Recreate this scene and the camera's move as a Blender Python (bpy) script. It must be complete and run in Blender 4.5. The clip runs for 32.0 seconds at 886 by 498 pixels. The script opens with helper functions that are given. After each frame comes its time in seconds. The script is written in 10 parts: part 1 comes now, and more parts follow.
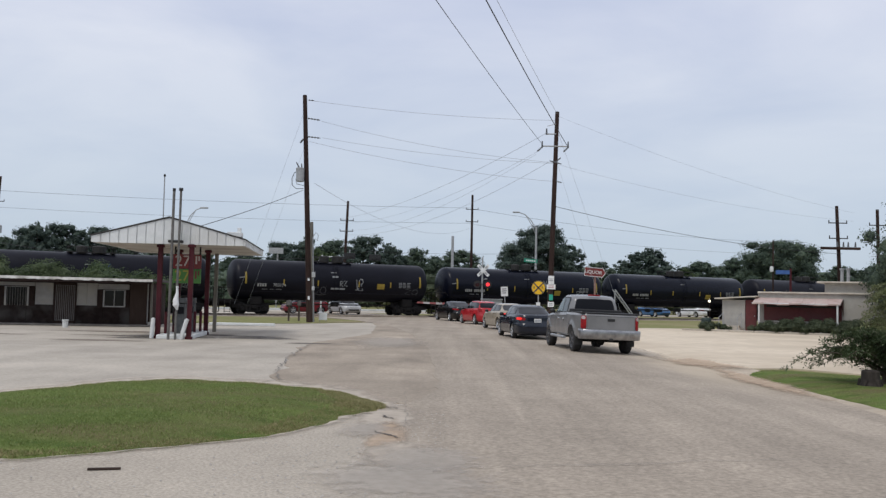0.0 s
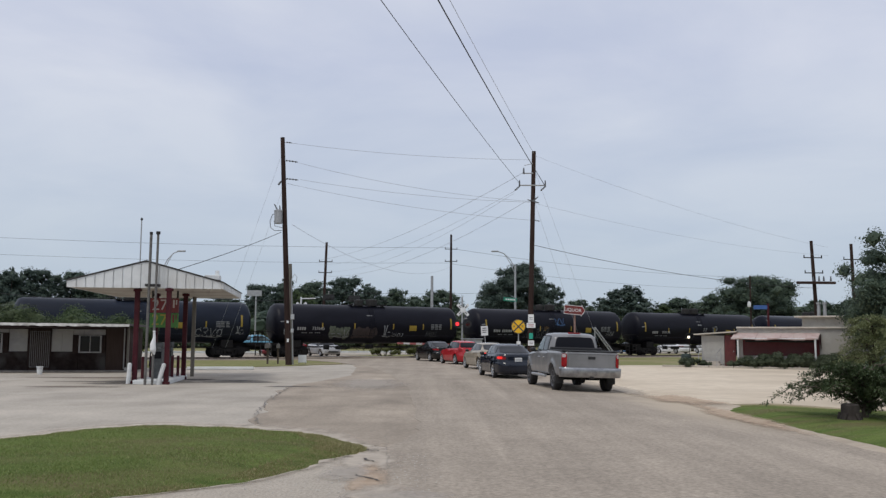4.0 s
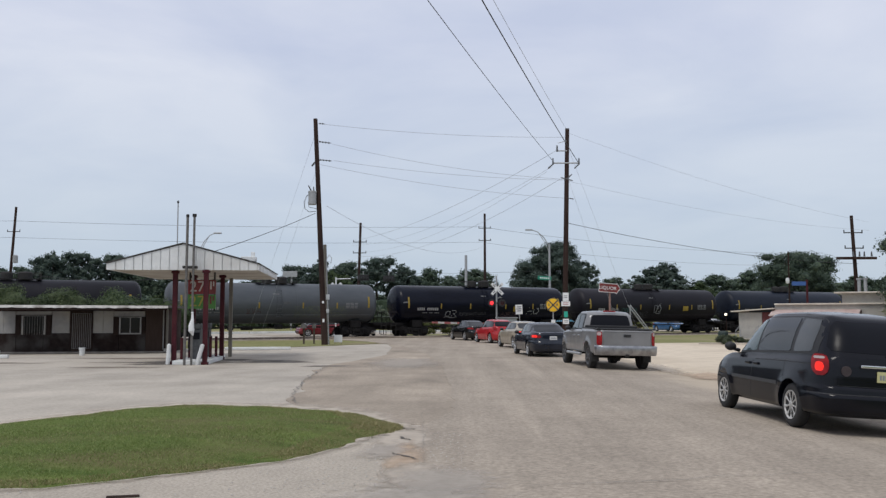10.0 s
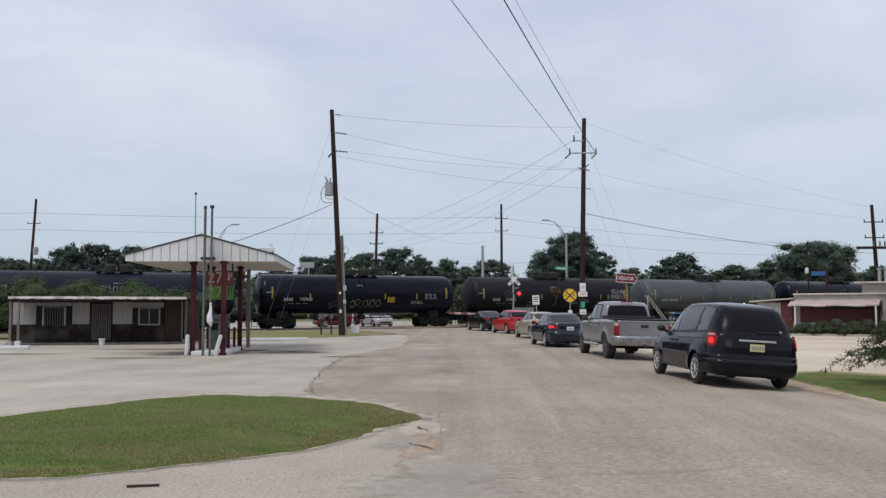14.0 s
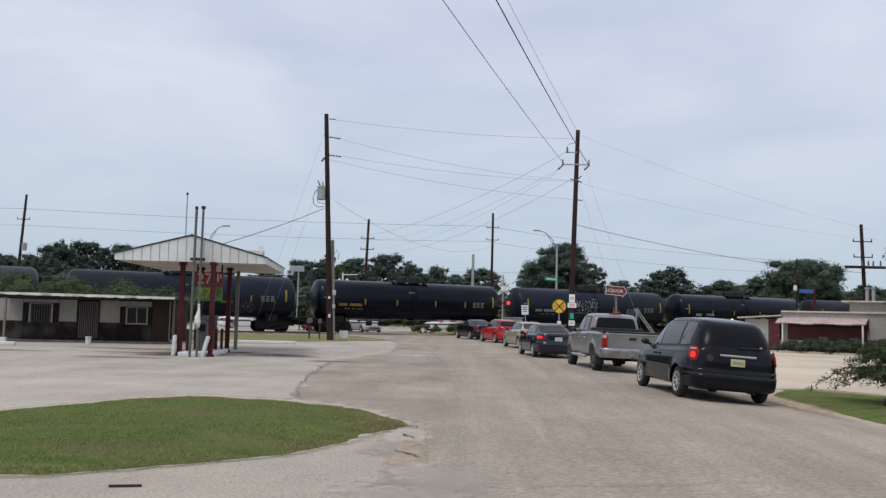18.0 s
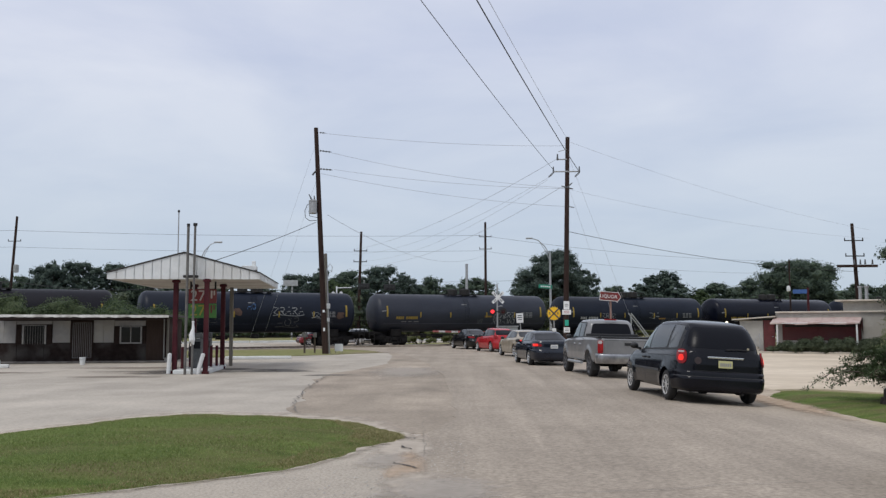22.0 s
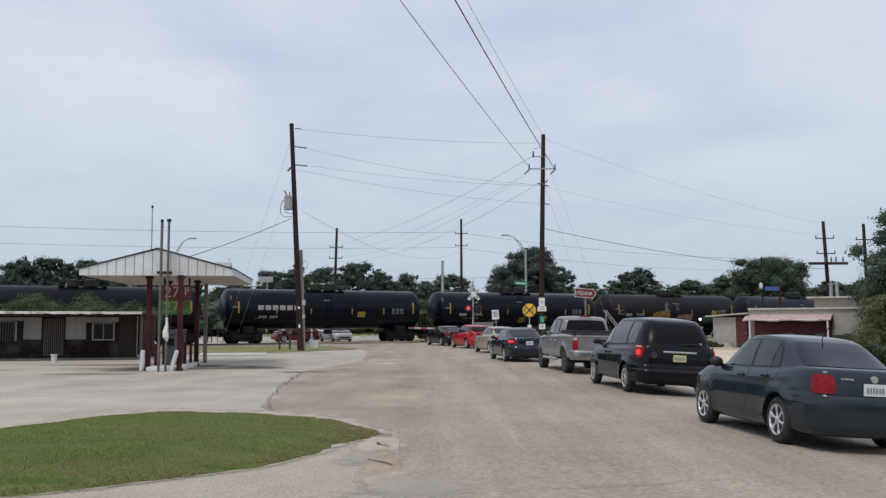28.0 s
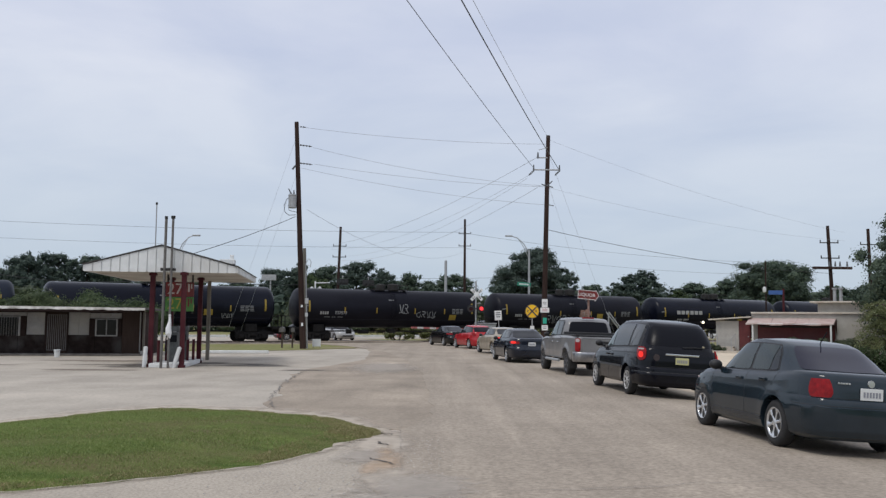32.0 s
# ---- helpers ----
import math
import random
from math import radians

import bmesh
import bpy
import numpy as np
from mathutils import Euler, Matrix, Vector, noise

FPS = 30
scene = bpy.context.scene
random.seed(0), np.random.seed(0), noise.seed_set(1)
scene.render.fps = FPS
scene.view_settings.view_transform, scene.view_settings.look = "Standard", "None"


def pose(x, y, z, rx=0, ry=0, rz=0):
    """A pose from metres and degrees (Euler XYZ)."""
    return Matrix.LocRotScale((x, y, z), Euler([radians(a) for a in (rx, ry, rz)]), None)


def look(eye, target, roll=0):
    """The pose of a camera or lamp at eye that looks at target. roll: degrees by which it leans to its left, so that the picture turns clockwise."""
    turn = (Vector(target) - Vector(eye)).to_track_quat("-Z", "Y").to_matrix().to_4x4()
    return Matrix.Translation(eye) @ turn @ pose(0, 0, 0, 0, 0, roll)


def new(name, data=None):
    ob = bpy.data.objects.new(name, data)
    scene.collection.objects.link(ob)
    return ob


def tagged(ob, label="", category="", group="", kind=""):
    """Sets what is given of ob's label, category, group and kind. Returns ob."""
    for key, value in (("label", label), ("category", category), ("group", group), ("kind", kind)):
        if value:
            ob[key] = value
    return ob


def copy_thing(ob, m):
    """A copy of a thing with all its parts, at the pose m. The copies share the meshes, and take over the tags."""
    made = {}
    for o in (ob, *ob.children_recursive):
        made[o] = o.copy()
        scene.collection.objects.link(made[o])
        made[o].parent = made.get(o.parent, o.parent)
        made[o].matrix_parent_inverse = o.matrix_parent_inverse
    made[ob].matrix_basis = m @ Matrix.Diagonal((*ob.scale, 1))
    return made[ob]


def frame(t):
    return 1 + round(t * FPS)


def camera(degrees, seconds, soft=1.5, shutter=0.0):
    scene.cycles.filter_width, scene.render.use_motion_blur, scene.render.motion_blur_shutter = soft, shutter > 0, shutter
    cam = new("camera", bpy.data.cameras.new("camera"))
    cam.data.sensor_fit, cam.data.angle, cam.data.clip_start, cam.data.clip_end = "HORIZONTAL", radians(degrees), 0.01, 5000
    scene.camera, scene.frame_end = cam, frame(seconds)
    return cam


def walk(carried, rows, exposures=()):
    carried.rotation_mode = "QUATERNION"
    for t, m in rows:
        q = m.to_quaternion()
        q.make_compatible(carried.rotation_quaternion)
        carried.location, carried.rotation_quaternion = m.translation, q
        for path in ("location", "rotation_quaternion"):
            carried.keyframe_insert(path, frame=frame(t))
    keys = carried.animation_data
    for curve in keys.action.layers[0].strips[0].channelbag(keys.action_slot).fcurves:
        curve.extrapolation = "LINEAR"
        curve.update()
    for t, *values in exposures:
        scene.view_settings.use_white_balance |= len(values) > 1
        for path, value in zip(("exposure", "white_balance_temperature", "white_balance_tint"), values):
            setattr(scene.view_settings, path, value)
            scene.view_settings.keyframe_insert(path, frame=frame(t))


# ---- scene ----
cam = camera(53.0, 32.0, soft=1.35)
EYE = (0.0, 0.0, 1.7)
# seconds, yaw, pitch, roll of the hand-held camera, which stays in one place
PATH = [
    (0, 0.40, 3.13, -1.25), (0.5, -0.48, 3.59, -1.55), (1, -1.32, 4.10, -0.62),
    (1.5, -1.98, 3.83, -0.20), (2, -2.04, 3.49, -0.44), (2.5, -2.13, 4.23, -0.27),
    (3, -2.07, 4.94, 0.08), (3.5, -1.65, 5.67, 0.09), (4, -0.88, 5.72, -0.35),
    (4.5, 1.02, 5.20, -0.72), (6.5, 1.38, 4.17, -0.37), (7, 0.81, 4.27, -0.30),
    (7.5, 1.08, 4.02, -0.35), (8, 1.25, 4.27, -0.37), (8.5, 1.22, 4.57, -0.10),
    (9, 1.28, 4.56, 0.02), (9.5, 1.24, 4.45, 0.12), (10, 1.34, 4.38, 0.08),
    (10.5, 1.55, 4.30, -0.06), (11, 1.78, 4.22, -0.23), (11.5, 1.91, 4.03, -0.15),
    (12, 1.93, 3.93, -0.13), (12.5, 2.03, 3.87, -0.12), (13, 2.19, 3.72, 0.02),
    (13.5, 2.33, 3.76, 0.15), (14, 2.42, 3.78, 0.16), (14.5, 2.43, 3.81, 0.13),
    (16.5, 1.77, 3.94, -0.37), (17, 2.03, 3.72, -0.90), (17.5, 2.70, 3.18, -1.92),
    (18, 1.71, 4.27, -1.42), (18.5, 0.21, 5.02, -0.69), (19, -0.89, 4.60, -0.48),
    (19.5, -1.17, 4.83, -0.35), (20, -0.09, 5.31, -0.57), (20.5, 1.18, 5.55, -0.38),
    (21, 1.62, 4.93, -0.01), (21.5, 1.39, 4.94, 0.01), (22, 1.39, 4.94, 0.19),
    (22.5, 1.69, 4.81, 0.40), (23, 1.94, 4.81, 0.29), (23.5, 1.83, 4.81, 0.28),
    (24, 1.36, 4.81, 0.43), (24.5, 1.15, 4.68, 0.69), (26.5, 0.64, 5.02, 0.35),
    (27, 0.08, 5.23, 0.40), (27.5, -0.31, 5.11, 0.30), (28, -0.17, 4.72, 0.19),
    (28.5, 0.07, 4.50, -0.40), (29, 0.05, 4.79, -1.38), (29.5, -0.09, 4.56, -1.44),
    (30, -0.62, 4.30, -1.24), (30.5, -0.42, 4.36, -1.17), (31, 0.13, 4.54, -0.93),
    (31.5, 0.11, 4.70, -0.57), (32, 0.00, 4.72, -0.50),
]
walk(cam, [(t, pose(*EYE, 90 + pitch, roll, yaw)) for t, yaw, pitch, roll in PATH],
     [(t, stops, 6410, 10) for t, stops in ((0, -0.01), (3.0, -0.02), (3.7, -0.12), (4.5, -0.13), (6.5, -0.03), (32, -0.02))])

# ---- light ----
world = bpy.data.worlds.new("sky")
scene.world = world
world.use_nodes = True
SUN_ELEV, SUN_ROT = radians(58), radians(215)


def build_world():
    nt = world.node_tree
    nt.nodes.clear()
    out = nt.nodes.new("ShaderNodeOutputWorld")
    bg = nt.nodes.new("ShaderNodeBackground")
    sky = nt.nodes.new("ShaderNodeTexSky")
    sky.sky_type, sky.sun_disc = "NISHITA", False
    sky.sun_elevation, sky.sun_rotation = SUN_ELEV, SUN_ROT
    sky.air_density, sky.dust_density = 1.0, 2.0
    dim = nt.nodes.new("ShaderNodeMix")
    dim.data_type, dim.blend_type = "RGBA", "MULTIPLY"
    dim.inputs[0].default_value = 1.0
    dim.inputs[7].default_value = (0.1, 0.1, 0.1, 1)
    nt.links.new(sky.outputs[0], dim.inputs[6])
    co = nt.nodes.new("ShaderNodeTexCoord")
    sep = nt.nodes.new("ShaderNodeSeparateXYZ")
    nt.links.new(co.outputs["Generated"], sep.inputs[0])
    # cloud deck: the direction is spread over a flat layer, so that clouds flatten towards the horizon
    den = nt.nodes.new("ShaderNodeMath")
    den.operation = "ADD"
    den.inputs[1].default_value = 0.16
    nt.links.new(sep.outputs[2], den.inputs[0])
    flat = nt.nodes.new("ShaderNodeVectorMath")
    flat.operation = "DIVIDE"
    comb = nt.nodes.new("ShaderNodeCombineXYZ")
    comb.inputs[2].default_value = 1.0
    for k in (0, 1):
        nt.links.new(den.outputs[0], comb.inputs[k])
    nt.links.new(co.outputs["Generated"], flat.inputs[0])
    nt.links.new(comb.outputs[0], flat.inputs[1])
    big = nt.nodes.new("ShaderNodeTexNoise")
    big.inputs["Scale"].default_value, big.inputs["Detail"].default_value = 1.1, 6.0
    big.inputs["Roughness"].default_value = 0.52
    big.inputs["Distortion"].default_value = 0.4
    nt.links.new(flat.outputs[0], big.inputs["Vector"])
    ramp = nt.nodes.new("ShaderNodeValToRGB")
    ramp.color_ramp.elements[0].position, ramp.color_ramp.elements[0].color = 0.34, (0.612, 0.665, 0.82, 1)
    ramp.color_ramp.elements[1].position, ramp.color_ramp.elements[1].color = 0.66, (0.82, 0.845, 0.935, 1)
    nt.links.new(big.outputs[0], ramp.inputs[0])
    hor = nt.nodes.new("ShaderNodeValToRGB")
    hor.color_ramp.elements[0].position, hor.color_ramp.elements[0].color = 0.0, (1, 1, 1, 1)
    hor.color_ramp.elements[1].position, hor.color_ramp.elements[1].color = 0.30, (0, 0, 0, 1)
    nt.links.new(sep.outputs[2], hor.inputs[0])
    haze = nt.nodes.new("ShaderNodeMix")
    haze.data_type = "RGBA"
    haze.inputs[7].default_value = (0.535, 0.63, 0.73, 1)
    nt.links.new(hor.outputs[0], haze.inputs[0])
    nt.links.new(ramp.outputs[0], haze.inputs[6])
    mix = nt.nodes.new("ShaderNodeMix")
    mix.data_type = "RGBA"
    mix.inputs[0].default_value = 0.88
    nt.links.new(dim.outputs[2], mix.inputs[6])
    nt.links.new(haze.outputs[2], mix.inputs[7])
    nt.links.new(mix.outputs[2], bg.inputs[0])
    bg.inputs[1].default_value = 1.0
    nt.links.new(bg.outputs[0], out.inputs[0])


build_world()
sun = new("sun", bpy.data.lights.new("sun", "SUN"))
sun.data.energy, sun.data.angle, sun.data.color = 1.5, radians(20), (1.0, 0.95, 0.87)
sun.matrix_world = look((0, 0, 60), (0.30, 0.46, 60 - 0.9))

# ---- materials ----
MATS = {}


def mat(name, a, b=None, rough=0.7, metal=0.0, scale=3.0, bump=0.0, bump_scale=None, spec=0.5, coat=0.0, third=None,
        third_scale=0.4, stretch=(1, 1, 1), alpha=None, vary=0.0, detail=6.0, emit=None, power=0.0, lo=0.35, hi=0.68):
    """A node material: two tones over fine noise, a third over a broad one, with relief. Colours are linear."""
    if name in MATS:
        return MATS[name]
    m = bpy.data.materials.new(name)
    m.use_nodes = True
    nt = m.node_tree
    bs = nt.nodes["Principled BSDF"]
    bs.inputs["Roughness"].default_value, bs.inputs["Metallic"].default_value = rough, metal
    bs.inputs["Specular IOR Level"].default_value = spec
    bs.inputs["Coat Weight"].default_value = coat
    bs.inputs["Coat Roughness"].default_value = 0.05
    bs.inputs["Base Color"].default_value = (*a, 1)
    if emit:
        bs.inputs["Emission Color"].default_value, bs.inputs["Emission Strength"].default_value = (*emit, 1), power
    if b:
        co = nt.nodes.new("ShaderNodeTexCoord")
        mp = nt.nodes.new("ShaderNodeMapping")
        mp.inputs["Scale"].default_value = stretch
        nt.links.new(co.outputs["Object"], mp.inputs[0])
        n1 = nt.nodes.new("ShaderNodeTexNoise")
        n1.inputs["Scale"].default_value, n1.inputs["Detail"].default_value = scale, detail
        n1.inputs["Roughness"].default_value = 0.6
        nt.links.new(mp.outputs[0], n1.inputs["Vector"])
        r = nt.nodes.new("ShaderNodeValToRGB")
        r.color_ramp.elements[0].position, r.color_ramp.elements[0].color = lo, (*a, 1)
        r.color_ramp.elements[1].position, r.color_ramp.elements[1].color = hi, (*b, 1)
        nt.links.new(n1.outputs[0], r.inputs[0])
        col = r.outputs[0]
        if third:
            n2 = nt.nodes.new("ShaderNodeTexNoise")
            n2.inputs["Scale"].default_value, n2.inputs["Detail"].default_value = third_scale, 5.0
            nt.links.new(mp.outputs[0], n2.inputs["Vector"])
            r2 = nt.nodes.new("ShaderNodeValToRGB")
            r2.color_ramp.elements[0].position, r2.color_ramp.elements[0].color = 0.46, (0, 0, 0, 1)
            r2.color_ramp.elements[1].position, r2.color_ramp.elements[1].color = 0.66, (1, 1, 1, 1)
            nt.links.new(n2.outputs[0], r2.inputs[0])
            mx = nt.nodes.new("ShaderNodeMix")
            mx.data_type = "RGBA"
            mx.inputs[7].default_value = (*third, 1)
            nt.links.new(r2.outputs[0], mx.inputs[0])
            nt.links.new(col, mx.inputs[6])
            col = mx.outputs[2]
        if vary:
            oi = nt.nodes.new("ShaderNodeObjectInfo")
            hs = nt.nodes.new("ShaderNodeHueSaturation")
            mr = nt.nodes.new("ShaderNodeMapRange")
            mr.inputs[3].default_value, mr.inputs[4].default_value = 1 - vary, 1 + vary
            nt.links.new(oi.outputs["Random"], mr.inputs[0])
            nt.links.new(mr.outputs[0], hs.inputs["Value"])
            nt.links.new(col, hs.inputs["Color"])
            col = hs.outputs[0]
        nt.links.new(col, bs.inputs["Base Color"])
        if bump:
            nb = nt.nodes.new("ShaderNodeTexNoise")
            nb.inputs["Scale"].default_value, nb.inputs["Detail"].default_value = bump_scale or scale * 4, 4.0
            nt.links.new(mp.outputs[0], nb.inputs["Vector"])
            bp = nt.nodes.new("ShaderNodeBump")
            bp.inputs["Strength"].default_value, bp.inputs["Distance"].default_value = bump, 0.02
            nt.links.new(nb.outputs[0], bp.inputs["Height"])
            nt.links.new(bp.outputs[0], bs.inputs["Normal"])
    MATS[name] = m
    return m


def leaf_mat(name, a, b, c):
    """Leaves: a tone for each leaf, with a little light through them."""
    m = bpy.data.materials.new(name)
    m.use_nodes = True
    nt = m.node_tree
    bs = nt.nodes["Principled BSDF"]
    geo = nt.nodes.new("ShaderNodeNewGeometry")
    r = nt.nodes.new("ShaderNodeValToRGB")
    r.color_ramp.elements[0].position, r.color_ramp.elements[0].color = 0.0, (*a, 1)
    r.color_ramp.elements[1].position, r.color_ramp.elements[1].color = 1.0, (*c, 1)
    r.color_ramp.elements.new(0.55).color = (*b, 1)
    nt.links.new(geo.outputs["Random Per Island"], r.inputs[0])
    nt.links.new(r.outputs[0], bs.inputs["Base Color"])
    bs.inputs["Roughness"].default_value = 0.6
    bs.inputs["Specular IOR Level"].default_value = 0.25
    tr = nt.nodes.new("ShaderNodeBsdfTranslucent")
    nt.links.new(r.outputs[0], tr.inputs[0])
    mx = nt.nodes.new("ShaderNodeMixShader")
    mx.inputs[0].default_value = 0.25
    nt.links.new(bs.outputs[0], mx.inputs[1])
    nt.links.new(tr.outputs[0], mx.inputs[2])
    nt.links.new(mx.outputs[0], nt.nodes["Material Output"].inputs[0])
    return m


def soft_mat(name, a, b, strength=0.9, scale=3.0, grain=1.1):
    """Dirt or a stain that thins out raggedly towards its rim (the mesh attribute "cover" says how thick it lies)."""
    m = mat(name, a, b, 0.95, scale=scale * 2, spec=0.15)
    nt = m.node_tree
    bs, out = nt.nodes["Principled BSDF"], nt.nodes["Material Output"]
    at = nt.nodes.new("ShaderNodeAttribute")
    at.attribute_name = "cover"
    co = nt.nodes.new("ShaderNodeTexCoord")
    n = nt.nodes.new("ShaderNodeTexNoise")
    n.inputs["Scale"].default_value, n.inputs["Detail"].default_value, n.inputs["Roughness"].default_value = scale, 8.0, 0.65
    nt.links.new(co.outputs["Object"], n.inputs["Vector"])
    ad = nt.nodes.new("ShaderNodeMath")
    ad.operation, ad.inputs[1].default_value = "MULTIPLY_ADD", grain
    nt.links.new(n.outputs[0], ad.inputs[0])
    nt.links.new(at.outputs["Fac"], ad.inputs[2])
    mr = nt.nodes.new("ShaderNodeMapRange")
    mr.inputs[1].default_value, mr.inputs[2].default_value, mr.inputs[4].default_value = grain * 0.5 + 0.12, grain * 0.5 + 0.75, strength
    nt.links.new(ad.outputs[0], mr.inputs[0])
    tr = nt.nodes.new("ShaderNodeBsdfTransparent")
    mx = nt.nodes.new("ShaderNodeMixShader")
    nt.links.new(mr.outputs[0], mx.inputs[0])
    nt.links.new(tr.outputs[0], mx.inputs[1])
    nt.links.new(bs.outputs[0], mx.inputs[2])
    nt.links.new(mx.outputs[0], out.inputs[0])
    return m


def pavement(name, base, grain=0.22, grit=16.0, patches=0.10, streak=0.10, warm=(1.055, 1.0, 0.905), rough=0.92, sand=None):
    """Worn paving: grit, blotches, and long faint wear streaks along the traffic."""
    m = bpy.data.materials.new(name)
    m.use_nodes = True
    nt = m.node_tree
    bs = nt.nodes["Principled BSDF"]
    bs.inputs["Roughness"].default_value, bs.inputs["Specular IOR Level"].default_value = rough, 0.2
    co = nt.nodes.new("ShaderNodeTexCoord")

    def layer(scale, stretch, detail, lo, hi, amount):
        mp = nt.nodes.new("ShaderNodeMapping")
        mp.inputs["Scale"].default_value = stretch
        nt.links.new(co.outputs["Object"], mp.inputs[0])
        n = nt.nodes.new("ShaderNodeTexNoise")
        n.inputs["Scale"].default_value, n.inputs["Detail"].default_value, n.inputs["Roughness"].default_value = scale, detail, 0.65
        nt.links.new(mp.outputs[0], n.inputs["Vector"])
        r = nt.nodes.new("ShaderNodeMapRange")
        r.inputs[1].default_value, r.inputs[2].default_value = lo, hi
        r.inputs[3].default_value, r.inputs[4].default_value = 1 - amount, 1 + amount
        nt.links.new(n.outputs[0], r.inputs[0])
        return r.outputs[0], n.outputs[0]

    fine, raw = layer(grit, (1, 1, 1), 5.0, 0.3, 0.7, grain)
    blot, _ = layer(0.55, (1, 0.6, 1), 5.0, 0.35, 0.65, patches)
    run, _ = layer(1.1, (1, 0.045, 1), 4.0, 0.35, 0.65, streak)
    tone, _ = layer(0.18, (1, 1, 1), 3.0, 0.35, 0.65, patches * 0.8)
    prod = fine
    for q in (blot, run, tone):
        mu = nt.nodes.new("ShaderNodeMath")
        mu.operation = "MULTIPLY"
        nt.links.new(prod, mu.inputs[0])
        nt.links.new(q, mu.inputs[1])
        prod = mu.outputs[0]
    mx = nt.nodes.new("ShaderNodeMix")
    mx.data_type, mx.blend_type = "RGBA", "MULTIPLY"
    mx.inputs[0].default_value = 1.0
    mx.inputs[6].default_value = tuple(c * k for c, k in zip(base, warm)) + (1,)
    nt.links.new(prod, mx.inputs[7])
    col = mx.outputs[2]
    if sand:
        # sand carried onto the paving: it thickens across the line sand = (x0, x1), with a wandering edge
        sep = nt.nodes.new("ShaderNodeSeparateXYZ")
        nt.links.new(co.outputs["Object"], sep.inputs[0])
        wan = nt.nodes.new("ShaderNodeTexNoise")
        wan.inputs["Scale"].default_value, wan.inputs["Detail"].default_value = 0.7, 7.0
        nt.links.new(co.outputs["Object"], wan.inputs["Vector"])
        add = nt.nodes.new("ShaderNodeMath")
        add.operation, add.inputs[1].default_value = "MULTIPLY_ADD", 2.6
        nt.links.new(wan.outputs[0], add.inputs[0])
        nt.links.new(sep.outputs[0], add.inputs[2])
        fx = nt.nodes.new("ShaderNodeMapRange")
        fx.interpolation_type = "SMOOTHSTEP"
        fx.inputs[1].default_value, fx.inputs[2].default_value = sand[0] + 1.3, sand[1] + 1.3
        nt.links.new(add.outputs[0], fx.inputs[0])
        fy = nt.nodes.new("ShaderNodeMapRange")
        fy.interpolation_type = "SMOOTHSTEP"
        fy.inputs[1].default_value, fy.inputs[2].default_value, fy.inputs[4].default_value = 15.0, 24.0, 0.9
        nt.links.new(sep.outputs[1], fy.inputs[0])
        fm = nt.nodes.new("ShaderNodeMath")
        fm.operation = "MULTIPLY"
        nt.links.new(fx.outputs[0], fm.inputs[0])
        nt.links.new(fy.outputs[0], fm.inputs[1])
        sm = nt.nodes.new("ShaderNodeMix")
        sm.data_type = "RGBA"
        sm.inputs[7].default_value = (0.47, 0.395, 0.30, 1)
        nt.links.new(fm.outputs[0], sm.inputs[0])
        nt.links.new(col, sm.inputs[6])
        col = sm.outputs[2]
    nt.links.new(col, bs.inputs["Base Color"])
    bp = nt.nodes.new("ShaderNodeBump")
    bp.inputs["Strength"].default_value, bp.inputs["Distance"].default_value = 0.4, 0.010
    nt.links.new(raw, bp.inputs["Height"])
    nt.links.new(bp.outputs[0], bs.inputs["Normal"])
    return m


ASPHALT = pavement("old_asphalt", (0.312, 0.281, 0.250), 0.29, 17.0, 0.09, 0.12, sand=(4.9, 6.9))
LOT = pavement("bleached_concrete", (0.380, 0.361, 0.337), 0.14, 12.0, 0.12, 0.03)
PATCH = pavement("patched_asphalt", (0.302, 0.269, 0.236), 0.20, 13.0, 0.16, 0.06)
APRON = pavement("gravelly_asphalt", (0.378, 0.353, 0.322), 0.30, 30.0, 0.10, 0.0)
GRAVEL = mat("pale_gravel", (0.56, 0.475, 0.365), (0.68, 0.59, 0.465), 0.95, scale=1.6, bump=0.6, bump_scale=30, third=(0.49, 0.41, 0.31), third_scale=0.15, spec=0.2)
DIRT = mat("sandy_dirt", (0.40, 0.33, 0.25), (0.50, 0.43, 0.34), 0.95, scale=3, bump=0.6, bump_scale=30, third=(0.33, 0.28, 0.22), third_scale=0.6, spec=0.2)
TURF = mat("mown_grass", (0.070, 0.108, 0.025), (0.155, 0.200, 0.055), 0.95, detail=10.0, lo=0.34, hi=0.66, scale=1.9, bump=0.9, bump_scale=70, third=(0.140, 0.128, 0.058), third_scale=0.75, stretch=(0.55, 1.3, 1), spec=0.1)
FIELD = mat("dry_grass", (0.155, 0.165, 0.060), (0.24, 0.23, 0.10), 0.95, scale=2.0, bump=0.6, bump_scale=20, third=(0.27, 0.23, 0.13), third_scale=0.12, spec=0.15)
BALLAST = mat("ballast", (0.22, 0.19, 0.16), (0.36, 0.32, 0.28), 0.95, scale=9, bump=0.9, bump_scale=30, third=(0.17, 0.14, 0.12), third_scale=0.8, spec=0.2)
TIMBER = mat("creosote_timber", (0.045, 0.032, 0.024), (0.09, 0.066, 0.05), 0.85, scale=6, bump=0.5, stretch=(1, 1, 0.15))
STUMPWOOD = mat("grey_brown_stump", (0.026, 0.020, 0.017), (0.052, 0.043, 0.036), 0.9, scale=8, bump=0.6, stretch=(1, 1, 0.3))
POLE = mat("brown_pole_wood", (0.020, 0.011, 0.009), (0.042, 0.025, 0.021), 0.85, scale=9, bump=0.4, stretch=(1, 1, 0.1), third=(0.055, 0.035, 0.029), third_scale=0.5, spec=0.2)
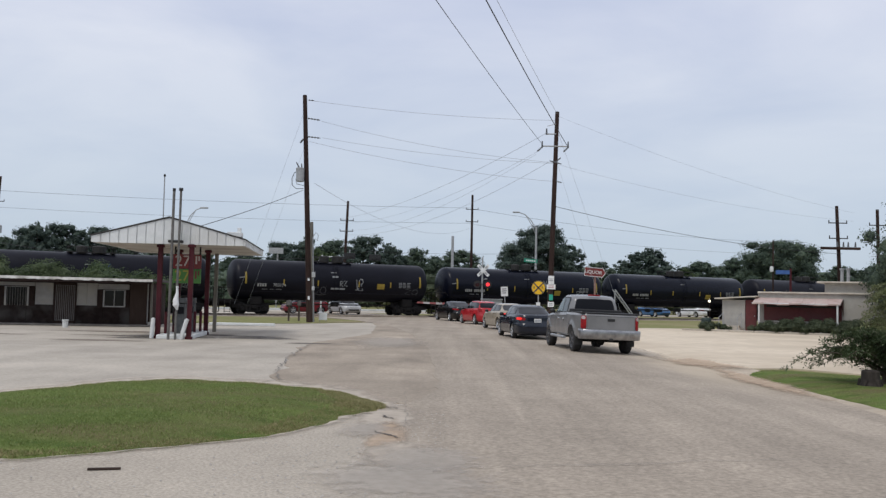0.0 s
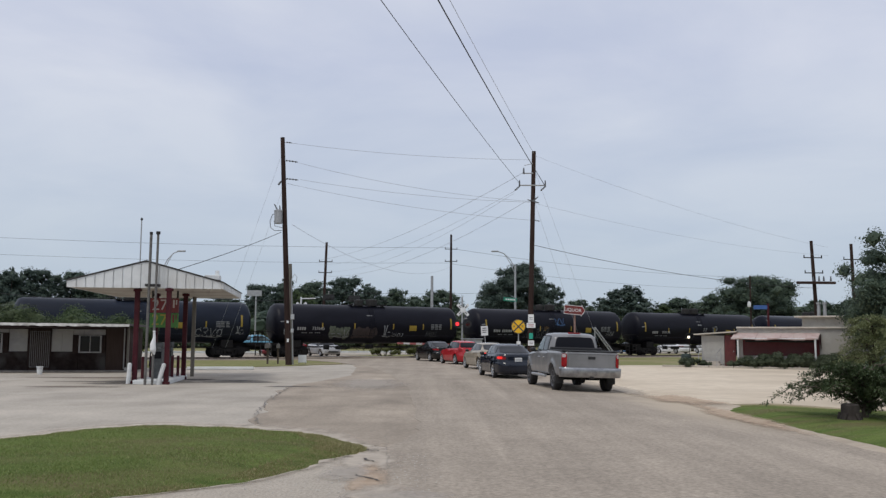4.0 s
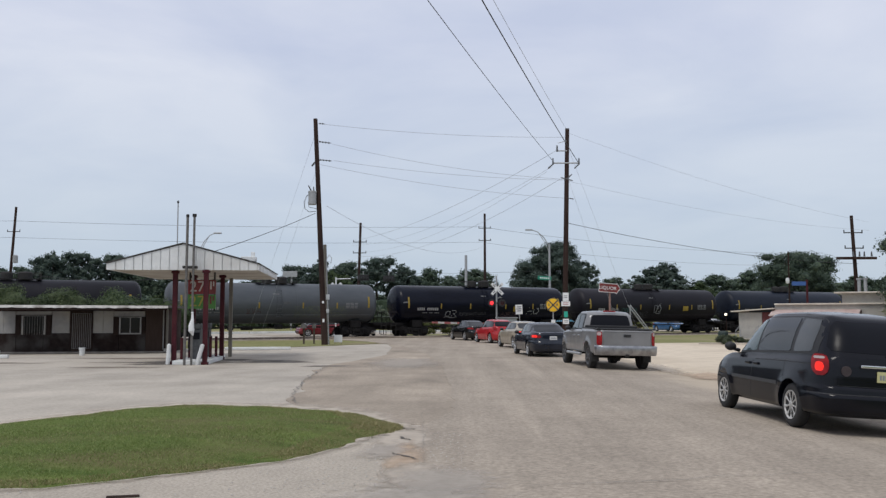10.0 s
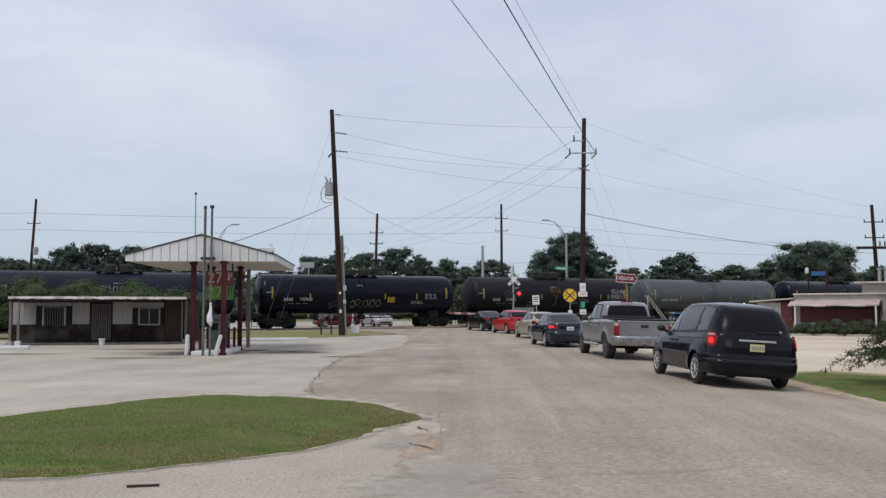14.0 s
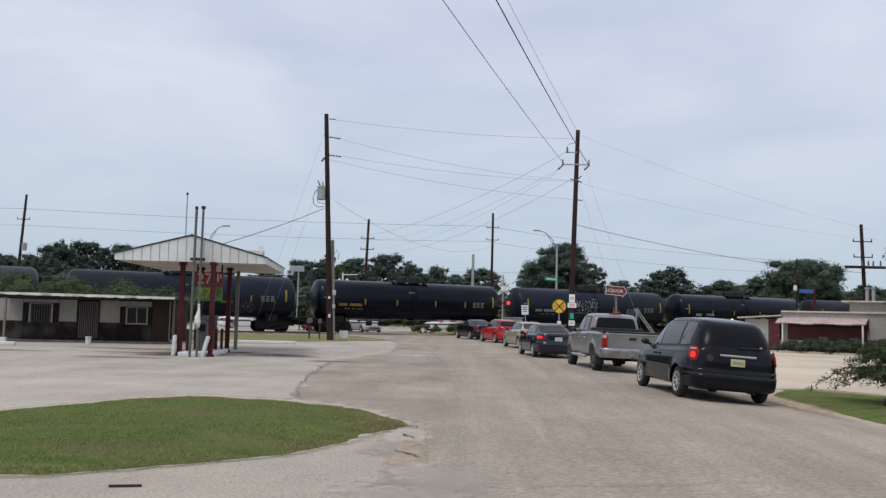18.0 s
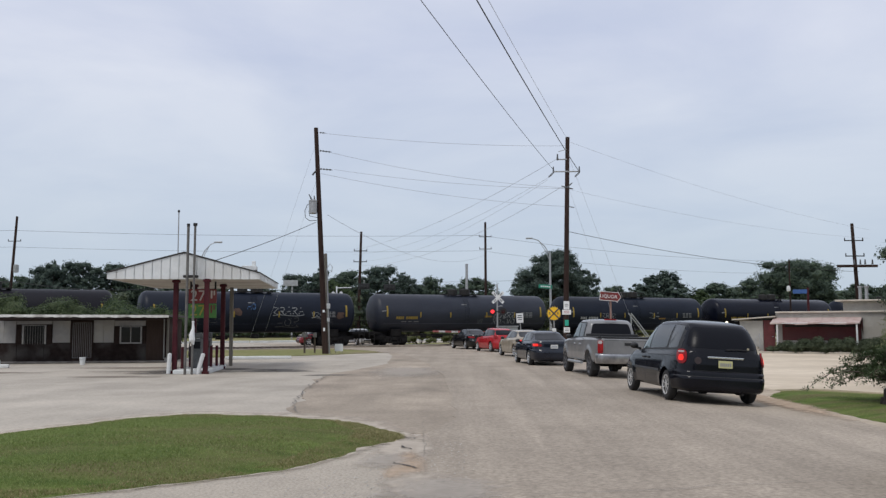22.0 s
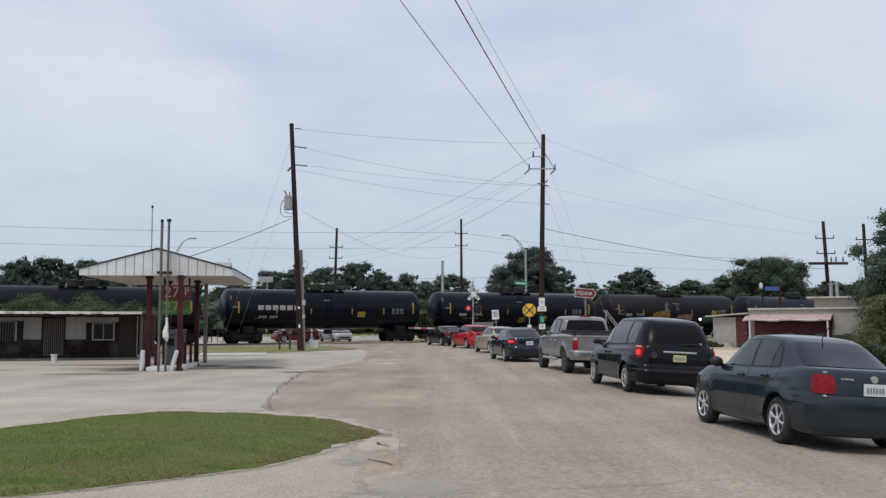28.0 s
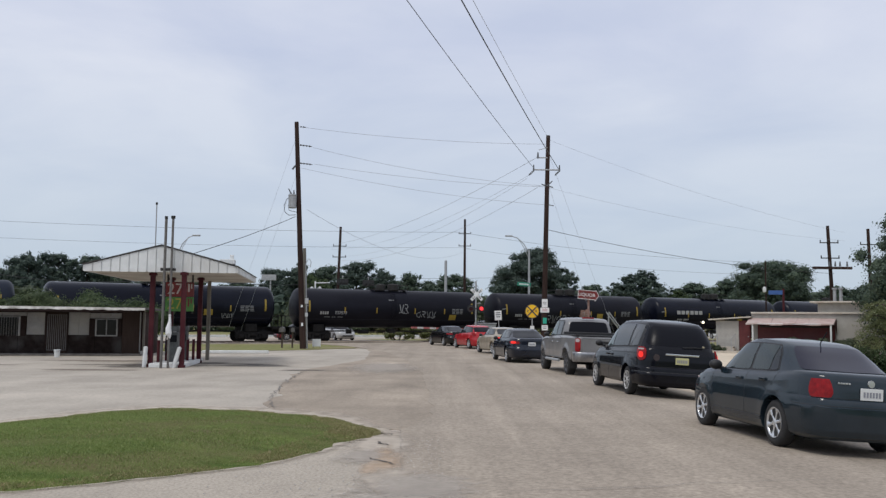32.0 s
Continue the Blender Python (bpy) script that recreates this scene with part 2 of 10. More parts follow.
GREYPOLE = mat("weathered_pole_wood", (0.13, 0.12, 0.10), (0.21, 0.19, 0.16), 0.85, scale=9, bump=0.4, stretch=(1, 1, 0.1))
RAIL = mat("rail_steel", (0.20, 0.15, 0.12), (0.32, 0.27, 0.23), 0.45, metal=0.7, scale=4)
GALV = mat("galvanised_steel", (0.30, 0.31, 0.32), (0.42, 0.43, 0.44), 0.55, metal=0.4, scale=6)
DARKMETAL = mat("dark_iron", (0.013, 0.012, 0.012), (0.026, 0.024, 0.022), 0.7, metal=0.1, scale=8)
WIRE = mat("cable_black", (0.025, 0.026, 0.03), rough=0.6)
WIREFAR = mat("weathered_aluminium_wire", (0.35, 0.37, 0.40), rough=0.6)
CERAMIC = mat("insulator_grey", (0.07, 0.073, 0.08), (0.12, 0.125, 0.13), 0.3, scale=12)
WHITEPAINT = mat("white_paint", (0.62, 0.64, 0.635), (0.72, 0.735, 0.73), 0.6, scale=3, bump=0.1, third=(0.56, 0.56, 0.54), third_scale=0.7)
MAROON = mat("maroon_paint", (0.042, 0.005, 0.010), (0.066, 0.009, 0.015), 0.65, scale=5, bump=0.15, spec=0.25, third=(0.072, 0.016, 0.018), third_scale=1.2)
# off-white made darker in colour for the deep shade under the porch roof
SIDING = mat("off_white_siding_shaded", (0.26, 0.255, 0.25), (0.325, 0.32, 0.31), 0.8, scale=3, bump=0.1, spec=0.2, third=(0.34, 0.325, 0.285), third_scale=0.8)
BROWNWALL = mat("brown_board", (0.022, 0.012, 0.010), (0.038, 0.023, 0.020), 0.9, scale=4, bump=0.3, spec=0.12, third=(0.052, 0.042, 0.038), third_scale=0.9)
DOORBROWN = mat("brown_door_panel", (0.042, 0.028, 0.023), (0.056, 0.039, 0.032), 0.85, scale=5, spec=0.15, bump=0.2, stretch=(3, 1, 0.3))
ROOFEDGE = mat("peeling_white_fascia", (0.48, 0.47, 0.44), (0.70, 0.69, 0.66), 0.8, scale=2.5, bump=0.4, third=(0.22, 0.20, 0.18), third_scale=1.6)
SOFFIT = mat("cream_soffit", (0.50, 0.46, 0.40), (0.58, 0.54, 0.47), 0.75, scale=3, third=(0.40, 0.34, 0.28), third_scale=0.8)
GLASS = mat("tinted_glass", (0.0045, 0.005, 0.008), rough=0.30, spec=0.16)
# lighter base colour imitates the daylight seen through the cabin
SIDEGLASS = mat("side_glass", (0.012, 0.015, 0.017), (0.030, 0.037, 0.041), 0.05, scale=1.3, spec=0.42)
WINGLASS = mat("window_glass", (0.010, 0.010, 0.011), rough=0.08, spec=0.25)
RUBBER = mat("tyre_rubber", (0.014, 0.014, 0.015), (0.028, 0.027, 0.026), 0.85, scale=14)
ALLOY = mat("alloy_rim", (0.55, 0.56, 0.57), (0.68, 0.69, 0.70), 0.25, metal=0.7, scale=5)
CHROME = mat("chrome", (0.72, 0.73, 0.74), rough=0.18, metal=1.0)
BLACKTRIM = mat("black_trim", (0.014, 0.014, 0.015), rough=0.55)
UNDERBODY = mat("underbody", (0.010, 0.010, 0.010), rough=0.9)
REDLENS = mat("red_lens", (0.32, 0.010, 0.012), (0.15, 0.005, 0.008), 0.18, scale=9, spec=0.25)
BRAKE = mat("lit_brake_lens", (0.30, 0.006, 0.006), rough=0.3, emit=(1.0, 0.035, 0.022), power=0.85, spec=0.2)
CLEARLENS = mat("clear_lens", (0.42, 0.36, 0.35), rough=0.15)
PLATE = mat("plate_white", (0.62, 0.63, 0.62), rough=0.5)
PLATEYELLOW = mat("plate_yellow", (0.50, 0.48, 0.24), rough=0.5)
INK = mat("ink_dark", (0.05, 0.055, 0.07), rough=0.6)
PLATEINK = mat("faded_plate_ink", (0.22, 0.23, 0.26), rough=0.6)
SIGNYELLOW = mat("sign_yellow", (0.80, 0.46, 0.01), (0.86, 0.52, 0.02), 0.45, scale=3)
SIGNWHITE = mat("sign_white", (0.68, 0.69, 0.69), (0.76, 0.77, 0.77), 0.5, scale=4)
SIGNGREEN = mat("sign_green", (0.01, 0.20, 0.13), (0.02, 0.26, 0.17), 0.5, scale=4)
SIGNRED = mat("sign_red", (0.16, 0.014, 0.014), (0.22, 0.025, 0.024), 0.5, scale=3, third=(0.13, 0.032, 0.03), third_scale=1.0)
SIGNBLUE = mat("sign_blue", (0.04, 0.10, 0.30), (0.06, 0.14, 0.36), 0.5, scale=4)
LAMPRED = mat("lit_signal_lens", (0.7, 0.02, 0.02), rough=0.3, emit=(1.0, 0.04, 0.05), power=1.6)
LAMPOFF = mat("dark_signal_lens", (0.05, 0.006, 0.008), rough=0.2)
LAMPGLOW = mat("lit_porch_lamp", (0.9, 0.85, 0.7), rough=0.4, emit=(1.0, 0.88, 0.65), power=1.5)
AWNING = mat("faded_pink_awning", (0.40, 0.285, 0.255), (0.52, 0.42, 0.39), 0.7, scale=2, third=(0.45, 0.38, 0.345), third_scale=0.8, bump=0.1)
REDWALL = mat("dull_red_wall", (0.085, 0.014, 0.016), (0.125, 0.025, 0.026), 0.75, scale=4, bump=0.2, third=(0.10, 0.03, 0.03), third_scale=0.6)
STUCCO = mat("pale_stucco", (0.32, 0.312, 0.29), (0.42, 0.405, 0.375), 0.85, scale=3, bump=0.4, third=(0.36, 0.34, 0.30), third_scale=0.4)
BLUEBIN = mat("blue_paint", (0.008, 0.065, 0.25), (0.014, 0.09, 0.31), 0.5, scale=3)
BARK = mat("bark", (0.055, 0.042, 0.032), (0.11, 0.085, 0.065), 0.9, scale=8, bump=0.8, stretch=(1, 1, 0.3))
# distance haze is mixed into these two greens, paler and bluer than bare leaves
PINE = leaf_mat("hazy_pine_needles", (0.041, 0.063, 0.053), (0.063, 0.090, 0.073), (0.100, 0.133, 0.100))
OAK = leaf_mat("hazy_oak_leaves", (0.045, 0.068, 0.052), (0.070, 0.102, 0.070), (0.115, 0.152, 0.096))
BRIGHTLEAF = leaf_mat("light_green_leaves", (0.036, 0.060, 0.024), (0.058, 0.088, 0.034), (0.092, 0.122, 0.050))
CEDAR = leaf_mat("cedar_sprays", (0.045, 0.070, 0.032), (0.072, 0.102, 0.047), (0.12, 0.15, 0.075))
BLADES = leaf_mat("grass_blades", (0.128, 0.178, 0.048), (0.199, 0.258, 0.075), (0.314, 0.331, 0.137))
DRYBLADES = leaf_mat("brown_dry_blades", (0.154, 0.143, 0.064), (0.237, 0.220, 0.099), (0.363, 0.319, 0.165))
STRAW = leaf_mat("straw_blades", (0.20, 0.20, 0.075), (0.29, 0.26, 0.12), (0.38, 0.32, 0.18))

# ---- mesh helpers ----


def mesh_of(name, bm, material, smooth=False):
    me = bpy.data.meshes.new(name)
    bm.to_mesh(me)
    bm.free()
    if material:
        me.materials.append(material)
    if smooth:
        me.polygons.foreach_set("use_smooth", [True] * len(me.polygons))
    return me


def part(name, bm, material, parent, label="", smooth=False):
    """One bmesh as ONE mesh object under a thing or a part."""
    ob = new(name, mesh_of(name, bm, material, smooth))
    ob.parent = parent
    if label:
        ob["label"] = label
    return ob


def thing(name, label, category, m=None, group="", kind=""):
    ob = new(name)
    ob.empty_display_size = 0.2
    if m is not None:
        ob.matrix_world = m
    return tagged(ob, label, category, group, kind)


def solo(name, bm, material, label, category, group="", kind="", smooth=False, m=None):
    ob = new(name, mesh_of(name, bm, material, smooth))
    if m is not None:
        ob.matrix_world = m
    return tagged(ob, label, category, group, kind)


def box(bm, c, s, rz=0.0, bevel=0.0, m=None):
    """A box of size s round c, with bevelled edges where asked."""
    r = bmesh.ops.create_cube(bm, size=1.0)
    vs = r["verts"]
    bmesh.ops.scale(bm, vec=s, verts=vs)
    if bevel:
        es = list({e for v in vs for e in v.link_edges})
        q = bmesh.ops.bevel(bm, geom=es, offset=bevel, segments=2, profile=0.5, affect="EDGES")
        vs = list({v for f in q["faces"] for v in f.verts} | {v for v in vs if v.is_valid})
    mm = Matrix.Translation(c) @ Matrix.Rotation(radians(rz), 4, "Z")
    if m is not None:
        mm = m @ mm
    bmesh.ops.transform(bm, matrix=mm, verts=vs)
    return vs


def tube(bm, p, q, r0, r1=None, seg=10, caps=True):
    """A round bar from p to q."""
    p, q = Vector(p), Vector(q)
    r1 = r0 if r1 is None else r1
    d = (q - p)
    u = d.orthogonal().normalized()
    w = d.normalized().cross(u)
    a = [bm.verts.new(p + (u * math.cos(2 * math.pi * k / seg) + w * math.sin(2 * math.pi * k / seg)) * r0) for k in range(seg)]
    b = [bm.verts.new(q + (u * math.cos(2 * math.pi * k / seg) + w * math.sin(2 * math.pi * k / seg)) * r1) for k in range(seg)]
    for k in range(seg):
        bm.faces.new((a[k], a[(k + 1) % seg], b[(k + 1) % seg], b[k]))
    if caps:
        bm.faces.new(a[::-1])
        bm.faces.new(b)


def path_tube(bm, pts, r, seg=6):
    """A round bar bent through the points; r is one radius or one for each point."""
    pts = [Vector(p) for p in pts]
    rs = list(r) if isinstance(r, (list, tuple)) else [r] * len(pts)
    u, rings = None, []
    for k, p in enumerate(pts):
        d = (pts[min(k + 1, len(pts) - 1)] - pts[max(k - 1, 0)]).normalized()
        u = d.orthogonal().normalized() if u is None else (u - d * u.dot(d)).normalized()
        w = d.cross(u)
        rings.append([bm.verts.new(p + (u * math.cos(2 * math.pi * j / seg) + w * math.sin(2 * math.pi * j / seg)) * rs[k]) for j in range(seg)])
    for a, b in zip(rings, rings[1:]):
        for j in range(seg):
            bm.faces.new((a[j], a[(j + 1) % seg], b[(j + 1) % seg], b[j]))
    bm.faces.new(rings[0][::-1])
    bm.faces.new(rings[-1])


def lathe(bm, prof, seg=24, axis="Y", m=None):
    """Profile of (radius, along) pairs turned round an axis."""
    rings = []
    for r, h in prof:
        ring = []
        for k in range(seg):
            a = 2 * math.pi * k / seg
            c, s = math.cos(a) * r, math.sin(a) * r
            v = {"Y": (c, h, s), "Z": (c, s, h), "X": (h, c, s)}[axis]
            v = Vector(v)
            ring.append(bm.verts.new(m @ v if m is not None else v))
        rings.append(ring)
    for a, b in zip(rings, rings[1:]):
        for k in range(seg):
            bm.faces.new((a[k], a[(k + 1) % seg], b[(k + 1) % seg], b[k]))
    bm.faces.new(rings[0][::-1])
    bm.faces.new(rings[-1])


def slab(bm, pts, z0, z1):
    """A polygon with thickness."""
    a = [bm.verts.new((x, y, z1)) for x, y in pts]
    b = [bm.verts.new((x, y, z0)) for x, y in pts]
    top = bm.faces.new(a)
    n = len(pts)
    for k in range(n):
        bm.faces.new((a[k], b[k], b[(k + 1) % n], a[(k + 1) % n]))
    bmesh.ops.recalc_face_normals(bm, faces=bm.faces[:])
    return top


def ragged(pts, step=0.5, amp=0.12, seed=1):
    """Closed outline, cut into short steps and worn unevenly."""
    out = []
    n = len(pts)
    for k in range(n):
        a, b = Vector(pts[k]), Vector(pts[(k + 1) % n])
        m = max(1, int((b - a).length / step))
        for j in range(m):
            p = a.lerp(b, j / m)
            q = noise.noise_vector(Vector((p.x * 0.9, p.y * 0.9, seed * 7.3)))
            q2 = noise.noise_vector(Vector((p.x * 3.1, p.y * 3.1, seed * 3.7)))
            out.append((p.x + amp * (q.x * 1.4 + q2.x * 0.7), p.y + amp * (q.y * 1.4 + q2.y * 0.7)))
    return out


def smooth_outline(pts, n=6):
    """A closed curve (Catmull-Rom) through the points."""
    out, k = [], len(pts)
    for i in range(k):
        p0, p1, p2, p3 = (Vector((*pts[(i + j) % k], 0)) for j in (-1, 0, 1, 2))
        for s in range(n):
            t = s / n
            v = 0.5 * ((2 * p1) + (p2 - p0) * t + (2 * p0 - 5 * p1 + 4 * p2 - p3) * t * t + (3 * p1 - p0 - 3 * p2 + p3) * t ** 3)
            out.append((v.x, v.y))
    return out


def text_mesh(body, size, depth=0.01):
    """Letters of the built-in font as a mesh, standing upright and facing -y, centred."""
    cu = bpy.data.curves.new("letters", "FONT")
    cu.body, cu.size, cu.extrude, cu.align_x, cu.align_y = body, size, depth, "CENTER", "CENTER"
    ob = bpy.data.objects.new("letters", cu)
    scene.collection.objects.link(ob)
    me = bpy.data.meshes.new_from_object(ob.evaluated_get(bpy.context.evaluated_depsgraph_get()))
    bpy.data.objects.remove(ob)
    me.transform(Matrix.Rotation(radians(90), 4, "X"))
    return me


def letters(body, size, material, parent, x, y, z, name="lettering", depth=0.008, sx=1.0):
    me = text_mesh(body, size, depth)
    me.materials.append(material)
    ob = new(name, me)
    ob.parent = parent
    ob.matrix_local = pose(x, y, z) @ Matrix.Diagonal((sx, 1, 1, 1))
    return ob

# ---- ground, road, lots, track ----
TAN = soft_mat("tan_washed_sand", (0.42, 0.315, 0.225), (0.53, 0.42, 0.315), 0.8, 2.6)
SANDY = soft_mat("thin_sandy_dirt", (0.43, 0.375, 0.31), (0.54, 0.475, 0.395), 0.85, 2.2)
BROKEN = soft_mat("broken_pale_edge", (0.42, 0.38, 0.33), (0.52, 0.47, 0.41), 0.55, 5.0, 1.6)
DARKPATCH = soft_mat("darkened_concrete", (0.11, 0.10, 0.09), (0.20, 0.185, 0.17), 0.75, 1.6)
RUSTSTAIN = soft_mat("rust_stained_concrete", (0.22, 0.18, 0.145), (0.31, 0.265, 0.22), 0.6, 1.3)
# dark tone for cracks at the broken lip, its shadow painted in
LIP = mat("broken_edge_shade", (0.055, 0.048, 0.042), (0.10, 0.09, 0.078), 0.95, scale=14)
CRACK = mat("crack_shadow", (0.14, 0.128, 0.115), (0.21, 0.192, 0.175), 0.95, scale=12)
TH = radians(28.0)
TC, TS = math.cos(TH), math.sin(TH)
TRACK_Y = 77.9


def on_track(s, off=0.0, z=0.0):
    """A place beside the track: s metres along it, off metres to its far side."""
    return Vector((s * TC - off * TS, TRACK_Y + s * TS + off * TC, z))


def soft_patch(name, inner, outer, z, material, label, category):
    """A thin layer on the ground that lies thick inside and runs out at its rim."""
    k = len(inner)
    cx, cy = sum(p[0] for p in inner) / k, sum(p[1] for p in inner) / k
    vs = [settled(x, y, z + (0.008 if x > 4 else 0.0)) for x, y in [(cx, cy)] + list(inner) + list(outer)]
    fs = [(0, 1 + i, 1 + (i + 1) % k) for i in range(k)] + [(1 + i, 1 + k + i, 1 + k + (i + 1) % k, 1 + (i + 1) % k) for i in range(k)]
    me = bpy.data.meshes.new(name)
    me.from_pydata(vs, [], fs)
    at = me.attributes.new("cover", "FLOAT", "POINT")
    at.data.foreach_set("value", [1.0] * (k + 1) + [0.0] * k)
    me.materials.append(material)
    return tagged(new(name, me), label, category, kind="structure")


def blotch(cx, cy, rx, ry, seed, n=48):
    """Outlines of an uneven round patch: its thick middle and its rim."""
    inner, outer = [], []
    for q in range(n):
        a = 2 * math.pi * q / n
        r = 1 + 0.35 * noise.noise(Vector((math.cos(a) * 1.3, math.sin(a) * 1.3, seed))) + 0.15 * noise.noise(Vector((math.cos(a) * 4, math.sin(a) * 4, seed)))
        inner.append((cx + rx * 0.3 * r * math.cos(a), cy + ry * 0.3 * r * math.sin(a)))
        outer.append((cx + rx * 1.25 * r * math.cos(a), cy + ry * 1.25 * r * math.sin(a)))
    return inner, outer


CROSSFALL = ((0.0, 0.0), (3.8, 0.032), (4.75, 0.014), (6.3, -0.088), (6.95, -0.12), (8.0, 0.0))


def fall(x, y):
    """The road's crown and the fall of its lane to a shallow swale; it runs out before the crossing."""
    return float(np.interp(x, [p[0] for p in CROSSFALL], [p[1] for p in CROSSFALL])) * max(0.0, min(1.0, (36 - y) / 12))


def settled(x, y, z):
    """A point plotted on level ground, moved along its line of sight to where it meets the sloping road."""
    if not (0 < x < 9 and 0 < y < 40):
        return (x, y, z + fall(x, y))
    k = 1.0
    for _ in range(5):
        k = (EYE[2] - z - fall(k * x, k * y)) / (EYE[2] - z)
    return (k * x, k * y, z + fall(k * x, k * y))


def settle(bm, cut=True):
    """Lay a level surface onto the sloping road."""
    if cut:
        for x in (0.0, 1.3, 2.6, 3.8, 4.3, 4.75, 5.2, 5.7, 6.3, 6.6, 6.95, 7.3, 7.65, 8.0):
            bmesh.ops.bisect_plane(bm, geom=bm.verts[:] + bm.edges[:] + bm.faces[:], dist=1e-5, plane_co=(x, 0, 0), plane_no=(1, 0, 0))
        for y in (0.0, 6.0, 12.0, 18.0, 22.0, 24.0, 26.0, 28.0, 30.0, 32.0, 34.0, 36.0):
            bmesh.ops.bisect_plane(bm, geom=bm.verts[:] + bm.edges[:] + bm.faces[:], dist=1e-5, plane_co=(0, y, 0), plane_no=(0, 1, 0))
    for v in bm.verts:
        v.co = Vector(settled(*v.co)) if v.co.z > -0.1 else v.co
    return bm


def build_ground():
    bm = bmesh.new()
    xs, ys = (-2500, 3.9, 4.4, 7.9, 8.3, 2500), (-2500, -31, -30.5, 36, 37, 2500)
    grid = [[bm.verts.new((x, y, -0.19 if i in (2, 3) and j in (2, 3) else -0.03)) for j, y in enumerate(ys)] for i, x in enumerate(xs)]
    for i in range(5):
        for j in range(5):
            bm.faces.new((grid[i][j], grid[i + 1][j], grid[i + 1][j + 1], grid[i][j + 1]))
    solo("ground", bm, FIELD, "dry patchy grass ground reaching the horizon", "ground", kind="structure")

    lot = [(-90, -30), (3, -30), (3, 8), (0, 19), (0, 36), (-3, 52), (-5.3, 57.2), (-8.2, 52.6), (-11.4, 49.4), (-16, 48.6), (-90, 47)]
    bm = bmesh.new()
    slab(bm, ragged(lot, 0.8, 0.16, 2), -0.2, 0.0)
    solo("parking_lot", bm, LOT, "bleached worn concrete forecourt of the petrol station", "parking lot", kind="structure")

    apron = [(-30, -20), (2, -20), (2, 10), (-0.6, 12.6), (-1.3, 12.2), (-2.4, 10.4), (-3.4, 9.4), (-4.6, 8.8), (-8, 8.2), (-14, 8.6), (-30, 10)]
    bm = bmesh.new()
    slab(bm, ragged(apron, 0.35, 0.08, 3), -0.2, 0.005)
    solo("driveway_apron", bm, APRON, "gravelly grey asphalt driveway with crumbling edges", "driveway", kind="structure")

    patch = [(0.5, 13.0), (-0.8, 14.2), (-1.9, 15.7), (-3.2, 17.2), (-3.75, 19.0), (-3.7, 20.4), (-4.25, 24.0), (-4.75, 28.5), (-4.8, 31.6), (-4.1, 35.8),
             (-3.5, 40), (-4.0, 50), (-4.9, 57.0), (0, 57), (1.5, 35), (1.2, 20)]
    bm = bmesh.new()
    slab(bm, ragged(patch, 0.4, 0.12, 4), -0.2, 0.010)
    settle(bm)
    solo("road_shoulder", bm, PATCH, "patched grey asphalt shoulder with a ragged seam", "road shoulder", kind="structure")

    road = [(-0.2, -30), (-0.25, 6), (-0.35, 9), (-0.62, 11), (-0.75, 13.6), (-0.2, 16.5), (-0.35, 22), (-0.7, 30), (-1.6, 40), (-3.2, 50), (-5.1, 57.5), (-6.9, 62.5),
            (-9.6, 67.5), (-14.2, 74.5), (-20, 84), (-12.0, 90.5), (-6, 84), (-2.4, 78.5), (1.4, 72.5), (4.0, 66.0), (5.2, 58), (6.0, 48), (6.35, 38), (6.6, 28), (6.75, 20), (6.85, 12), (6.9, -30)]
    bm = bmesh.new()
    slab(bm, ragged(road, 0.4, 0.07, 5), -0.2, 0.016)
    settle(bm)
    solo("road", bm, ASPHALT, "sun-bleached two-lane asphalt road leading to the level crossing", "road", kind="structure")

    gravel = [(6.6, 21.4), (7.9, 23.6), (9.2, 24.1), (10.8, 22.2), (16, 20.6), (40, 20), (70, 26), (70, 58), (30, 60.5), (20, 60), (12, 58), (8.2, 57.5), (6.2, 57), (5.9, 48), (6.25, 38), (6.5, 28)]
    bm = bmesh.new()
    slab(bm, ragged(gravel, 0.6, 0.14, 6), -0.2, 0.004)
    settle(bm)
    solo("gravel_lot", bm, GRAVEL, "pale sandy gravel lot in front of the store", "gravel lot", kind="structure")

    strip = [(6.8, -30), (6.7, 12), (6.4, 19), (6.3, 26), (7.5, 25), (8.0, 23.4), (7.5, 19), (7.3, 14.5), (7.4, -30)]
    bm = bmesh.new()
    slab(bm, ragged(strip, 0.4, 0.09, 7), -0.2, 0.010)
    settle(bm)
    solo("dirt_strip", bm, DIRT, "sandy dirt strip along the road edge", "dirt strip", kind="structure")

    # verge with the cedar: slightly raised turf
    verge = smooth_outline([(7.0, 19.6), (7.25, 21.7), (8.4, 23.2), (10.2, 21.9), (16, 19.6), (34, 18.0), (34, -20), (7.45, -20), (7.4, 6), (7.2, 14)], 5)
    build_mound("verge", verge, 0.05, 11, TURF, "mown green grass verge beside the road", 0.06)
    isl = smooth_outline([(-0.85, 13.7), (-1.15, 14.45), (-1.6, 15.25), (-2.3, 16.05), (-3.0, 16.5), (-3.75, 16.8), (-4.6, 17.0), (-5.3, 17.05), (-5.85, 16.55), (-6.2, 16.0), (-6.5, 15.4), (-6.8, 14.85), (-7.3, 14.0), (-7.9, 12.4), (-7.9, 10.2), (-6.6, 8.72), (-4.7, 8.72), (-3.7, 9.08), (-2.8, 9.9), (-2.0, 10.9), (-1.55, 12.0), (-1.12, 12.95)], 4)
    build_mound("grass_island", isl, 0.10, 12, TURF, "kerbless mown green grass island with brown patches")

    # bare dirt round the island, sand where the driveway meets the road
    dense = ragged(isl, 0.2, 0.15, 12)
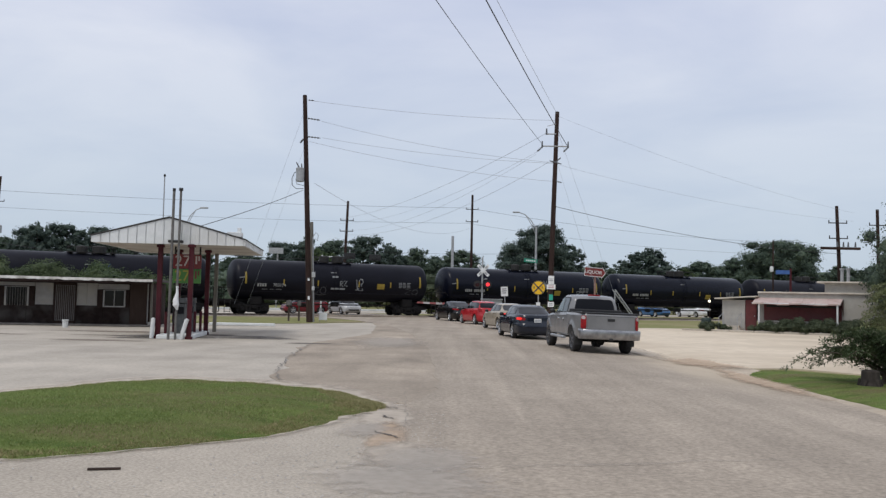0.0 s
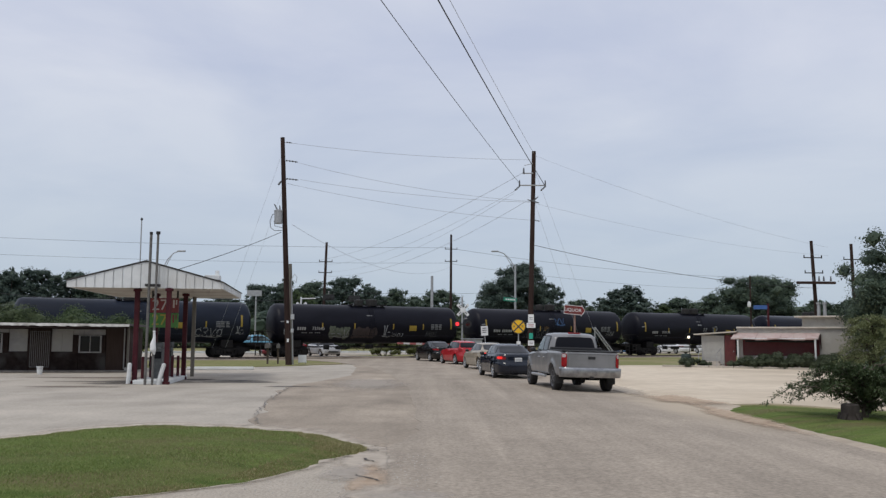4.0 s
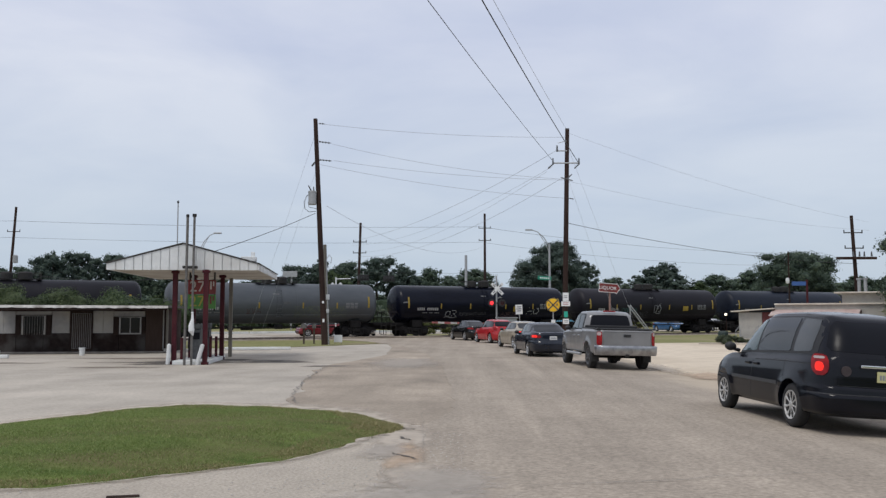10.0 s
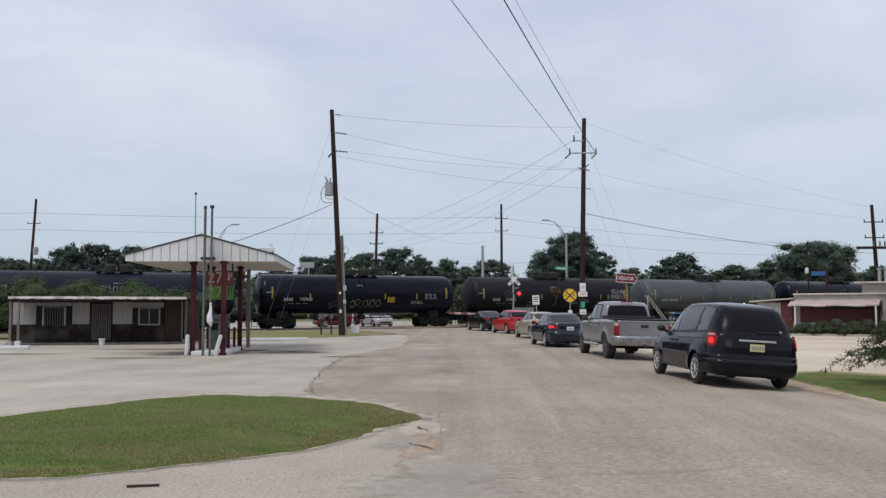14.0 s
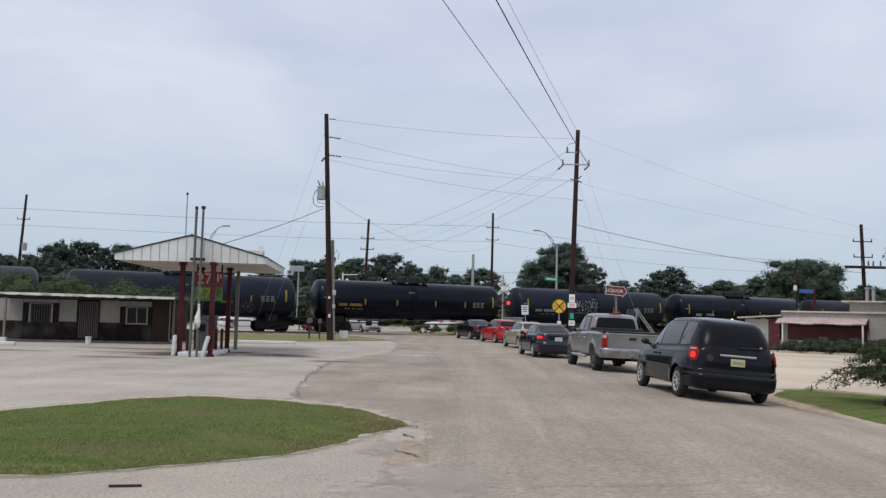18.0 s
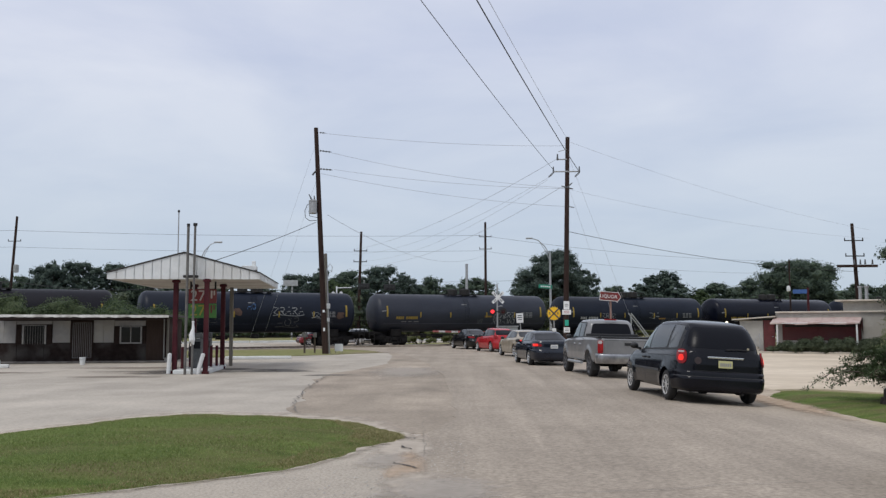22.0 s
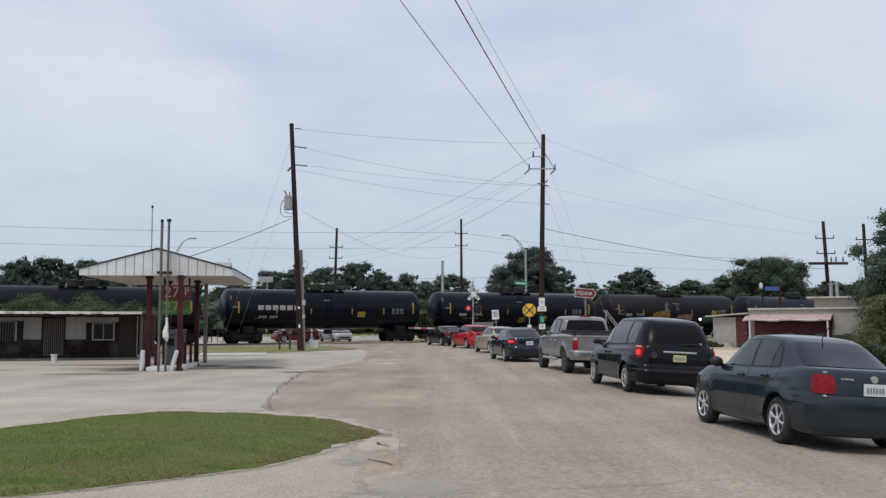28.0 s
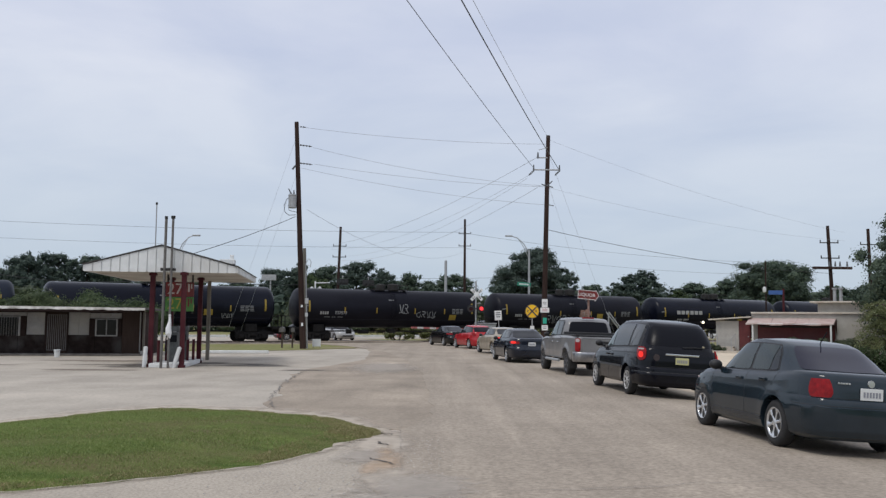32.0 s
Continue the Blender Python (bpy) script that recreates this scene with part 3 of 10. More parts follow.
    inner = [(-4.6 + (x + 4.6) * 0.97, 13.0 + (y - 13.0) * 0.97) for x, y in dense]
    outer = []
    for x, y in dense:
        far = max(0.0, min(1.0, (y - 12.6) / 3.0)) * (1.0 if x < -2 else 0.6)
        wd = 0.18 + 1.0 * far + 0.10 * noise.noise(Vector((x, y, 9)))
        d = Vector((x + 4.6, (y - 13.0) * 1.4)).normalized()
        outer.append((x + d.x * wd, y + d.y * wd))
    soft_patch("dirt_rim", inner, outer, 0.0185, SANDY, "pale sandy dirt rim round the grass island", "dirt rim")
    level = 0.0200
    for cx, cy, rx, ry, mt in ((-0.85, 12.6, 0.45, 1.3, SANDY), (-0.74, 10.9, 0.22, 1.4, TAN), (-0.55, 9.6, 0.35, 0.9, SANDY), (-0.2, 9.2, 0.6, 0.9, BROKEN), (-0.4, 8.2, 0.9, 0.8, BROKEN), (-1.0, 11.3, 0.35, 0.7, BROKEN), (-2.2, 33.0, 1.3, 4.0, BROKEN), (6.75, 19.5, 0.40, 3.2, TAN), (7.0, 24.8, 0.75, 2.2, TAN), (6.4, 30.0, 0.5, 3.5, SANDY)):
        inner, outer = blotch(cx, cy, rx, ry, cy * 3)
        level += 0.0012
        soft_patch("dirt_patch", inner, outer, level, mt, "thin sandy dirt spread over the worn pavement", "dirt patch")

    # dark patches and rust stains on the forecourt
    lift = 0.0030
    for cx, cy, rx, ry, mt in ((-7.6, 35.1, 1.0, 0.45, DARKPATCH), (-7.2, 34.2, 0.7, 0.3, DARKPATCH), (-9.2, 35.6, 0.9, 0.8, DARKPATCH), (-12.0, 30.2, 1.5, 0.6, RUSTSTAIN), (-11.2, 32.4, 1.2, 0.7, DARKPATCH), (-13.8, 36.8, 2.2, 0.9, RUSTSTAIN), (-4.8, 30.9, 1.0, 0.45, DARKPATCH), (-10.9, 33.6, 2.6, 0.8, DARKPATCH), (-6.8, 33.9, 1.5, 0.8, DARKPATCH), (-17.5, 33.0, 1.8, 0.6, RUSTSTAIN)):
        inner, outer = blotch(cx, cy, rx, ry, cx * 7)
        lift += 0.0006
        soft_patch("stain", inner, outer, lift + (0.0 if cx < -5 else 0.010), mt, "dark patch on the forecourt", "stain")

    # cracks and seams in the pavement; LIP strips also paint the broken edge's shadow
    rng = random.Random(8)
    for x0, y0, x1, y1, w, wob in ((-0.95, 13.75, -0.80, 13.35, 0.042, 0.14), (-0.92, 12.65, -0.72, 12.3, 0.050, 0.14), (-0.86, 11.15, -0.60, 10.60, 0.046, 0.16), (-0.74, 15.8, -0.44, 10.1, 0.006, 0.06), (0.6, 9.0, 4.2, 9.9, 0.014, 0.10),
                                   (-4.6, 30.0, -1.2, 31.0, 0.06, 0.15), (-6.6, 35.2, -4.6, 35.0, 0.08, 0.2), (-6.2, 38.0, -4.2, 37.4, 0.07, 0.2), (2.0, 16.0, 5.5, 16.6, 0.010, 0.12), (-3.2, 17.2, -3.75, 19.2, 0.030, 0.12), (-3.75, 19.2, -4.3, 24.2, 0.036, 0.16), (-4.3, 24.2, -4.75, 31, 0.040, 0.16)):
        bm = bmesh.new()
        n, top = 26, []
        for k in range(n + 1):
            f = k / n
            px, py = x0 + (x1 - x0) * f, y0 + (y1 - y0) * f
            q = noise.noise_vector(Vector((px * 2.3, py * 2.3, x0)))
            q2 = noise.noise_vector(Vector((px * 9, py * 9, y0)))
            d = Vector((-(y1 - y0), x1 - x0)).normalized()
            ww = w * (0.35 + 0.65 * math.sin(math.pi * f)) * rng.uniform(0.5, 1.3)
            px, py = px + (q.x + 0.4 * q2.x) * wob, py + (q.y + 0.4 * q2.y) * wob
            top.append([bm.verts.new((px + d.x * ww * e, py + d.y * ww * e, 0.0315)) for e in (-0.5, 0.5)])
        for a, b in zip(top, top[1:]):
            bm.faces.new((a[0], a[1], b[1], b[0]))
        bmesh.ops.recalc_face_normals(bm, faces=bm.faces[:])
        settle(bm, False)
        solo("crack", bm, LIP if w in (0.042, 0.050, 0.046) else CRACK, "dark crack in the pavement", "crack", kind="structure")

    far_verge = [(-90, 48.5), (-16, 49.4), (-11.5, 50.0), (-8.2, 53.2), (-5.6, 57.6), (-6.0, 60.6), (-9.3, 64.6), (-13, 66.3), (-60, 41), (-90, 38)]
    bm = bmesh.new()
    slab(bm, ragged(far_verge, 0.6, 0.12, 8), -0.2, 0.012)
    solo("track_verge", bm, FIELD, "yellowing mown grass verge before the railway", "verge", kind="structure")

    # ballast bed
    bm = bmesh.new()
    for s0 in range(-140, 150, 10):
        a = [on_track(s0, o, z) for o, z in ((-3.4, -0.05), (-1.9, 0.022), (1.9, 0.022), (3.4, -0.05))]
        b = [on_track(s0 + 10, o, z) for o, z in ((-3.4, -0.05), (-1.9, 0.022), (1.9, 0.022), (3.4, -0.05))]
        va, vb = [bm.verts.new(v) for v in a], [bm.verts.new(v) for v in b]
        for k in range(3):
            bm.faces.new((va[k], vb[k], vb[k + 1], va[k + 1]))
    bmesh.ops.remove_doubles(bm, verts=bm.verts[:], dist=0.01)
    bmesh.ops.recalc_face_normals(bm, faces=bm.faces[:])
    track = solo("railway_track", bm, BALLAST, "grey-brown ballast bed carrying one steel railway track", "railway track", kind="structure")
    rail = bmesh.new()
    prof = [(-0.07, 0.0), (0.07, 0.0), (0.02, 0.03), (0.02, 0.11), (0.036, 0.12), (0.036, 0.15), (-0.036, 0.15), (-0.036, 0.12), (-0.02, 0.11), (-0.02, 0.03)]
    ends = [[rail.verts.new((x, o, z - 0.03)) for o, z in prof] for x in (-140, 150)]
    for k in range(len(prof)):
        rail.faces.new((ends[0][k], ends[1][k], ends[1][(k + 1) % len(prof)], ends[0][(k + 1) % len(prof)]))
    bmesh.ops.recalc_face_normals(rail, faces=rail.faces[:])
    rail_me = mesh_of("rail", rail, RAIL)
    for o in (-0.7175, 0.7175):
        r = new("rail", rail_me)
        r.parent = track
        r.matrix_local = Matrix.Translation(on_track(0, o)) @ Matrix.Rotation(TH, 4, "Z")
    tie = bmesh.new()
    box(tie, (0, 0, -0.03), (0.23, 2.6, 0.16), bevel=0.015)
    tie_me = mesh_of("sleeper", tie, TIMBER)
    for k in range(150):
        r = new("sleeper", tie_me)
        r.parent = track
        r.matrix_local = Matrix.Translation(on_track(-40 + k * 0.62)) @ Matrix.Rotation(TH + random.uniform(-0.01, 0.01), 4, "Z")
    # road surface panels between the rails at the crossing
    bm = bmesh.new()
    for o in (-1.35, 0.0, 1.35):
        w = 1.3 if o == 0 else 1.15
        m = Matrix.Translation(on_track(-8.5, o, 0.08)) @ Matrix.Rotation(TH, 4, "Z")
        box(bm, (0, 0, 0), (11, w, 0.08), bevel=0.01, m=m)
    part("crossing_panel", bm, PATCH, track)

    # street on the other side of the track
    bm = bmesh.new()
    for a, b, near in ((-150, -3.5, 4.2), (-3.5, 150, 13.5)):
        pts = [on_track(a, near), on_track(b, near), on_track(b, 24), on_track(a, 24)]
        slab(bm, [(p.x, p.y) for p in pts], -0.2, 0.0)
    solo("far_street", bm, LOT, "pale concrete street running behind the railway", "street", kind="structure")
    bm = bmesh.new()
    for k in range(22):
        m = Matrix.Translation(on_track(-95 + k * 6.1, 24.4, 0.05)) @ Matrix.Rotation(TH, 4, "Z")
        box(bm, (0, 0, 0), (6.0, 0.16, 0.30), bevel=0.02, m=m)
    solo("street_kerb", bm, WHITEPAINT, "pale concrete kerb along the far street", "kerb", kind="structure")


def build_mound(name, outline, h, seed, material, label, rough=0.15):
    """Turf with a soft rise towards its middle and a ragged rim."""
    out = ragged(outline, 0.10, rough, seed)
    cx, cy = sum(p[0] for p in out) / len(out), sum(p[1] for p in out) / len(out)
    bm = bmesh.new()
    rings, n = [], len(out)
    for f, z in ((1.0, -0.02), (0.995, 0.019), (0.975, 0.026), (0.945, 0.036), (0.90, 0.045 + h * 0.15), (0.78, 0.05 + h * 0.5), (0.6, 0.05 + h * 0.85), (0.4, 0.05 + h), (0.2, 0.05 + h)):
        ring = []
        for x, y in out:
            px, py = cx + (x - cx) * f, cy + (y - cy) * f
            ring.append(bm.verts.new((px, py, z + (0.02 * noise.noise(Vector((px * 1.2, py * 1.2, seed))) if f < 0.93 else 0))))
        rings.append(ring)
    for a, b in zip(rings, rings[1:]):
        for k in range(n):
            bm.faces.new((a[k], a[(k + 1) % n], b[(k + 1) % n], b[k]))
    bm.faces.new(rings[-1])
    bmesh.ops.recalc_face_normals(bm, faces=bm.faces[:])
    settle(bm, False)
    return solo(name, bm, material, label, "grass", kind="structure", smooth=True)


build_ground()

# ---- the train ----
PITCH, SPEED = 18.393, 10.554
TANK_R, TANK_Z, TANK_L = 1.58, 2.91, 16.72
RAIL_DROP = 0.12
TANKS = {
    "black": mat("black_tank_paint", (0.0050, 0.0051, 0.0092), (0.0084, 0.0089, 0.0149), 0.42, scale=1.2, bump=0.05, third=(0.0113, 0.0113, 0.0166), third_scale=0.35, stretch=(0.4, 1, 1), spec=0.14),
    "gloss": mat("glossy_black_tank_paint", (0.0030, 0.0038, 0.0089), (0.0054, 0.0069, 0.0147), 0.26, scale=1.2, bump=0.04, third=(0.0082, 0.0100, 0.0177), third_scale=0.3, stretch=(0.4, 1, 1), spec=0.15),
    "slate": mat("slate_tank_paint", (0.0087, 0.0121, 0.0217), (0.0143, 0.0190, 0.0317), 0.42, scale=1.2, bump=0.05, third=(0.0121, 0.0148, 0.0226), third_scale=0.35, stretch=(0.4, 1, 1), spec=0.16),
    "steel": mat("dull_steel_grey_tank_paint", (0.0239, 0.0277, 0.0392), (0.0331, 0.0377, 0.0519), 0.45, scale=1.2, bump=0.05, third=(0.0276, 0.0304, 0.0402), third_scale=0.35, stretch=(0.4, 1, 1), spec=0.25),
    "grey": mat("grey_tank_paint", (0.0496, 0.0576, 0.0672), (0.0704, 0.0792, 0.0896), 0.5, scale=1.2, bump=0.05, third=(0.0496, 0.0536, 0.0576), third_scale=0.35, stretch=(0.4, 1, 1)),
    "rusty": mat("grimy_brown_black_tank_paint", (0.0073, 0.0070, 0.0101), (0.0121, 0.0113, 0.0159), 0.48, scale=1.2, bump=0.06, third=(0.0173, 0.0154, 0.0200), third_scale=0.35, stretch=(0.4, 1, 1), spec=0.18),
}
GRIME = mat("grimy_truck_iron", (0.011, 0.0105, 0.011), (0.021, 0.0195, 0.019), 0.85, scale=3, bump=0.2, spec=0.15)
YELLOWTAPE = mat("yellow_reflector", (0.24, 0.165, 0.018), (0.32, 0.225, 0.03), 0.5, scale=5)
STENCIL = mat("white_stencil", (0.26, 0.26, 0.26), (0.36, 0.36, 0.35), 0.7, scale=8)
GREYSTENCIL = mat("dull_grey_stencil", (0.15, 0.155, 0.16), (0.22, 0.225, 0.23), 0.7, scale=9)
SPRAY = {
    "white": mat("white_spray", (0.20, 0.21, 0.22), (0.32, 0.335, 0.34), 0.8, scale=4),
    "grey": mat("grey_spray", (0.055, 0.058, 0.064), (0.10, 0.105, 0.11), 0.8, scale=4),
    "blue": mat("blue_spray", (0.03, 0.085, 0.21), (0.06, 0.14, 0.29), 0.8, scale=4),
    "ochre": mat("ochre_spray", (0.16, 0.09, 0.02), (0.26, 0.16, 0.045), 0.8, scale=4),
    "pink": mat("pink_spray", (0.20, 0.11, 0.085), (0.31, 0.19, 0.155), 0.8, scale=4),
    "teal": mat("teal_spray", (0.03, 0.085, 0.08), (0.055, 0.14, 0.13), 0.8, scale=4),
    "red": mat("red_spray", (0.055, 0.028, 0.028), (0.085, 0.042, 0.040), 0.8, scale=4),
    "moss": mat("pale_moss_spray", (0.070, 0.085, 0.060), (0.13, 0.145, 0.105), 0.8, scale=3),
    "brown": mat("red_brown_spray", (0.030, 0.021, 0.020), (0.048, 0.034, 0.031), 0.8, scale=3),
    "rust": mat("rust_spray", (0.060, 0.034, 0.026), (0.095, 0.055, 0.042), 0.8, scale=3),
    "cream": mat("cream_spray", (0.17, 0.16, 0.105), (0.27, 0.26, 0.19), 0.8, scale=4),
}


def tank_point(x, z, lift=0.012):
    """A point on the near flank of the tank, at height z over the road."""
    r = TANK_R + lift
    z += RAIL_DROP
    dz = max(-r * 0.98, min(r * 0.98, z - TANK_Z))
    return Vector((x, -math.sqrt(r * r - dz * dz), z))


def flank_patch(bm, x0, x1, z0, z1, lift=0.012, n=4):
    """A thin painted panel that follows the curve of the tank."""
    rows = [[bm.verts.new(tank_point(x, z0 + (z1 - z0) * k / n, lift)) for x in (x0, x1)] for k in range(n + 1)]
    back = [[bm.verts.new(tank_point(x, z0 + (z1 - z0) * k / n, lift - 0.010)) for x in (x0, x1)] for k in range(n + 1)]
    for k in range(n):
        bm.faces.new((rows[k][0], rows[k][1], rows[k + 1][1], rows[k + 1][0]))
        bm.faces.new((back[k][0], rows[k][0], rows[k + 1][0], back[k + 1][0]))
        bm.faces.new((rows[k][1], back[k][1], back[k + 1][1], rows[k + 1][1]))
    bm.faces.new((rows[n][0], rows[n][1], back[n][1], back[n][0]))
    bm.faces.new((back[0][0], back[0][1], rows[0][1], rows[0][0]))


def stroke(bm, pts, w):
    """A sprayed line on the flank: pts are (x, z)."""
    vs = []
    for k, (x, z) in enumerate(pts):
        a, b = pts[max(0, k - 1)], pts[min(len(pts) - 1, k + 1)]
        d = Vector((b[0] - a[0], b[1] - a[1]))
        d = d.normalized() if d.length > 1e-6 else Vector((1, 0))
        vs.append((bm.verts.new(tank_point(x - d.y * w, z + d.x * w)), bm.verts.new(tank_point(x + d.y * w, z - d.x * w))))
    for (a, b), (c, e) in zip(vs, vs[1:]):
        bm.faces.new((a, b, e, c))


def bars(bm, x, z, n, h, w, gap, rng, blank=()):
    """A line of stencilled marks, each a plain bar."""
    for k in range(n):
        if k in blank:
            continue
        x0 = x + k * (w + gap)
        flank_patch(bm, x0, x0 + w, z, z + h, n=2)


def glyph(rng):
    """Strokes of one sprayed letter in a unit cell: arcs and straights, with a leaning stem."""
    lean = rng.uniform(-0.12, 0.22)
    kind = rng.choice(("loop", "zig", "hook", "cross", "wave"))
    if kind == "loop":
        a0 = rng.uniform(0, 6.28)
        ways = [[(0.5 + 0.42 * math.cos(a0 + 5.6 * j / 11), 0.45 + 0.42 * math.sin(a0 + 5.6 * j / 11)) for j in range(12)], [(0.85, rng.uniform(0.8, 1.1)), (0.75, -0.05)]]
    elif kind == "zig":
        ways = [[(0.0, 1.0), (0.9, rng.uniform(0.8, 1.0)), (0.1, rng.uniform(0.0, 0.3)), (1.0, 0.0)]]
    elif kind == "hook":
        ways = [[(0.15, 0.0), (0.15, 1.05)], [(0.15, 0.95), (0.7, 1.0), (0.85, 0.7), (0.6, 0.5), (0.2, 0.5)], [(0.35, 0.5), (0.95, -0.05)]]
    elif kind == "cross":
        ways = [[(0.05, 0.0), (0.5, 1.1), (0.95, 0.0)], [(0.2, 0.4), (0.85, rng.uniform(0.35, 0.5))]]
    else:
        ways = [[(0.95 - 0.9 * j / 9, 0.5 + 0.48 * math.cos(j * 0.72)) for j in range(10)], [(0.1, 0.0), (0.5, rng.uniform(-0.15, 0.0)), (1.0, 0.1)]]
    return [[(x + lean * (y - 0.5) + rng.uniform(-0.05, 0.05), y + rng.uniform(-0.05, 0.05)) for x, y in way] for way in ways]


def scrawl(bm, x, z, w, h, rng, thick=0.03):
    """An unreadable sprayed tag inside a box of w by h, in one or two lines."""
    lines = 2 if h > 0.75 and w > 0.9 else 1
    for row in range(lines):
        hh = h / lines * 0.86
        zz = z + (lines - 1 - row) * h / lines
        n = max(2, int(w / (hh * 0.85)))
        cell = w / n
        rise = rng.uniform(-0.04, 0.10)
        for k in range(n):
            for way in glyph(rng):
                stroke(bm, [(x + (k + 0.05 + 0.92 * px) * cell, zz + rise * k * hh * 0.3 + pz * hh) for px, pz in way], thick * rng.uniform(0.7, 1.15))
    if rng.random() < 0.5:
        stroke(bm, [(x + w * f, z - 0.06 + 0.05 * math.sin(f * 7)) for f in (0.0, 0.25, 0.5, 0.75, 1.0)], thick * 0.8)


def blob(bm, x, z, w, h, rng):
    """A filled sprayed piece: fat letters that touch, each with an uneven outline."""
    n = max(1, int(w / (h * 0.62)))
    for k in range(n):
        cx, cz = x + (k + 0.5) * w / n, z + h * rng.uniform(0.46, 0.54)
        a0 = rng.uniform(0, 6.28)
        rim = []
        for j in range(18):
            a = 2 * math.pi * j / 18
            f = 1 + 0.16 * math.sin(2 * a + a0) + 0.12 * math.sin(5 * a + 2 * a0)
            ca, sa = math.cos(a), math.sin(a)
            sq = (abs(ca) ** 4 + abs(sa) ** 4) ** -0.25
            rim.append((cx + ca * sq * w / n * 0.54 * f, cz + sa * sq * h * 0.46 * f))
        for ring in (0.0, 0.5):
            for j in range(18):
                p, q = rim[j], rim[(j + 1) % 18]
                inner = [(cx + (u - cx) * ring, cz + (v - cz) * ring) for u, v in (p, q)]
                outer = [(cx + (u - cx) * (ring + 0.5), cz + (v - cz) * (ring + 0.5)) for u, v in (p, q)]
                pts = (inner[0], outer[0], outer[1], inner[1]) if ring else (inner[0], outer[0], outer[1])
                bm.faces.new([bm.verts.new(tank_point(u, v, 0.008 + 0.0006 * (k % 3))) for u, v in pts])


def tank_body(bm):
    L, R = TANK_L / 2, TANK_R
    prof = [(0.02, -L), (R * 0.5, -L + 0.05), (R * 0.76, -L + 0.14), (R * 0.91, -L + 0.28), (R * 0.98, -L + 0.44), (R, -L + 0.62)]
    for x in (-4.2, -1.4, 1.4, 4.2):
        prof += [(R, x - 0.25), (R, x - 0.08), (R, x - 0.04), (R + 0.004, x - 0.02), (R + 0.004, x + 0.02), (R, x + 0.04), (R, x + 0.08), (R, x + 0.25)]
    prof += [(r, -x) for r, x in prof[5::-1]]
    lathe(bm, prof, 40, "X", Matrix.Translation((0, 0, TANK_Z)))


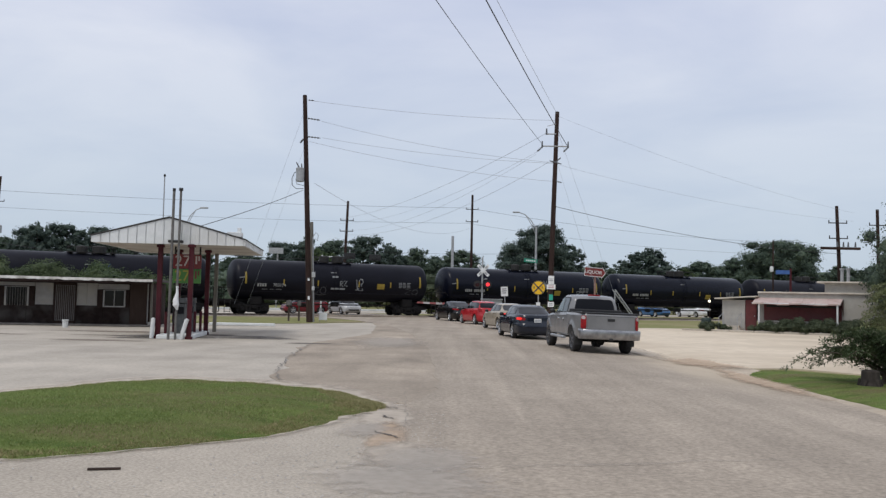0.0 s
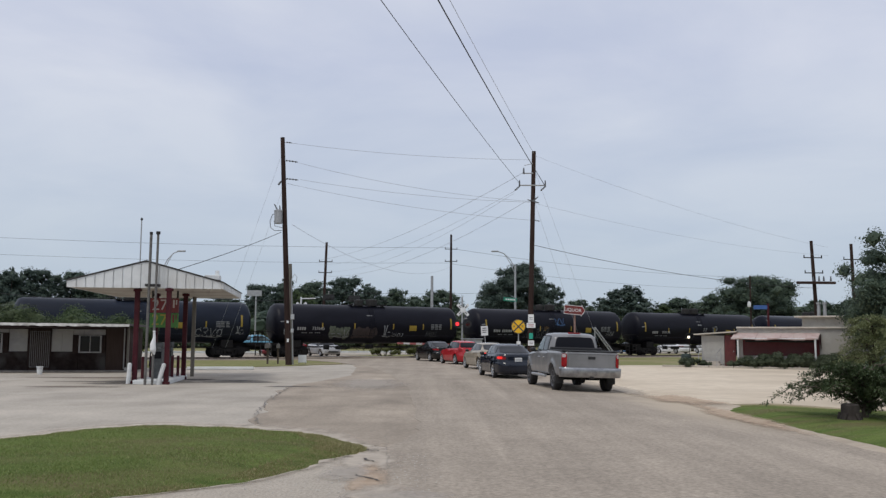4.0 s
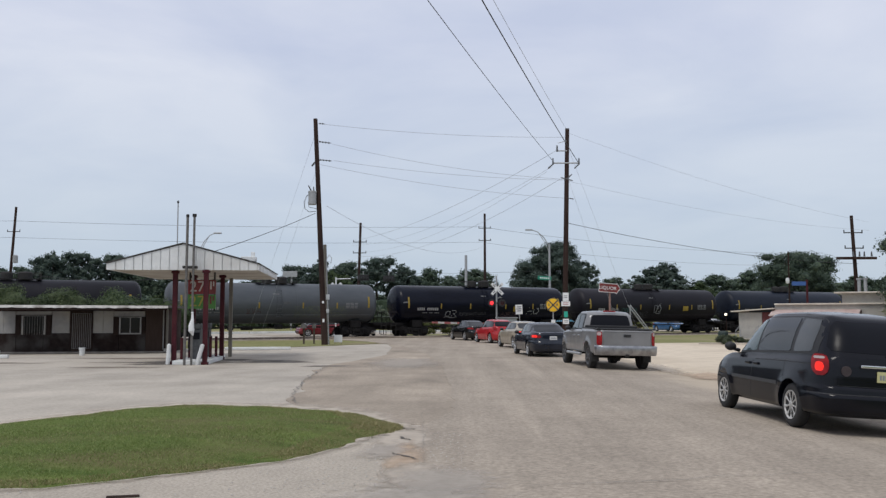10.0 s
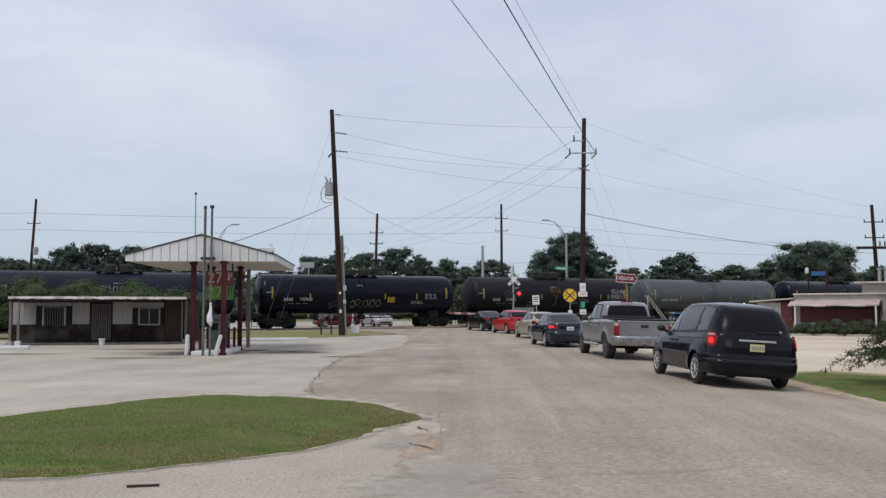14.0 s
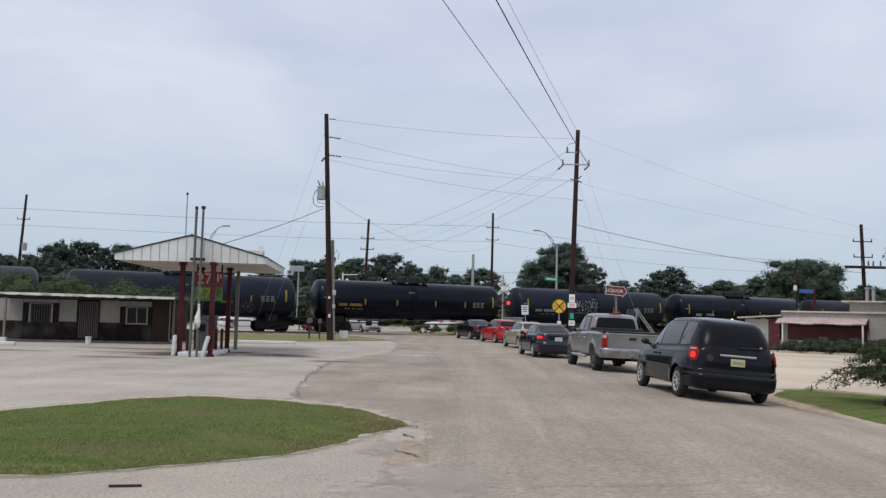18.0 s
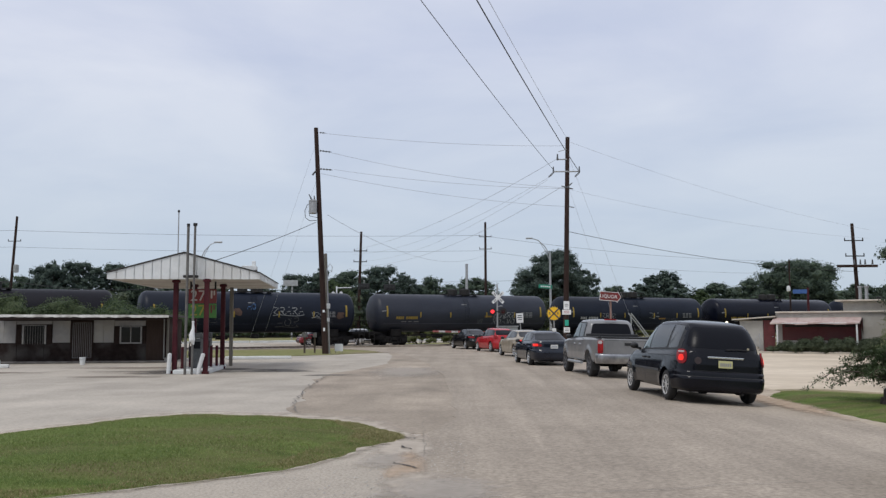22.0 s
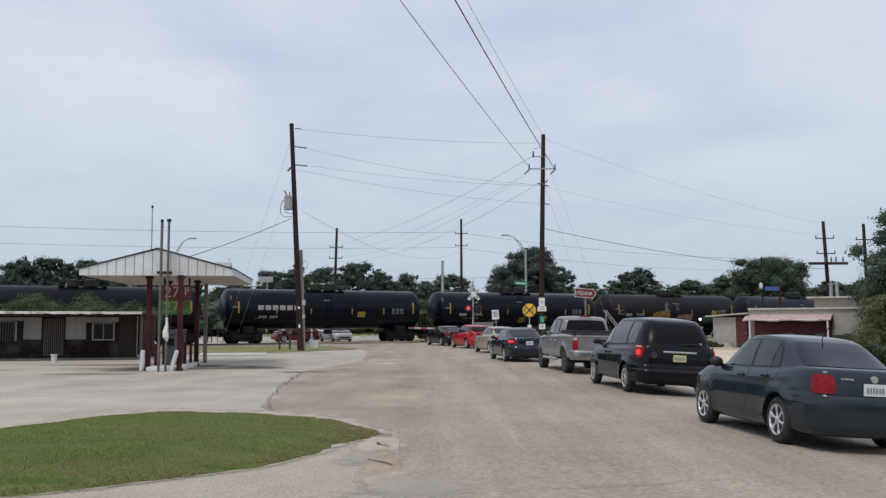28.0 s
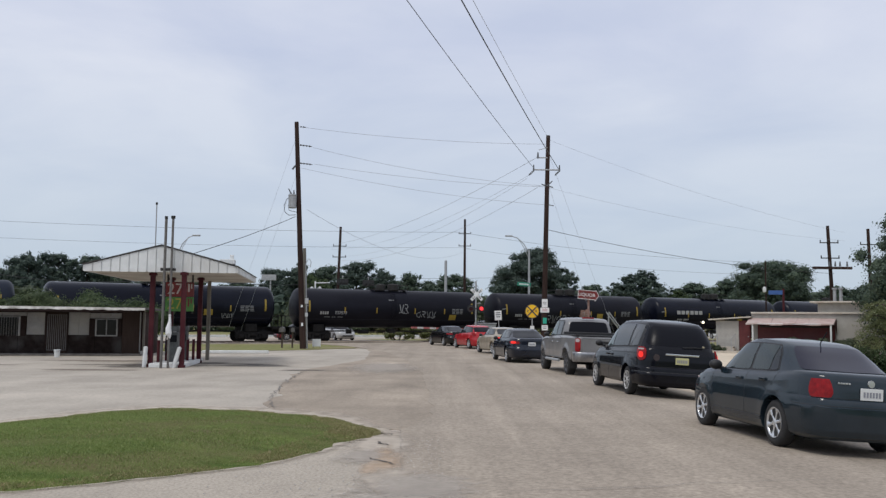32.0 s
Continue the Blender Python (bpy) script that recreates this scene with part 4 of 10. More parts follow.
def build_tank_car(paint, label):
    """One tank car; its origin is on the ground below its middle, x along the track, -y towards the road."""
    car = thing("tank_car", label, "tank car", group="cars of the passing train")
    bm = bmesh.new()
    tank_body(bm)
    part("tank", bm, TANKS[paint], car, smooth=True)
    L = TANK_L / 2
    # stub sills, draft gear and couplers
    for sgn in (-1, 1):
        bm = bmesh.new()
        box(bm, (sgn * (L - 1.0), 0, 1.13), (3.6, 0.6, 0.50), bevel=0.03)
        box(bm, (sgn * (L + 0.75), 0, 0.98), (0.9, 0.42, 0.36), bevel=0.03)
        box(bm, (sgn * (L - 1.9), 0, 1.28), (0.9, 2.3, 0.62), bevel=0.05)
        part("stub_sill", bm, GRIME, car)
        bm = bmesh.new()
        box(bm, (sgn * (L + 1.12), 0, 0.95), (0.32, 0.26, 0.30), bevel=0.05)
        box(bm, (sgn * (L + 1.0), 0.0, 0.62), (0.05, 0.05, 0.4))
        part("coupler", bm, GRIME, car)
        bm = bmesh.new()
        box(bm, (sgn * (L + 0.35), 0, 1.30), (1.5, 2.9, 0.06))
        for y in (-1.4, 1.4):
            box(bm, (sgn * (L + 0.35), y, 1.24), (1.5, 0.06, 0.16))
        part("end_platform", bm, GRIME, car)
        bm = bmesh.new()
        for y in (-1.38, -0.5, 0.5, 1.38):
            tube(bm, (sgn * (L + 1.02), y, 1.3), (sgn * (L + 1.02), y, 2.25), 0.022, seg=6)
        for z in (1.78, 2.25):
            tube(bm, (sgn * (L + 1.02), -1.38, z), (sgn * (L + 1.02), 1.38, z), 0.022, seg=6)
        for y in (-1.38, 1.38):
            path_tube(bm, [(sgn * (L + 1.02), y, 2.25), (sgn * (L + 0.1), y, 2.25), (sgn * (L - 0.15), y, 2.0)], 0.022)
        part("end_railing", bm, GRIME, car)
        bm = bmesh.new()
        for x in (0.18, 0.62):
            tube(bm, (sgn * (L + x), -1.46, 0.35), (sgn * (L + x), -1.46, 1.3), 0.024, seg=6)
        for z in (0.42, 0.78, 1.12):
            tube(bm, (sgn * (L + 0.18), -1.46, z), (sgn * (L + 0.62), -1.46, z), 0.02, seg=6)
        part("step_ladder", bm, DARKMETAL, car)
        # four-wheel truck
        bm = bmesh.new()
        cx = sgn * (L - 1.75)
        for y in (-1.02, 1.02):
            for x in (-0.88, 0.88):
                box(bm, (cx + x, y, 0.62), (0.42, 0.18, 0.34), bevel=0.03)
            box(bm, (cx, y, 0.86), (1.5, 0.14, 0.16), bevel=0.03)
            box(bm, (cx, y, 0.44), (1.0, 0.14, 0.14), bevel=0.03)
            box(bm, (cx, y * 0.92, 0.72), (2.5, 0.08, 0.52), bevel=0.03)
            box(bm, (cx + sgn * 1.45, y * 0.9, 0.86), (0.5, 0.10, 0.30), bevel=0.03)
            for x in (-0.88, 0.88):
                tube(bm, (cx + x, y * 1.02, 0.66), (cx + x, y * 1.16, 0.66), 0.15, 0.13, seg=12)
            for x in (-0.28, 0.28):
                tube(bm, (cx + x, y, 0.48), (cx + x, y, 0.82), 0.10, seg=10)
            for x in (-0.55, 0.55):
                box(bm, (cx + x, y, 0.65), (0.14, 0.13, 0.42), bevel=0.02)
        box(bm, (cx, 0, 0.78), (0.4, 2.3, 0.26), bevel=0.04)
        truck = part("truck_frame", bm, GRIME, car)
        for x in (-0.88, 0.88):
            bm = bmesh.new()
            for s2 in (-1, 1):
                lathe(bm, [(0.10, 0.66 * s2), (0.36, 0.68 * s2), (0.44, 0.69 * s2), (0.47, 0.70 * s2), (0.42, 0.74 * s2), (0.42, 0.82 * s2), (0.34, 0.82 * s2), (0.30, 0.78 * s2), (0.12, 0.80 * s2), (0.09, 0.96 * s2)], 20, "Y",
                      Matrix.Translation((cx + x, 0, 0.66)))
            tube(bm, (cx + x, -0.7, 0.66), (cx + x, 0.7, 0.66), 0.09, seg=10)
            part("wheelset", bm, GRIME, truck)
    # manway with its platform, railing and valve housing
    bm = bmesh.new()
    for sgn in (-1, 1):
        box(bm, (0, sgn * 0.62, TANK_Z + TANK_R + 0.02), (3.2, 0.34, 0.05))
        box(bm, (sgn * 1.45, 0, TANK_Z + TANK_R + 0.05), (0.34, 1.5, 0.05))
        for x in (-1.3, 0, 1.3):
            box(bm, (x, sgn * 0.62, TANK_Z + TANK_R - 0.10), (0.08, 0.08, 0.26))
    part("top_platform", bm, DARKMETAL, car)
    bm = bmesh.new()
    for sgn in (-1, 1):
        for x in (-1.55, 1.55):
            tube(bm, (x, sgn * 0.8, TANK_Z + TANK_R - 0.05), (x, sgn * 0.8, TANK_Z + TANK_R + 0.42), 0.018, seg=6)
        tube(bm, (-1.55, sgn * 0.8, TANK_Z + TANK_R + 0.42), (1.55, sgn * 0.8, TANK_Z + TANK_R + 0.42), 0.018, seg=6)
    for x in (-1.55, 1.55):
        tube(bm, (x, -0.8, TANK_Z + TANK_R + 0.42), (x, 0.8, TANK_Z + TANK_R + 0.42), 0.018, seg=6)
    part("platform_railing", bm, DARKMETAL, car)
    bm = bmesh.new()
    lathe(bm, [(0.48, -0.12), (0.48, 0.44), (0.40, 0.52), (0.05, 0.56)], 20, "Z", Matrix.Translation((0.55, 0, TANK_Z + TANK_R)))
    part("manway", bm, DARKMETAL, car)
    bm = bmesh.new()
    lathe(bm, [(0.40, -0.12), (0.40, 0.40), (0.34, 0.48), (0.05, 0.52)], 16, "Z", Matrix.Translation((-0.62, 0, TANK_Z + TANK_R)))
    part("valve_housing", bm, DARKMETAL, car)
    # side ladder up to the platform, safety rail, outlet and brake gear
    bm = bmesh.new()
    for x in (-0.2, 0.2):
        path_tube(bm, [tank_point(x, z, 0.09) for z in (1.7, 2.2, 2.75, 3.3, 3.75, 4.1)], 0.018)
    for z in (1.75, 2.05, 2.35, 2.65, 2.95, 3.25, 3.55, 3.8, 4.0):
        tube(bm, tank_point(-0.2, z, 0.09), tank_point(0.2, z, 0.09), 0.014, seg=5)
    part("side_ladder", bm, TANKS[paint], car)
    bm = bmesh.new()
    for y in (-1.60, 1.60):
        tube(bm, (-L + 0.6, y, 2.0), (L - 0.6, y, 2.0), 0.018, seg=6)
        for x in np.linspace(-L + 1, L - 1, 7):
            tube(bm, (x, y, 2.0), (x, math.copysign(1.34, y), 2.0), 0.015, seg=5)
    part("safety_rail", bm, TANKS[paint], car)
    bm = bmesh.new()
    lathe(bm, [(0.32, -0.26), (0.36, -0.05), (0.30, 0.12)], 14, "Z", Matrix.Translation((0.4, 0, 1.15)))
    tube(bm, (-5.4, -0.35, 1.02), (5.4, -0.35, 1.02), 0.035, seg=6)
    tube(bm, (-5.2, 0.25, 1.08), (5.2, 0.25, 1.08), 0.025, seg=6)
    tube(bm, (-2.6, 0, 0.98), (-1.7, 0, 0.98), 0.16, seg=10)
    box(bm, (-3.4, 0.1, 1.0), (0.4, 0.4, 0.36), bevel=0.03)
    part("brake_gear", bm, DARKMETAL, car)
    for x in (-L + 0.95, L - 0.95):
        bm = bmesh.new()
        flank_patch(bm, x - 0.07, x + 0.07, 2.45, 3.35, 0.02, 5)
        part("reflector_strip", bm, YELLOWTAPE, car)
    for x in (-4.4, -1.6, 1.9, 4.7):
        bm = bmesh.new()
        flank_patch(bm, x - 0.05, x + 0.05, 2.40, 2.85, 0.02, 3)
        part("reflector_strip", bm, YELLOWTAPE, car)
    return car


def decorate(car, k, paint, marks):
    """Stencilled marks and sprayed tags of one car. Words: #number, yellow, big, placard:x:z, small:tone:x:z:w, tag or blob:tone:x:z:w:h."""
    rng = random.Random(100 + k)
    bm = bmesh.new()
    number = next((q[1:] for q in marks if q[0] == "#"), None)
    ink = YELLOWTAPE if "yellow" in marks else STENCIL
    if number:
        bars(bm, -6.5, 2.26, 4, 0.24, 0.13, 0.06, rng)
        tagged(part("stencil_marks", bm, ink, car), kind="stuff")
        letters(number, 0.35, ink, car, -4.75, -TANK_R + 0.012, 2.38 + RAIL_DROP, "car_number", 0.004)
    elif "big" not in marks:
        bars(bm, -6.6, 2.26, 11, 0.22, 0.12, 0.06, rng, blank=(4,))
        tagged(part("stencil_marks", bm, ink, car), kind="stuff")
    else:
        bars(bm, -5.9, 2.70, 6, 0.36, 0.44, 0.14, rng)
        bars(bm, -5.8, 2.12, 9, 0.14, 0.12, 0.05, rng, blank=(4,))
        tagged(part("stencil_marks", bm, STENCIL, car, "wide white painted owner mark as plain bars"), kind="stuff")
    bm = bmesh.new()
    bars(bm, -6.1, 2.02, 10, 0.07, 0.11, 0.05, rng, blank=(3, 6))
    for j in range(4):
        for q in range(3):
            flank_patch(bm, 5.45 + q * 0.38, 5.45 + q * 0.38 + rng.uniform(0.22, 0.34), 2.42 + j * 0.12, 2.48 + j * 0.12, 0.012, 1)
    tagged(part("stencil_table", bm, GREYSTENCIL, car), kind="stuff")
    bm = bmesh.new()
    stroke(bm, [(-0.5, 3.5), (0.0, 3.5)], 0.035)
    stroke(bm, [(-7.9, 2.9), (-7.5, 2.95)], 0.04)
    tagged(part("small_stencils", bm, GREYSTENCIL, car), kind="stuff")
    for word in marks:
        bits = word.split(":")
        if len(bits) < 3:
            continue
        kind, rest = bits[0], bits[1:]
        bm = bmesh.new()
        if kind == "placard":
            x, z = map(float, rest)
            flank_patch(bm, x, x + 0.66, z, z + 0.44, 0.02, 2)
            part("placard", bm, YELLOWTAPE, car, "yellow rectangular placard")
            continue
        tone = rest[0]
        vals = list(map(float, rest[1:]))
        if kind == "small":
            x, z, w = vals
            flank_patch(bm, x, x + w, z, z + 0.14, 0.014, 1)
            part("stencil_bar", bm, SPRAY[tone], car)
            continue
        if kind == "tag":
            scrawl(bm, *vals, rng, 0.020 if vals[3] < 0.5 else 0.027)
        else:
            blob(bm, *vals, rng)
        bmesh.ops.recalc_face_normals(bm, faces=bm.faces[:])
        piece = tagged(part("graffiti", bm, SPRAY[tone], car, f"{tone} sprayed graffiti"), kind="stuff")
        if kind == "blob" and vals[2] > 0.9:
            bm = bmesh.new()
            x, z, w, h = vals
            scrawl(bm, x + 0.08, z + h * 0.16, w - 0.16, h * 0.62, rng, 0.02)
            for v in bm.verts:
                v.co.y -= 0.012
            bmesh.ops.recalc_face_normals(bm, faces=bm.faces[:])
            tagged(part("graffiti_outline", bm, SPRAY["white" if tone in ("pink", "moss") else "brown"], piece), kind="stuff")


CARS = {
    -4: ("black", ("placard:2.7:2.1",)), -3: ("black", ("tag:grey:-2:2:1.6:0.7",)), -2: ("gloss", ("placard:2.7:2.1",)),
    -1: ("gloss", ("placard:2.7:2.1", "tag:white:5.1:2.1:1:0.5", "tag:white:1.0:3.0:0.9:0.5")),
    0: ("black", ("#703174", "tag:white:0.2:2.4:0.7:0.5", "tag:white:1.6:2.2:0.7:0.95", "tag:grey:-2.1:1.8:1.3:0.7", "placard:3.5:2.26", "tag:grey:6.0:1.85:1.3:0.6", "small:white:-0.4:3.1:0.5", "small:white:-0.5:2.15:1.2")),
    1: ("black", ("placard:3.6:2.3", "tag:teal:2.0:1.8:3.4:0.55", "tag:white:6.1:2.1:0.9:0.35", "tag:blue:0:3.0:1.2:0.67", "tag:grey:-2:1.8:1.4:0.9", "tag:ochre:-1.2:2.47:0.6:0.42", "tag:grey:-3.4:1.8:1.3:0.4")),
    2: ("black", ("#737640", "blob:moss:-3.8:1.62:1.8:0.95", "blob:brown:-1.7:1.6:2.1:1.0", "tag:white:1.0:1.85:0.7:1.0", "tag:white:1.8:1.8:1.1:0.35", "placard:3.4:2.28", "tag:grey:5.0:1.9:1.1:0.35", "tag:white:-7.6:1.85:0.6:0.85")),
    3: ("slate", ("tag:white:3.9:1.75:2.1:0.7", "tag:white:7.0:2.0:0.6:0.6", "tag:grey:-2.2:1.9:2.0:0.7", "placard:2.4:2.3")),
    4: ("rusty", ("#737616", "tag:teal:-3.9:2.2:1.9:0.4", "tag:grey:-3.4:1.7:2.8:0.48", "tag:white:0:2.1:0.9:0.95", "blob:grey:-4.8:1.75:0.9:0.36", "placard:3.6:2.28")),
    5: ("gloss", ("placard:2.7:2.18", "tag:white:4.0:1.95:1.4:0.65", "tag:red:1.5:1.78:1.7:0.4", "tag:white:-4.0:1.75:1.2:0.6", "tag:grey:-2.6:1.84:2.6:0.28")),
    6: ("grey", ("tag:grey:-3.9:2.0:1.2:0.45", "tag:red:-2.6:2.0:1.2:0.45", "tag:moss:1.2:1.75:4.4:0.85", "small:grey:0.3:2.75:0.6")),
    7: ("rusty", ("#737868", "tag:ochre:-0.7:3.1:1.1:0.47", "tag:ochre:-0.5:2.0:0.5:1.0", "tag:white:-3.0:1.9:0.8:0.73", "blob:grey:2.6:2.05:0.8:0.42", "tag:white:5.9:2.6:1.5:0.78", "tag:grey:4.2:1.85:1.7:0.48", "small:grey:1.4:2.0:0.9")),
    8: ("gloss", ("#190968", "tag:cream:-1.1:1.73:2.7:0.72", "placard:2.1:2.14", "tag:white:4.2:2.0:1.1:0.3", "tag:grey:-2.9:1.75:1.6:0.5")),
    9: ("slate", ("tag:white:-2.3:2.25:2.4:1.15", "tag:white:3.4:1.92:1.6:0.8", "small:ochre:1.8:2.3:0.9", "blob:ochre:-0.6:1.55:0.5:0.42", "tag:grey:-2.6:1.7:1.0:0.42")),
    10: ("gloss", ("yellow",)),
    11: ("slate", ("tag:white:-4.2:2.4:1.6:0.45", "tag:white:1.3:2.3:1.3:0.63", "small:ochre:2.5:2.25:0.8", "tag:grey:2.9:1.6:2.1:0.83")),
    12: ("steel", ("yellow", "small:ochre:1.7:2.42:0.7", "tag:white:2.5:1.85:2.3:1.05", "tag:grey:1.0:1.9:0.6:0.4")),
    13: ("slate", ("tag:blue:-0.6:3.0:0.7:0.6", "tag:white:1.4:2.6:2.5:0.64", "tag:grey:1.7:1.7:1.9:0.72", "tag:white:4.5:2.4:1.4:0.46", "tag:grey:5.2:1.85:1.2:0.46", "tag:grey:-3.6:2.0:1.4:0.75", "blob:rust:-1.6:2.55:0.6:0.55", "blob:rust:6.6:2.3:0.6:0.5")),
    14: ("rusty", ("#703037", "blob:ochre:-3.1:1.62:2.1:1.1", "blob:pink:0.1:1.62:2.0:0.8", "blob:teal:3.3:1.58:2.3:0.65", "tag:white:-1.6:2.8:0.6:0.9", "tag:white:-0.3:2.8:0.6:0.83", "placard:4.6:2.34", "tag:white:-7.4:2.5:0.7:0.8")),
    15: ("gloss", ("#732015", "placard:-0.3:1.68", "placard:2.0:1.85", "small:white:0.3:3.15:0.5", "tag:grey:-3.5:1.68:1.2:0.27")),
    16: ("gloss", ("big", "placard:2.4:2.15")),
    17: ("black", ("#703602", "blob:pink:0.7:2.2:1.0:0.87", "tag:white:0.7:1.72:1.4:0.5", "placard:2.6:2.18", "tag:white:-3.1:1.78:2.8:0.72", "tag:white:3.7:1.78:1.3:0.65")),
    18: ("black", ("#737577", "tag:white:0.4:2.5:0.9:0.75", "tag:white:2.0:2.1:1.9:0.57", "placard:5.2:1.9")),
    19: ("gloss", ("placard:2.7:2.1", "tag:white:4.0:1.9:0.9:0.4")), 20: ("slate", ("tag:grey:-2:2:2:0.8",)), 21: ("black", ("placard:2.7:2.1",)),
}
PAINT_WORDS = {"steel": "steel grey", "black": "dull black", "gloss": "glossy black", "slate": "slate grey", "grey": "light grey", "rusty": "grimy brown-black"}
TRAIN = {}


def build_train():
    base = {}
    for k, (paint, marks) in CARS.items():
        label = f"{PAINT_WORDS[paint]} railway tank car with sprayed tags, rolling on the track" if any(q[:3] in ("tag", "blo") for q in marks) else f"{PAINT_WORDS[paint]} railway tank car with stencilled marks, rolling on the track"
        if paint in base:
            car = copy_thing(base[paint], pose(0, 0, 0))
            tagged(car, label)
        else:
            car = base[paint] = build_tank_car(paint, label)
        TRAIN[k] = car
    for k, (paint, marks) in CARS.items():
        decorate(TRAIN[k], k, paint, marks)


def car_pose(k, t):
    s = 208.23 - PITCH * (k + 0.5) + SPEED * (t - 20) + 1.0 * max(0.0, (8 - t) / 8)
    return Matrix.Translation(on_track(s, 0, -RAIL_DROP)) @ Matrix.Rotation(TH, 4, "Z")


build_train()

# ---- road vehicles ----


def paint(name, a, b, rough=0.16, spec=0.5, coat=0.0):
    return mat(name, a, b, rough, scale=2.0, coat=coat, third=tuple(c * 1.12 + 0.002 for c in b), third_scale=1.2, spec=spec)


def curve(rows):
    """A function through (x, y) rows, straight between them."""
    xs, ys = zip(*rows)
    return lambda v: np.interp(v, xs, ys)


class Skin:
    """The skin of a car: level rings round it, first of the body (g from the sill to the belt), then of the cabin (h from the belt to the roof's edge)."""

    def __init__(self, sp):
        self.sp, self.sill = sp, sp["sill"]
        self.belt, self.roof = curve(sp["belt"]), curve(sp["roof"])
        back, fore = sp["belt"][0][1], sp["belt"][-1][1]
        self.tail = curve([((z - self.sill) / (back - self.sill), y) for z, y in sp["tail"]])
        self.nose = curve([((z - self.sill) / (fore - self.sill), y) for z, y in sp["nose"]])
        self.flank = curve(sp["flank"])
        self.cab_tail, self.cab_nose, self.cab_half = curve(sp["cab_tail"]), curve(sp["cab_nose"]), curve(sp["cab_half"])
        self.nb, self.nc = sp.get("plan", (7.0, 4.5)), sp.get("cab_plan", (5.0, 4.0))

    def body_at(self, g):
        y0, y1 = self.tail(g), self.nose(g)
        return (y1 - y0) / 2, (y0 + y1) / 2, self.flank(g)

    def cab_at(self, h):
        y0, y1 = self.cab_tail(h), self.cab_nose(h)
        return (y1 - y0) / 2, (y0 + y1) / 2, self.cab_half(h)

    @staticmethod
    def plan(size, n, th):
        length, mid, half = size
        c, s = np.cos(th), np.sin(th)
        e = np.where(c > 0, 2 / n[0], 2 / n[1])
        return half * np.sign(s) * np.abs(s) ** e, mid - length * np.sign(c) * np.abs(c) ** e

    def cab_z(self, y, h):
        return self.belt(y) + 0.012 + h * (self.roof(y) - self.belt(y) - 0.012)

    def body_ring(self, g, th):
        x, y = self.plan(self.body_at(g), self.nb, th)
        return x, y, self.sill + g * (self.belt(y) - self.sill)

    def cab_ring(self, h, th):
        x, y = self.plan(self.cab_at(h), self.nc, th)
        return x, y, self.cab_z(y, h)

    @staticmethod
    def across(size, n, y):
        length, mid, half = size
        v = np.clip((y - mid) / length, -0.9999, 0.9999)
        k = np.where(v < 0, n[0], n[1])
        return half * (1 - np.abs(v) ** k) ** (1 / k)

    def side(self, y, z):
        """A point on the body's right flank."""
        g = min(1.0, max(0.0, (z - self.sill) / (self.belt(y) - self.sill)))
        return Vector((float(self.across(self.body_at(g), self.nb, y)) + self.flare(y, z), y, z))

    def cab_side(self, y, h):
        return Vector((float(self.across(self.cab_at(h), self.nc, y)), y, float(self.cab_z(y, h))))

    def cab_rear(self, u, h):
        """A point of the rear window's surface: u from -1 to 1 across it."""
        length, mid, half = self.cab_at(h)
        y = mid - length * (1 - min(0.9999, abs(u)) ** self.nc[0]) ** (1 / self.nc[0])
        return Vector((u * half, y, float(self.cab_z(y, h))))

    def cab_front(self, u, h):
        length, mid, half = self.cab_at(h)
        y = mid + length * (1 - min(0.9999, abs(u)) ** self.nc[1]) ** (1 / self.nc[1])
        return Vector((u * half, y, float(self.cab_z(y, h))))

    def wrap(self, a, z):
        """A point on the body at height z, a metres round from the middle of the rear."""
        g = min(1.0, max(0.0, (z - self.sill) / (self.sp["belt"][0][1] - self.sill)))
        key = round(g, 3)
        if key not in self.rings:
            th = np.concatenate([np.linspace(0, 0.02, 40), np.linspace(0.021, 0.5, 160), np.linspace(0.505, 1.56, 200)])
            x, y = self.plan(self.body_at(key), self.nb, th)
            self.rings[key] = np.concatenate([[0], np.cumsum(np.hypot(np.diff(x), np.diff(y)))]), x, y
        d, x, y = self.rings[key]
        s = abs(a)
        return Vector((math.copysign(float(np.interp(s, d, x)), a), float(np.interp(s, d, y)), z))

    def flare(self, y, z):
        best = 0.0
        for yc in (self.sp["wb"] / 2, -self.sp["wb"] / 2):
            d = math.hypot(y - yc, z - self.sp["r"]) - self.sp["arch"]
            if d > -0.05:
                best = max(best, self.sp.get("lip", 0.016) * math.exp(-(max(0.0, d) / 0.11) ** 2))
        return best * min(1.0, max(0.0, (float(self.belt(y)) - z) / 0.12))

    def mesh(self, count):
        sp = self.sp
        fine = np.linspace(0, 2 * math.pi, 8001)
        x, y = self.plan(self.body_at(0.5), self.nb, fine)
        d = np.concatenate([[0], np.cumsum(np.hypot(np.diff(x), np.diff(y)))])
        th = np.interp(np.arange(count) * d[-1] / count, d, fine)
        rows = []
        base = np.array(self.body_ring(0.0, th))
        for k, dz in ((0.62, 0.03), (0.90, 0.0), (0.965, -0.012)):
            q = base.copy()
            q[0] *= 1 - (1 - k) * 1.0
            q[1] = (q[1] - q[1].mean()) * (1 - (1 - k) * 0.25) + q[1].mean()
            q[2] += dz
            rows.append(q)
        levels = sorted(set(np.round(np.linspace(0, 1, 21), 3)) | {round(float(v), 3) for v, _ in sp["flank"]} | {round((z - self.sill) / (sp["belt"][0][1] - self.sill), 3) for z, _ in sp["tail"]})
        rows += [np.array(self.body_ring(g, th)) for g in levels if 0 <= g <= 1]
        top, cab = rows[-1], np.array(self.cab_ring(0.0, th))
